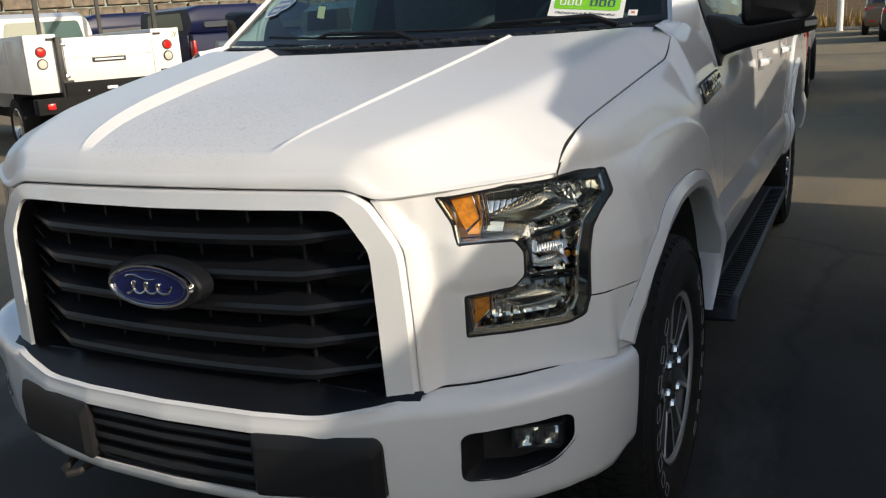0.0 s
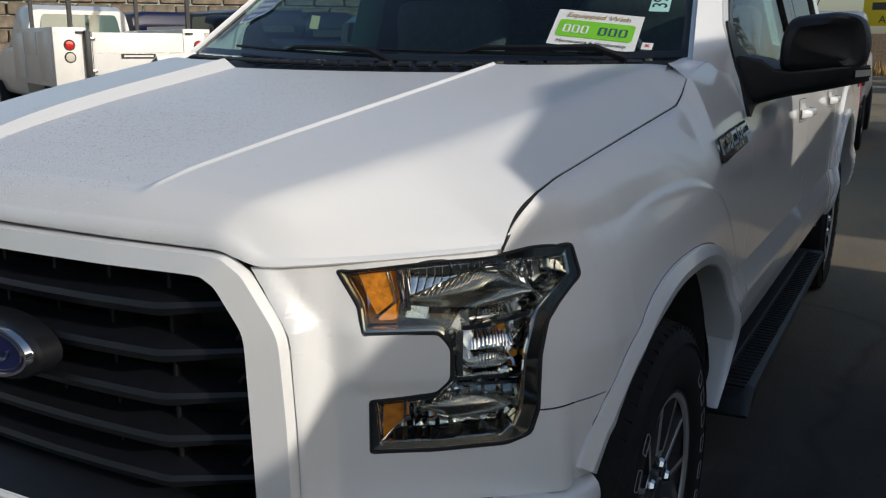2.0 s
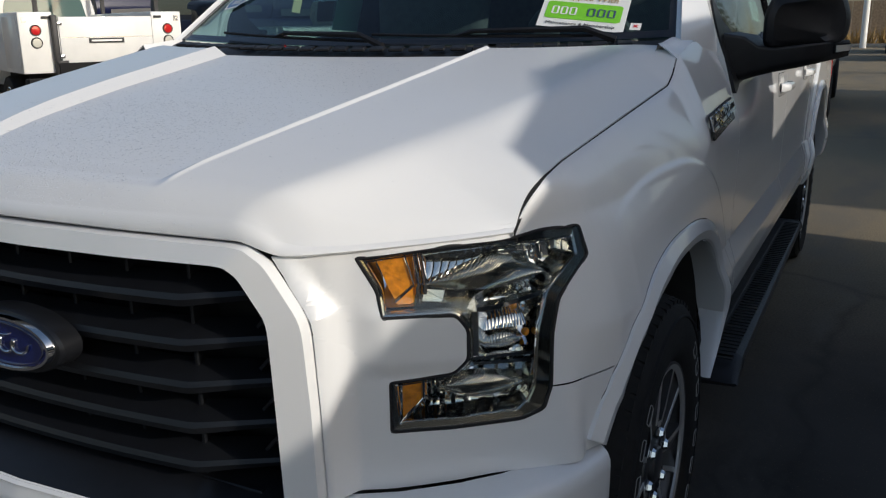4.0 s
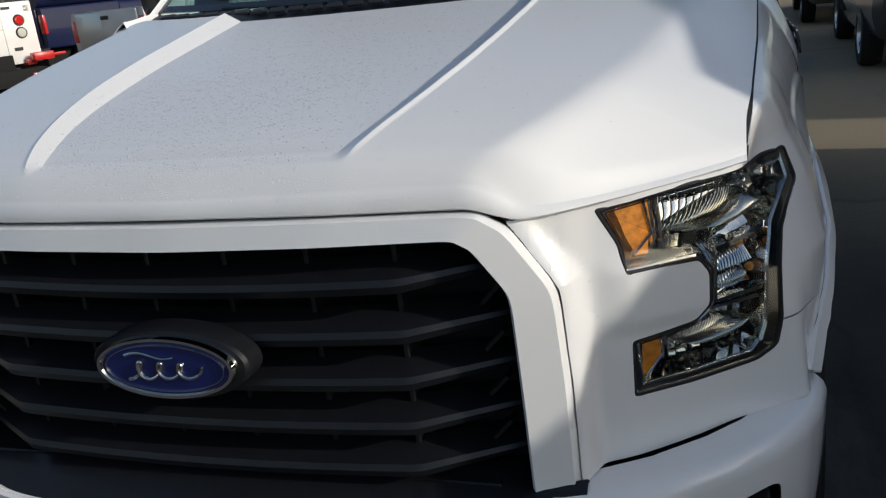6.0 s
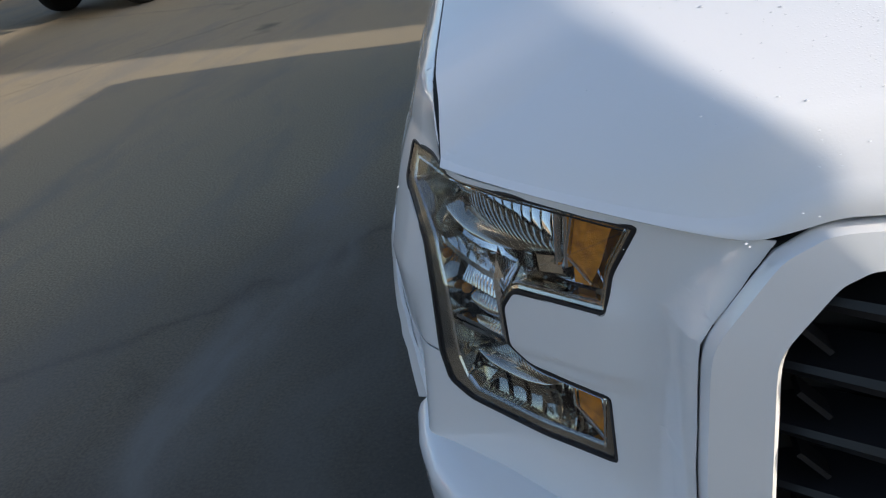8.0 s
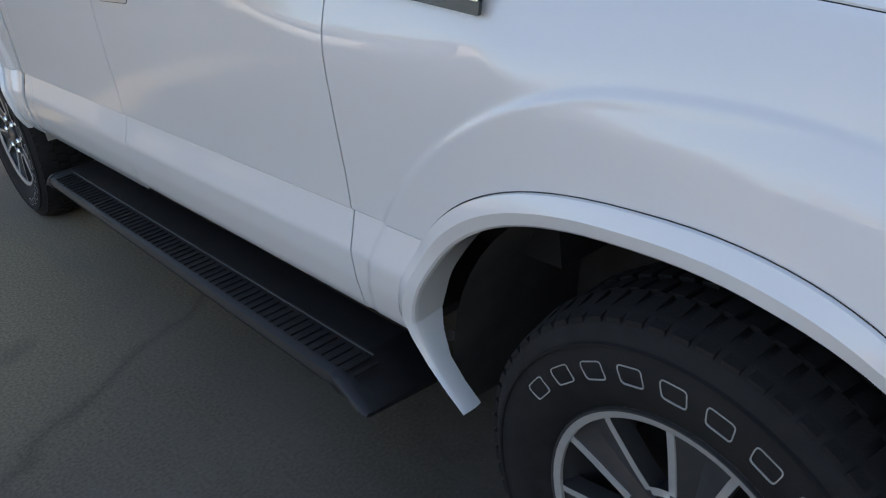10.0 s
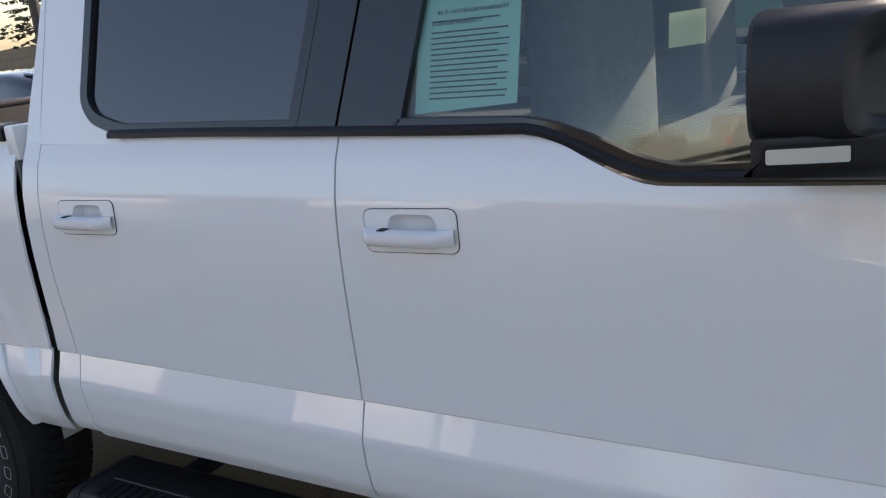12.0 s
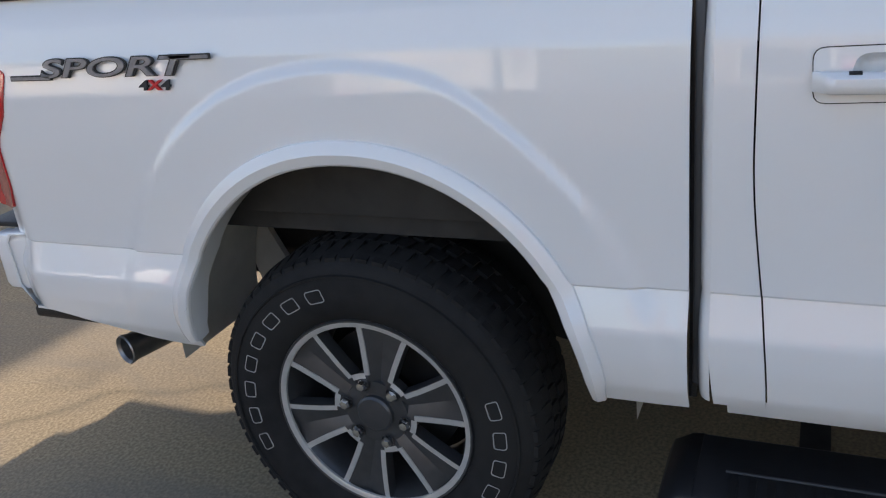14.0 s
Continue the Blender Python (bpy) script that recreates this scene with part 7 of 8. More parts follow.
        if s < 0:
            for text, y, z, size in (("AS IS - NO DEALER WARRANTY", 2.574, 1.549, 0.0105), ("X DEALER WARRANTY", 2.606, 1.530, 0.0105)):
                c = gx(y, z)
                up = (gx(y, z + 0.05) - c).normalized()
                rt = Vector((0, -1, 0))
                nn = rt.cross(up)
                words("printed_line", text, size, Matrix(((rt.x, up.x, nn.x, c.x - 0.002), (rt.y, up.y, nn.y, c.y), (rt.z, up.z, nn.z, c.z), (0, 0, 0, 1))), INK, doc, 0.0002, bold=0.0002)
        for k in range(22):
            if s < 0 and k in (15, 16, 17, 18, 13):
                continue
            z = z0 + 0.025 + 0.0098 * k
            if z < z1 - 0.01:
                w = 0.16 + 0.02 * math.sin(k * 2.1)
                part("print_line", plate_bm([(y1 - 0.03, z), (y1 - 0.03 - min(w, y1 - y0 - 0.05), z), (y1 - 0.03 - min(w, y1 - y0 - 0.05), z + 0.0028), (y1 - 0.03, z + 0.0028)],
                     lambda a, b: gx(a, b) + Vector((0.0015 * s, 0, 0)), (0.0003 * s, 0, 0)), INK, doc)
    tagged(part("note", plate_bm([(2.150, 1.458), (2.208, 1.454), (2.210, 1.508), (2.152, 1.511)], lambda a, b: Vector((-(green_x(b) - 0.016), a, b)), (-0.001, 0, 0)), PAPER_YELLOW), "small yellow note inside the window", "note")


build_papers()


# ---- dew on the hood ----
def build_dew():
    rnd = random.Random(4)
    bm = bmesh.new()
    for k in range(15000):
        x = rnd.gauss(-0.05, 0.24)
        y = rnd.uniform(0.10, 1.05)
        if abs(x) > crease_x(y) - 0.05 and rnd.random() < 0.75:
            continue
        if y > 0.6 and rnd.random() < 0.5:
            continue
        r = rnd.choice((0.0008, 0.0010, 0.0013, 0.0016, 0.0020, 0.0026))
        if r > 0.0019 and rnd.random() < 0.6:
            r *= 0.5
        z = hood_surface(x, max(y, hood_front(x) + 0.004), hood_front(x))
        ring = [bm.verts.new((x + r * math.cos(a) * rnd.uniform(0.8, 1.3), y + r * math.sin(a) * rnd.uniform(0.8, 1.3), z + 0.0002)) for a in (0, 1.05, 2.1, 3.14, 4.19, 5.24)]
        mid = [bm.verts.new((v.co.x * 0.45 + x * 0.55, v.co.y * 0.45 + y * 0.55, z + r * 0.45)) for v in ring]
        for q in range(6):
            bm.faces.new((ring[q], ring[(q + 1) % 6], mid[(q + 1) % 6], mid[q]))
        bm.faces.new(mid)
    tagged(part("dew_drops", bm, DEW, sharp=80), "beads of dew lying on the white hood", "water drops", kind="stuff")


DEW = material("water_bead", (0.79, 0.80, 0.81), 0.05, coat=1.0, spec=0.7)
build_dew()


# ---- other vehicles ----
def simple_wheel(parent, x, y, r=0.36, w=0.24, out=1):
    prof = [(r * 0.62, w * 0.42), (r * 0.80, w * 0.5), (r * 0.95, w * 0.46), (r, w * 0.3), (r, -w * 0.3), (r * 0.95, -w * 0.46), (r * 0.62, -w * 0.45)]
    turn = Matrix.Identity(4) if out > 0 else Matrix.Rotation(math.pi, 4, "Z")
    m = Matrix.Translation((x, y, r)) @ turn
    bm = turn_bm(prof, 40)
    bm.transform(m)
    wheel = part("wheel", bm, RUBBER, parent)
    bm = turn_bm([(r * 0.63, w * 0.44), (r * 0.60, w * 0.46), (r * 0.55, w * 0.35), (r * 0.5, 0.0)], 40)
    bm.transform(m)
    part("rim", bm, SATIN, wheel)
    for k in range(5):
        a = 2 * math.pi * k / 5
        rows = [[Vector((h, q * math.cos(a + d), q * math.sin(a + d))) for d in (-wd, 0, wd)] for q, wd, h in ((r * 0.08, 0.6, w * 0.36), (r * 0.3, 0.28, w * 0.36), (r * 0.6, 0.17, w * 0.40))]
        bm = sheet_bm(rows)
        bm.transform(m)
        part("spoke", bm, SATIN, wheel)
    bm = turn_bm([(0.0, w * 0.05), (r * 0.58, w * 0.05)], 24)
    bm.transform(m)
    part("brake", bm, GAPM, wheel)
    return wheel


def box_section(y, hw, z0, z1, r, tuck=0.0):
    pts = rounded([(-hw + tuck, z0), (hw - tuck, z0), (hw, z0 + (z1 - z0) * 0.4), (hw - tuck * 0.6, z1), (-hw + tuck * 0.6, z1), (-hw, z0 + (z1 - z0) * 0.4)], r, 4)
    return [Vector((a, y, b)) for a, b in pts]


def plain_pickup(name, label, paint, place, turn, cap=False, silver_tail=False):
    """A pickup whose nose points to +y: the tail, which shows, lies at y = 0."""
    car = thing(name, label, "pickup truck", place, turn)
    part("bed", loft([box_section(y, 0.98, 0.62 if y > 0.1 else 0.66, 1.38, 0.05, 0.03) for y in (0.0, 0.04, 1.7)]), paint, car)
    part("cab", loft([box_section(y, hw, z0, z1, 0.10, 0.06) for y, hw, z0, z1 in ((1.74, 0.97, 0.55, 1.38), (3.6, 0.98, 0.55, 1.36), (4.05, 0.98, 0.55, 1.25), (5.2, 0.96, 0.5, 1.12), (5.5, 0.88, 0.5, 0.95))]), paint, car)
    part("roof", loft([box_section(y, hw, 1.34, z1, 0.09, 0.14) for y, hw, z1 in ((1.78, 0.90, 1.80), (2.0, 0.90, 1.93), (3.0, 0.90, 1.95), (3.5, 0.88, 1.78), (4.0, 0.86, 1.38))]), paint, car)
    part("back_window", plate_bm(rounded([(-0.66, 1.45), (0.66, 1.45), (0.60, 1.80), (-0.60, 1.80)], 0.05), lambda a, b: Vector((a, 1.755 + (b - 1.4) * 0.06, b)), (0, 0.02, 0)), DARKGLASS, car)
    for s in (1, -1):
        part("side_window", plate_bm(rounded([(1.95, 1.42), (3.65, 1.42), (3.15, 1.82), (2.0, 1.84)], 0.05), lambda a, b: Vector(((0.925 - (b - 1.36) * 0.22) * s, a, b)), (-0.03 * s, 0, 0)), DARKGLASS, car)
        part("tail_lamp", box_bm(min(0.84 * s, 0.985 * s), max(0.84 * s, 0.985 * s), -0.012, 0.05, 0.92, 1.26, 0.015), REDLENS, car)
        simple_wheel(car, 0.86 * s, 0.95, 0.39, 0.26, s)
        simple_wheel(car, 0.86 * s, 4.55, 0.39, 0.26, s)
    part("tailgate", box_bm(-0.82, 0.82, -0.03, 0.02, 0.72, 1.36, 0.015), paint, car)
    part("tailgate_handle", box_bm(-0.10, 0.10, -0.045, -0.02, 1.24, 1.30, 0.01), BLACK, car)
    part("rear_bumper", loft([[Vector((x, y, z)) for y, z in ((-0.22, 0.66), (-0.24, 0.60), (-0.22, 0.50), (0.0, 0.50), (0.0, 0.68))] for x in (-0.98, -0.9, 0.9, 0.98)]), CHROME if silver_tail else BLACK, car)
    part("underbody", box_bm(-0.7, 0.7, 0.1, 5.2, 0.35, 0.62), GAPM, car)
    if cap:
        part("bed_cap", loft([box_section(y, hw, 1.38, z1, 0.10, 0.12) for y, hw, z1 in ((0.02, 0.94, 1.86), (0.3, 0.95, 1.93), (1.72, 0.94, 1.95))]), paint, car)
        for s in (1, -1):
            part("cap_window", plate_bm(rounded([(0.30, 1.50), (1.45, 1.50), (1.40, 1.78), (0.36, 1.78)], 0.05), lambda a, b: Vector(((0.965 - (b - 1.40) * 0.16) * s, a, b)), (-0.03 * s, 0, 0)), DARKGLASS, car)
        part("cap_back_window", plate_bm(rounded([(-0.66, 1.46), (0.66, 1.46), (0.60, 1.80), (-0.60, 1.80)], 0.05), lambda a, b: Vector((a, 0.008 + (b - 1.4) * 0.02, b)), (0, 0.02, 0)), DARKGLASS, car)
    return car


def plain_suv(name, label, paint, place, turn):
    """A low five-door wagon, its tail at y = 0."""
    car = thing(name, label, "car", place, turn)
    part("body", loft([box_section(y, hw, z0, z1, 0.09, 0.07) for y, hw, z0, z1 in ((0.0, 0.80, 0.42, 0.90), (0.10, 0.88, 0.32, 0.98), (0.8, 0.92, 0.26, 1.0), (3.0, 0.92, 0.26, 0.97), (3.9, 0.90, 0.28, 0.90), (4.35, 0.78, 0.34, 0.72))]), paint, car)
    part("cabin", loft([box_section(y, hw, 0.92, z1, 0.10, 0.15) for y, hw, z1 in ((0.12, 0.82, 1.10), (0.45, 0.83, 1.38), (0.9, 0.83, 1.47), (1.7, 0.83, 1.50), (2.3, 0.82, 1.43), (3.1, 0.80, 1.0))]), paint, car)
    for s in (1, -1):
        part("rear_side_window", plate_bm(rounded([(0.75, 1.05), (1.65, 1.03), (1.65, 1.36), (1.0, 1.33)], 0.05), lambda a, b: Vector(((0.845 - (b - 1.0) * 0.30) * s, a, b)), (-0.03 * s, 0, 0)), DARKGLASS, car)
        part("front_side_window", plate_bm(rounded([(1.72, 1.03), (2.85, 1.0), (2.25, 1.33), (1.72, 1.36)], 0.05), lambda a, b: Vector(((0.845 - (b - 1.0) * 0.30) * s, a, b)), (-0.03 * s, 0, 0)), DARKGLASS, car)
        part("tail_lamp", box_bm(min(0.55 * s, 0.84 * s), max(0.55 * s, 0.84 * s), 0.02, 0.16, 0.82, 0.95, 0.03), REDLENS, car)
        part("reflector", box_bm(min(0.50 * s, 0.70 * s), max(0.50 * s, 0.70 * s), -0.008, 0.05, 0.46, 0.50, 0.006), REDLENS, car)
        simple_wheel(car, 0.80 * s, 0.80, 0.33, 0.22, s)
        simple_wheel(car, 0.80 * s, 3.45, 0.33, 0.22, s)
    part("back_window", plate_bm(rounded([(-0.60, 1.10), (0.60, 1.10), (0.52, 1.34), (-0.52, 1.34)], 0.05), lambda a, b: Vector((a, 0.105 + (b - 1.1) * 1.15, b + 0.005)), (0, 0.02, 0.0)), DARKGLASS, car)
    part("spoiler", loft([box_section(y, 0.66, z, z + 0.03, 0.01, 0.02) for y, z in ((0.30, 1.395), (0.75, 1.435))]), paint, car)
    part("stop_lamp", box_bm(-0.2, 0.2, 0.29, 0.32, 1.40, 1.418), REDLENS, car)
    return car


DARKGLASS = material("dark_car_glass", (0.015, 0.018, 0.02), 0.05, coat=1.0)
NAVY = material("navy_paint", (0.010, 0.014, 0.050), 0.35, coat=0.35, spec=0.3)
SILVER = material("silver_paint", (0.42, 0.43, 0.44), 0.35, metal=0.6, coat=1.0)
CHARCOAL = material("charcoal_paint", (0.03, 0.032, 0.036), 0.3, coat=1.0)
BRONZE = material("bronze_paint", (0.16, 0.13, 0.10), 0.35, metal=0.5, coat=1.0)
OFFWHITE = material("work_truck_white", (0.78, 0.77, 0.74), 0.4, coat=0.5, vary=0.05, scale=4)
RED = material("red_enamel", (0.55, 0.015, 0.012), 0.35, coat=0.5)

plain_pickup("parked_pickup", "navy pickup with a matching bed cap", NAVY, (-13.25, 14.4, 0), -15, cap=True).scale = (1.13, 1.13, 1.13)
plain_pickup("parked_pickup", "navy pickup with a tall bed cap", NAVY, (-16.9, 14.9, 0), -18, cap=True).scale = (1.14, 1.14, 1.14)
plain_pickup("parked_pickup", "silver pickup with chrome rear bumper", SILVER, (-8.05, 10.65, 0), -20, silver_tail=True)
plain_pickup("parked_pickup", "white pickup parked behind the truck", OFFWHITE, (-0.35, 11.6, 0), 2)
plain_suv("parked_wagon", "charcoal five-door wagon with tinted windows", CHARCOAL, (3.1, 8.2, 0), -2)
plain_suv("parked_wagon", "bronze five-door wagon with dark windows", BRONZE, (3.0, 13.6, 0), -2)


plain_suv("parked_wagon", "charcoal wagon parked at the far end of the lane", CHARCOAL, (2.55, 30.4, 0), 0).scale = (1.1, 1.1, 1.1)
plain_suv("parked_wagon", "bronze wagon parked at the far end of the lane", BRONZE, (1.95, 36.7, 0), 0).scale = (1.1, 1.1, 1.1)


def build_service_truck():
    """White service-body truck, its tail at y = 0."""
    car = thing("service_truck", "white service-body work truck with lift gate", "truck", (-7.715, 7.33, 0), 65)
    for s in (1, -1):
        x0, x1 = sorted((0.62 * s, 1.02 * s))
        part("side_box", box_bm(x0, x1, 0.0, 2.6, 0.86, 1.60, 0.012), OFFWHITE, car)
        for y in (0.08, 0.95, 1.75):
            xx = sorted((1.021 * s, 1.029 * s))
            part("box_door", box_bm(xx[0], xx[1], y, y + 0.75, 0.92 if y != 0.95 else 1.25, 1.55, 0.004), OFFWHITE, car)
        lamp = 0.83 * s
        for z, m in ((1.38, REDLENS), (1.23, SIGNAL)):
            bm = turn_bm([(0.0, 0.022), (0.05, 0.018), (0.058, 0.006), (0.062, 0.0)], 24)
            bm.transform(Matrix.Translation((lamp, -0.002, z)) @ Matrix.Rotation(radians(-90), 4, "Z"))
            part("round_lamp", bm, m, car)
            bm = turn_bm([(0.056, 0.012), (0.066, 0.014), (0.07, 0.0)], 24)
            bm.transform(Matrix.Translation((lamp, -0.002, z)) @ Matrix.Rotation(radians(-90), 4, "Z"))
            part("lamp_ring", bm, BLACK, car)
        part("rack_post", box_bm(0.76 * s - 0.025, 0.76 * s + 0.025, 0.15, 0.20, 1.6, 2.5), BLACK, car)
        part("rack_post", box_bm(0.76 * s - 0.025, 0.76 * s + 0.025, 2.4, 2.45, 1.6, 2.5), BLACK, car)
        part("rack_rail", box_bm(0.76 * s - 0.03, 0.76 * s + 0.03, 0.1, 3.9, 2.46, 2.52), BLACK, car)
        part("corner_sticker", box_bm(0.95 * s - 0.03, 0.95 * s + 0.03, -0.006, 0.002, 1.48, 1.55), SATIN, car)
        part("latch", box_bm(0.70 * s - 0.05, 0.70 * s + 0.05, -0.02, 0.004, 1.52, 1.55), BLACK, car)
        simple_wheel(car, 0.84 * s, 1.2, 0.40, 0.28, s)
        simple_wheel(car, 0.80 * s, 4.9, 0.40, 0.26, s)
        part("rear_step_lamp", box_bm(0.84 * s - 0.05, 0.84 * s + 0.05, -0.145, -0.115, 0.66, 0.74, 0.01), REDLENS, car)
    part("lift_gate", box_bm(-0.565, 0.60, -0.05, -0.01, 0.98, 1.54, 0.006), OFFWHITE, car)
    part("gate_fold", box_bm(-0.565, 0.60, -0.056, -0.048, 1.285, 1.291), SATIN, car)
    part("gate_plate", box_bm(-0.22, 0.22, -0.062, -0.05, 1.215, 1.275), INK, car, "dark name plate")
    part("plate_bar", box_bm(-0.19, 0.19, -0.066, -0.06, 1.235, 1.257), PAPER_WHITE, car)
    # upright of the lift beside the gate, its hinge, and fittings on the dark sill
    part("lift_upright", box_bm(-0.655, -0.585, -0.075, 0.0, 0.62, 1.56, 0.008), BLACK, car)
    part("gate_hinge", box_bm(-0.64, -0.50, -0.09, -0.04, 0.955, 1.01, 0.008), BLACK, car)
    for z in (1.06, 1.46):
        part("gate_catch", box_bm(-0.60, -0.53, -0.066, -0.045, z - 0.02, z + 0.02, 0.004), SATIN, car)
    part("sill_lamp", box_bm(-0.10, 0.04, -0.118, -0.098, 0.86, 0.90, 0.006), PAPER_WHITE, car)
    part("bolt_head", turn_bm([(0.0, 0.012), (0.014, 0.010), (0.016, 0.0)], 12), SATIN, car).matrix_local = Matrix.Translation((-0.34, -0.10, 0.86)) @ Matrix.Rotation(radians(-90), 4, "Z")
    part("side_mark", box_bm(0.70, 0.80, -0.010, 0.002, 1.02, 1.06, 0.001, 1), INK, car)
    part("gate_bottom", box_bm(-0.62, 0.62, -0.10, 0.0, 0.78, 0.98, 0.01), GAPM, car)
    part("rear_bumper", box_bm(-1.0, 1.0, -0.12, 0.1, 0.60, 0.80, 0.015), GAPM, car)
    part("bed", box_bm(-0.62, 0.62, 0.0, 2.6, 0.82, 0.95), STEEL, car)
    part("cab", loft([box_section(y, hw, 0.6, z1, 0.08, 0.05) for y, hw, z1 in ((2.75, 0.86, 1.36), (4.2, 0.88, 1.34), (5.6, 0.84, 1.2), (5.8, 0.76, 1.0))]), OFFWHITE, car)
    part("cab_roof", loft([box_section(y, hw, 1.32, z1, 0.09, 0.13) for y, hw, z1 in ((2.78, 0.76, 1.90), (3.1, 0.78, 1.98), (3.8, 0.77, 1.96), (4.6, 0.74, 1.36))]), OFFWHITE, car)
    part("cab_back_window", plate_bm(rounded([(-0.62, 1.46), (0.62, 1.46), (0.54, 1.84), (-0.54, 1.84)], 0.05), lambda a, b: Vector((a, 2.74 + (b - 1.4) * 0.06, b)), (0, 0.02, 0)), SIDEPANE, car)
    part("underbody", box_bm(-0.6, 0.6, 0.1, 5.4, 0.42, 0.82), GAPM, car)
    part("vise_mount", merge([box_bm(0.78, 0.90, -0.10, 0.06, 0.84, 0.90, 0.01), box_bm(0.82, 1.08, -0.22, -0.08, 0.88, 0.98, 0.02), tube_bm([(0.95, -0.15, 0.93), (1.25, -0.15, 0.93)], 0.02)]), RED, car, "red bench vise")


SIDEPANE = material("greenish_cab_glass", (0.10, 0.16, 0.15), 0.05, coat=1.0)
build_service_truck()


def build_shade_van():
    """Unseen van shape, added to throw the shade on the truck's left side."""
    van = thing("shade_van", "unseen charcoal van shape added to shade the truck", "van", (4.15, 0, 0))
    # roof heights follow the outline of the shade; dark paint cuts bounce light
    hw = 1.0
    part("nose", loft([box_section(y, w, 0.45, z, 0.10, 0.06) for y, w, z in ((-1.75, 0.86, 0.95), (-1.55, 0.94, 1.12), (-0.85, hw, 1.22), (-0.6, hw, 1.30))]), CHARCOAL, van)
    part("body", loft([box_section(y, w, 0.45, z, 0.05, 0.02) for y, w, z in ((-0.80, hw, 1.13), (-0.22, hw, 1.725), (-0.12, hw, 1.84), (0.12, hw, 1.975), (2.0, hw, 1.975))]), CHARCOAL, van)
    part("raised_roof", loft([box_section(y, w, 1.9, z, 0.04, 0.01) for y, w, z in ((0.13, hw, 1.985), (0.16, hw, 2.065), (0.57, hw, 2.215), (1.02, hw, 2.245), (2.0, hw, 2.245))]), CHARCOAL, van)
    part("load_box", loft([box_section(y, w, 0.6, z, 0.05, 0.02) for y, w, z in ((2.0, hw, 1.785), (2.2, hw, 1.77), (3.45, hw, 1.895), (4.3, hw, 1.815), (4.65, hw, 1.785))]), CHARCOAL, van)
    part("windshield", plate_bm([(-0.85, 1.30), (0.85, 1.30), (0.75, 1.77), (-0.75, 1.77)], lambda a, b: Vector((a, -0.74 + (b - 1.23) * 1.0, b + 0.02)), (0, 0.02, 0)), DARKGLASS, van)
    for s in (1, -1):
        part("side_window", plate_bm(rounded([(-0.3, 1.28), (0.9, 1.28), (0.9, 1.70), (0.05, 1.70)], 0.05), lambda a, b: Vector((1.004 * s, a, b)), (-0.02 * s, 0, 0)), DARKGLASS, van)
        simple_wheel(van, 0.88 * s, -0.85, 0.37, 0.24, s)
        simple_wheel(van, 0.88 * s, 3.6, 0.37, 0.24, s)


build_shade_van()


# row of cars behind the camera, which the truck's paint and glass mirror
plain_pickup("parked_pickup", "white pickup across the lane", OFFWHITE, (-9.5, -3.2, 0), 90)
plain_suv("parked_wagon", "silver wagon across the lane", SILVER, (-9.8, -0.2, 0), 90)
plain_pickup("parked_pickup", "charcoal pickup across the lane", CHARCOAL, (-9.3, 2.6, 0), 90)


# ---- buildings, fence and trees round the lot ----
STUCCO = material("brown_stucco", (0.26, 0.21, 0.16), 0.9, vary=0.12, scale=3, bump=0.4, bump_scale=40, second=(0.21, 0.17, 0.13), mix_scale=0.7)
ROOFING = material("brown_shingle", (0.10, 0.08, 0.065), 0.9, vary=0.25, scale=6)
FENCE = material("weathered_fence_board", (0.24, 0.18, 0.12), 0.85, vary=0.25, scale=7)
BARK = material("bark", (0.09, 0.075, 0.06), 0.95, vary=0.3, scale=12, bump=0.6, bump_scale=30)
NEEDLES = material("conifer_needles", (0.045, 0.065, 0.035), 0.8, vary=0.35, scale=5)
DRYGRASS = material("dry_grass", (0.30, 0.19, 0.06), 0.85, vary=0.3, scale=9)
CONCRETE = material("pale_concrete", (0.34, 0.32, 0.28), 0.85, vary=0.15, scale=5)
SIGNYELLOW = material("yellow_sign_face", (0.80, 0.62, 0.02), 0.5)


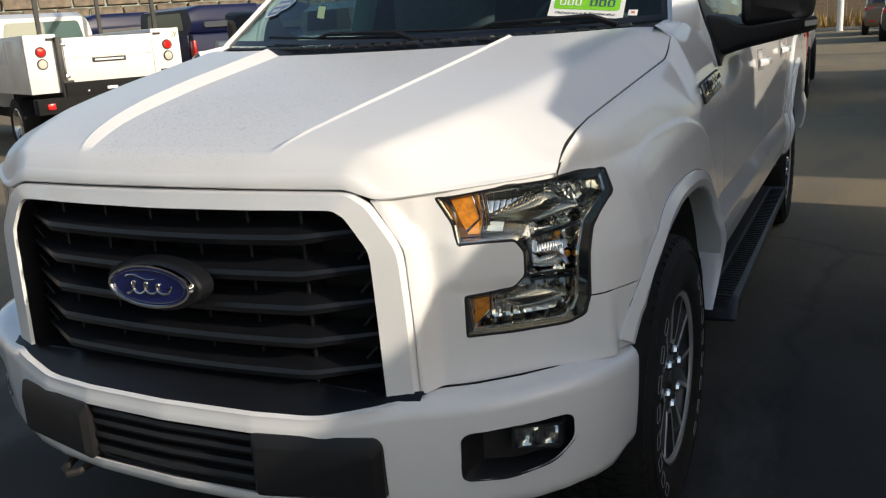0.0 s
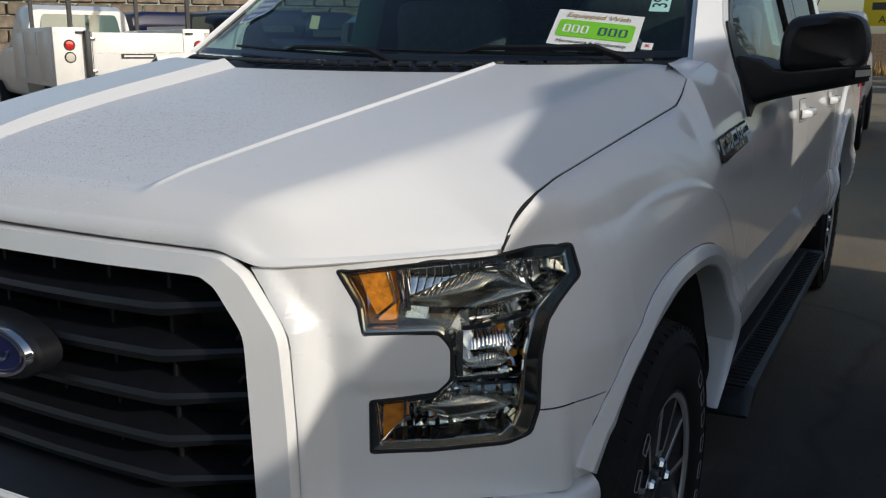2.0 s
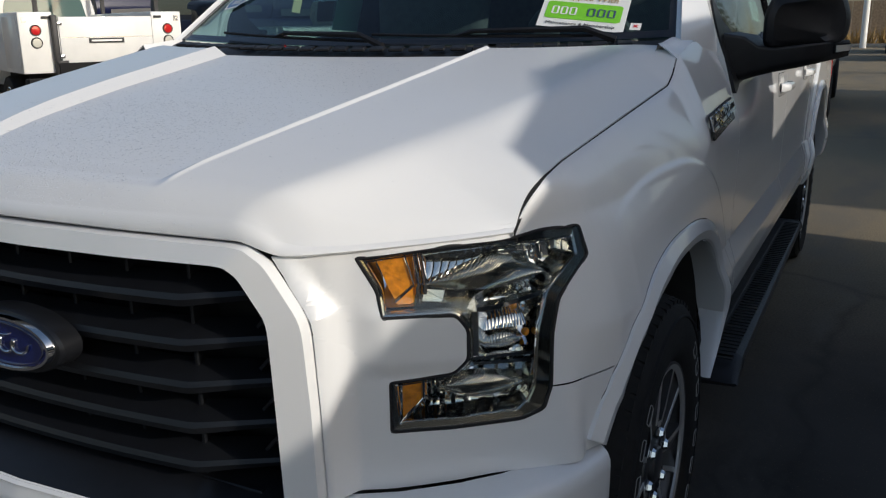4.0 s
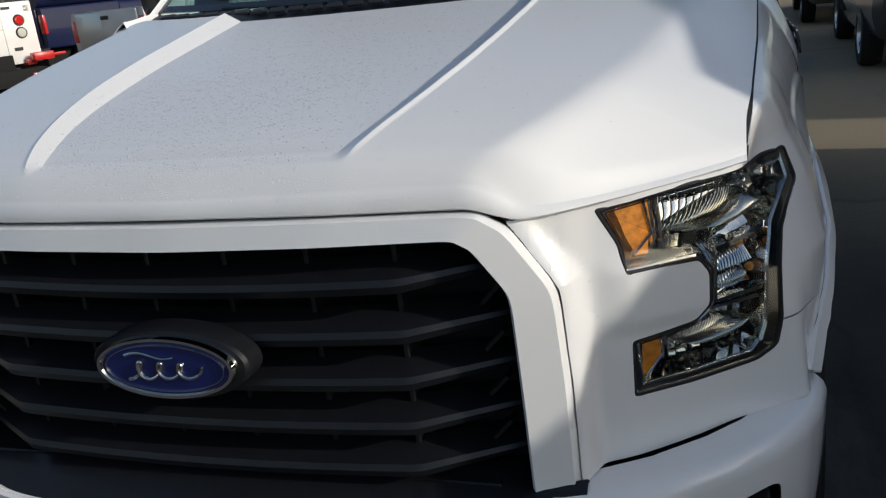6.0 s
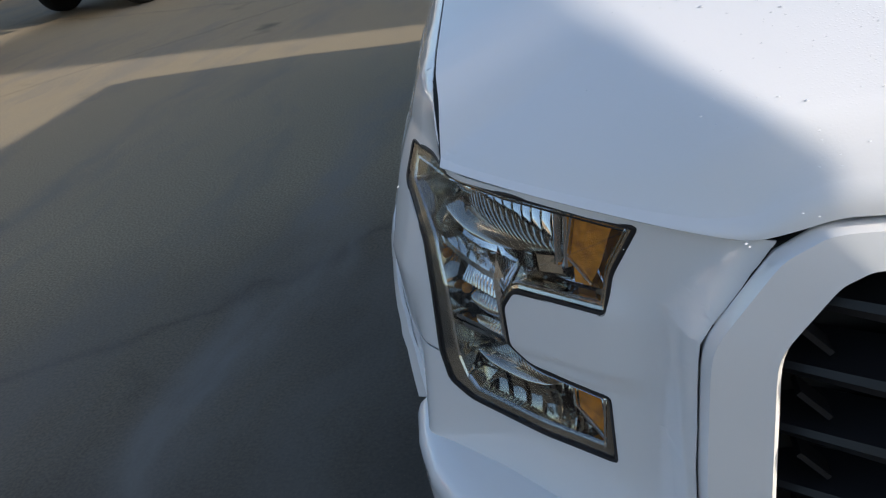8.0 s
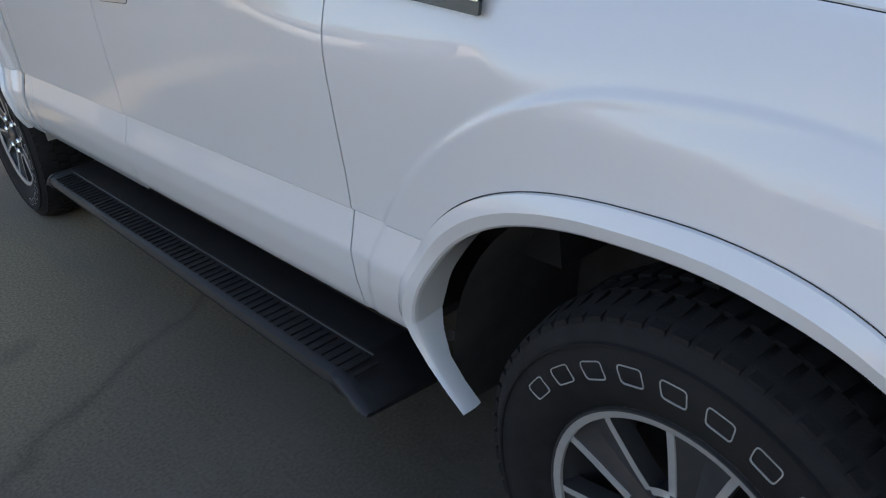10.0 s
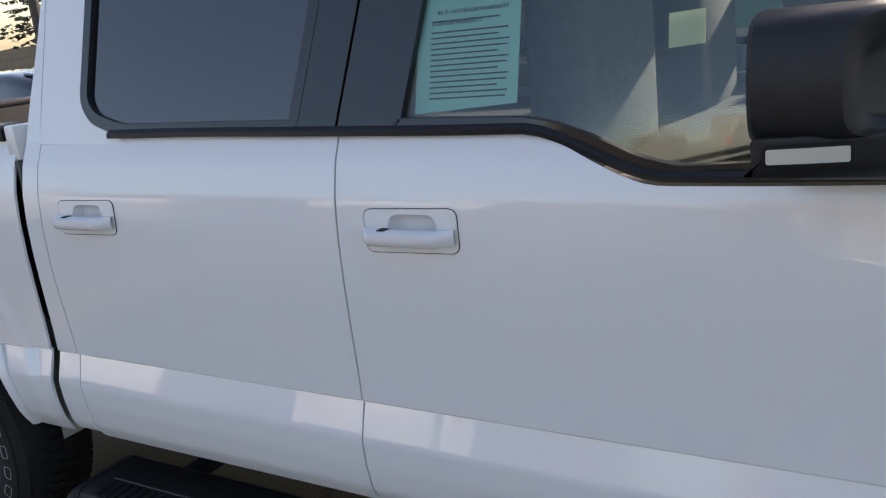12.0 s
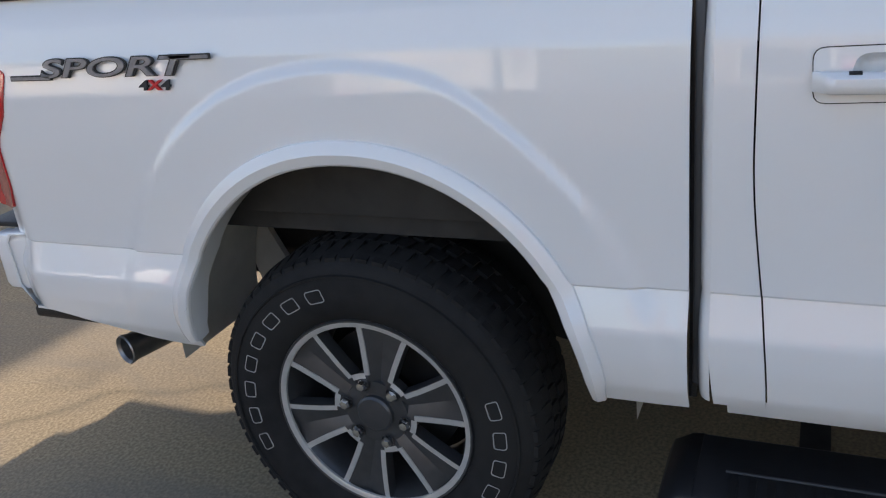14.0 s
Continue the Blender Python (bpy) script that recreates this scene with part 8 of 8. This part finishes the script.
def build_house():
    # added out of view: its shadow bounds the sunlit band behind the truck
    house = thing("shade_house", "unseen two-storey stucco block added to shade the lot", "house", (15.0, 4.3, 0))
    part("wall", box_bm(0, 9, 0, 8.2, 0, 8.3), STUCCO, house)
    rows = [[Vector((x, y, z)) for x, z in ((-0.6, 8.2), (4.5, 9.6), (9.6, 8.2))] for y in (-0.5, 8.7)]
    part("roof", sheet_bm(rows, 0.12), ROOFING, house)
    for z in (1.2, 4.8):
        for y in (1.2, 3.6, 6.0):
            w = part("window", box_bm(-0.03, 0.02, y, y + 1.2, z, z + 1.3, 0.01), DARKGLASS, house)
            part("window_frame", ring_bm([(y - 0.06, z - 0.06), (y + 1.26, z - 0.06), (y + 1.26, z + 1.36), (y - 0.06, z + 1.36)], [(y, z), (y + 1.2, z), (y + 1.2, z + 1.3), (y, z + 1.3)], lambda a, b: Vector((-0.05, a, b)), (0.05, 0, 0)), PAPER_WHITE, w)
    low = thing("house", "brown stucco bungalow behind the fence", "house", (14.6, 17.2, 0))
    part("wall", box_bm(0, 8, 0, 5.6, 0, 3.2), STUCCO, low)
    rows = [[Vector((x, y, z)) for x, z in ((-0.6, 3.1), (4, 4.8), (8.6, 3.1))] for y in (-0.5, 6.1)]
    part("roof", sheet_bm(rows, 0.12), ROOFING, low)
    w = part("window", box_bm(-0.03, 0.02, 1.0, 2.2, 1.6, 2.6, 0.01), DARKGLASS, low)
    part("window_frame", ring_bm([(0.94, 1.54), (2.26, 1.54), (2.26, 2.66), (0.94, 2.66)], [(1.0, 1.6), (2.2, 1.6), (2.2, 2.6), (1.0, 2.6)], lambda a, b: Vector((-0.05, a, b)), (0.05, 0, 0)), PAPER_WHITE, w)
    part("utility_box", box_bm(-0.35, -0.01, 4.2, 5.2, 1.4, 2.5, 0.02), CONCRETE, low)


build_house()


def build_office():
    # added out of view; only the truck's glass and paint mirror it
    office = thing("mirrored_office", "unseen tan stucco building added for reflections", "building", (-24, -16, 0))
    part("wall", box_bm(-8, 0, 0, 23, 0, 5.2), STUCCO, office)
    part("parapet", box_bm(-8.1, 0.1, -0.1, 23.1, 5.2, 5.5, 0.02), CONCRETE, office)
    for k in range(7):
        y = 1.0 + 3.1 * k
        w = part("window", box_bm(-0.02, 0.03, y, y + 2.2, 0.9, 3.2, 0.01), DARKGLASS, office)
        part("window_frame", ring_bm([(y - 0.07, 0.83), (y + 2.27, 0.83), (y + 2.27, 3.27), (y - 0.07, 3.27)], [(y, 0.9), (y + 2.2, 0.9), (y + 2.2, 3.2), (y, 3.2)], lambda a, b: Vector((0.06, a, b)), (-0.05, 0, 0)), PAPER_WHITE, w)


build_office()


def build_fence():
    fence = thing("board_fence", "tall weathered wooden board fence", "fence", (14.4, 23.0, 0))
    rnd = random.Random(2)
    board = None
    for k in range(150):
        h = 2.05 + rnd.uniform(-0.04, 0.04)
        if board is None:
            board = part("board", box_bm(0, 0.02, 0, 0.19, 0, 2.05), FENCE, fence)
            ob = board
        else:
            ob = new("board", board.data)
            ob.parent = fence
        ob.location = (rnd.uniform(-0.006, 0.006) + 0.04 * k * 0.2, 0.2 * k, rnd.uniform(-0.04, 0.0))
    part("rail", box_bm(0.03, 0.09, 0, 30, 0.4, 0.5), FENCE, fence).rotation_euler[2] = -0.04
    # the far side of the lot
    far = thing("lot_fence", "long brown fence behind the lot", "fence", (-34, 66, 0))
    for k in range(60):
        part("panel", box_bm(k * 1.2, k * 1.2 + 1.17, 0, 0.05, 0, 2.4), FENCE, far)


build_fence()


def build_stone_wall():
    """Retaining wall of rough blocks beyond the parked trucks."""
    wall = thing("stone_wall", "tan stone retaining wall behind parked trucks", "wall", (-36, 13, 0), 45)
    rnd = random.Random(8)
    shapes = []
    for k in range(5):
        bm = box_bm(0, 1.15, 0, 0.5, 0, 0.46, 0.05, 1)
        for v in bm.verts:
            v.co += Vector((rnd.uniform(-0.03, 0.03), rnd.uniform(-0.10, 0.05), rnd.uniform(-0.02, 0.02)))
        shapes.append(bm)
    blocks = [part("block", bm, STONE, wall) for bm in shapes]
    for row in range(9):
        for col in range(26):
            k = row * 26 + col
            if k < 5:
                ob = blocks[k]
            else:
                ob = new("block", blocks[rnd.randrange(5)].data)
                ob.parent = wall
            ob.location = (col * 1.2 + 0.6 * (row % 2), 0.04 * row, row * 0.49)


STONE = material("tan_stone", (0.19, 0.155, 0.115), 0.9, vary=0.45, scale=3, bump=0.5, bump_scale=12, second=(0.11, 0.095, 0.075), mix_scale=0.6)
build_stone_wall()


def conifer(place, height, seed):
    rnd = random.Random(seed)
    tree = thing("conifer", "tall dark green conifer behind the lot", "tree", place)
    part("trunk", tube_bm([(0, 0, 0), (0.05, 0, height * 0.4), (0, 0.05, height * 0.8), (0, 0, height)], [height * 0.02, height * 0.016, height * 0.008, 0.02], 8), BARK, tree)
    bm = bmesh.new()
    lim = bmesh.new()
    tiers = int(height * 2.2)
    for t in range(tiers):
        z = height * (0.16 + 0.84 * t / tiers)
        reach = height * 0.22 * (1 - t / tiers) ** 0.8 + 0.25
        for b in range(7):
            a = rnd.uniform(0, 6.283)
            L = reach * rnd.uniform(0.55, 1.1)
            d = Vector((math.cos(a), math.sin(a), rnd.uniform(-0.35, 0.05)))
            for q in range(9):
                p = Vector((0, 0, z)) + d * L * rnd.uniform(0.15, 1.0)
                for w in range(3):
                    s = rnd.uniform(0.10, 0.30)
                    u = Vector((rnd.uniform(-1, 1), rnd.uniform(-1, 1), rnd.uniform(-0.6, 0.3))).normalized() * s
                    v = u.orthogonal().normalized() * s * 0.4
                    bm.faces.new([bm.verts.new(p - v), bm.verts.new(p + u), bm.verts.new(p + v)])
    me = bpy.data.meshes.new("crown")
    bm.to_mesh(me)
    bm.free()
    lim.free()
    me.materials.append(NEEDLES)
    ob = new("crown", me)
    ob.parent = tree


conifer((20, 42, 0), 11, 1)
conifer((24, 38, 0), 9, 2)
conifer((16, 46, 0), 12, 3)
conifer((28, 45, 0), 13, 4)
conifer((-30, 46, 0), 9, 5)
conifer((-16, 48, 0), 8, 6)


def bare_tree(place, height, seed):
    rnd = random.Random(seed)
    tree = thing("bare_tree", "leafless young tree with pale thin branches", "tree", place)
    bms = [tube_bm([(0, 0, 0), (0.05, 0.03, height * 0.3), (0.02, 0, height * 0.55)], [0.07, 0.055, 0.04], 7)]

    def grow(p, d, L, r, depth):
        q = p + d * L
        bms.append(tube_bm([p, (p + q) / 2 + Vector((rnd.uniform(-1, 1), rnd.uniform(-1, 1), 0)) * L * 0.06, q], [r, r * 0.8, r * 0.6], 5))
        if depth:
            for _ in range(3):
                n = (d + Vector((rnd.uniform(-0.8, 0.8), rnd.uniform(-0.8, 0.8), rnd.uniform(-0.1, 0.6)))).normalized()
                grow(p.lerp(q, rnd.uniform(0.55, 1.0)), n, L * 0.66, r * 0.55, depth - 1)
    for _ in range(5):
        grow(Vector((0.02, 0, height * rnd.uniform(0.35, 0.55))), Vector((rnd.uniform(-0.8, 0.8), rnd.uniform(-0.8, 0.8), 1)).normalized(), height * 0.28, 0.028, 3)
    part("branches", merge(bms), BARK, tree)


bare_tree((11.5, 17.0, 0), 5.0, 3)
bare_tree((12.5, 21.5, 0), 6.0, 8)
bare_tree((-3, 36, 0), 7.0, 9)
bare_tree((9, 33, 0), 7.0, 12)


def build_far():
    pole = thing("utility_pole", "tall wooden utility pole", "pole", (12.2, 22.5, 0))
    part("shaft", tube_bm([(0, 0, 0), (0, 0, 5), (0.1, 0, 9.5)], [0.14, 0.12, 0.10], 10), BARK, pole)
    part("crossarm", box_bm(-0.9, 0.9, -0.06, 0.06, 8.6, 8.75), BARK, pole)
    # planter with dry grass, kerb and white post behind the lot
    bed = thing("planter_kerb", "raised concrete kerb round a planting strip", "kerb", (2, 45, 0))
    part("kerb", box_bm(-14, 6, -0.15, 0.0, 0, 0.16, 0.02), CONCRETE, bed)
    part("soil", box_bm(-14, 6, 0, 3, 0, 0.14), FENCE, bed)
    rnd = random.Random(7)
    bm = bmesh.new()
    for k in range(1500):
        x, y = rnd.uniform(-12, 8), rnd.uniform(45.2, 47.8)
        h = rnd.uniform(0.3, 0.9)
        a = rnd.uniform(0, 6.28)
        w = Vector((math.cos(a), math.sin(a), 0)) * 0.05
        b = Vector((x, y, 0.13))
        tip = b + Vector((rnd.uniform(-0.25, 0.25), rnd.uniform(-0.25, 0.25), h))
        bm.faces.new([bm.verts.new(b - w), bm.verts.new(b + w), bm.verts.new(tip)])
    tagged(part("dry_grass", bm, DRYGRASS, flat=True), "clumps of dry orange grass", "grass", kind="stuff")
    post = thing("white_post", "white painted round post by the planting", "post", (-0.05, 43.8, 0))
    part("post", tube_bm([(0, 0, 0), (0, 0, 4.0)], 0.14, 14), PAPER_WHITE, post)
    sign = thing("yellow_sign", "yellow banner sign with dark lettering", "sign", (-0.02, 44.4, 0))
    part("board", box_bm(-1.82, 1.82, 0, 0.09, 2.41, 4.23, 0.01), SIGNYELLOW, sign)
    part("leg", box_bm(-1.75, -1.65, 0.10, 0.2, 0, 4.1), PAPER_WHITE, sign)
    part("leg", box_bm(1.65, 1.75, 0.10, 0.2, 0, 4.1), PAPER_WHITE, sign)
    up = Matrix.Rotation(radians(90), 4, "X")
    words("sign_heading", "AVAILABLE", 0.66, Matrix.Translation((0, -0.004, 3.85)) @ up, INK, sign, 0.003)
    part("ink_bar", box_bm(-1.46, 1.46, -0.006, 0.0, 3.12, 3.45), INK, sign)
    words("sign_footer", "AVAILABLE", 0.47, Matrix.Translation((0, -0.004, 2.68)) @ up, INK, sign, 0.003)


build_far()
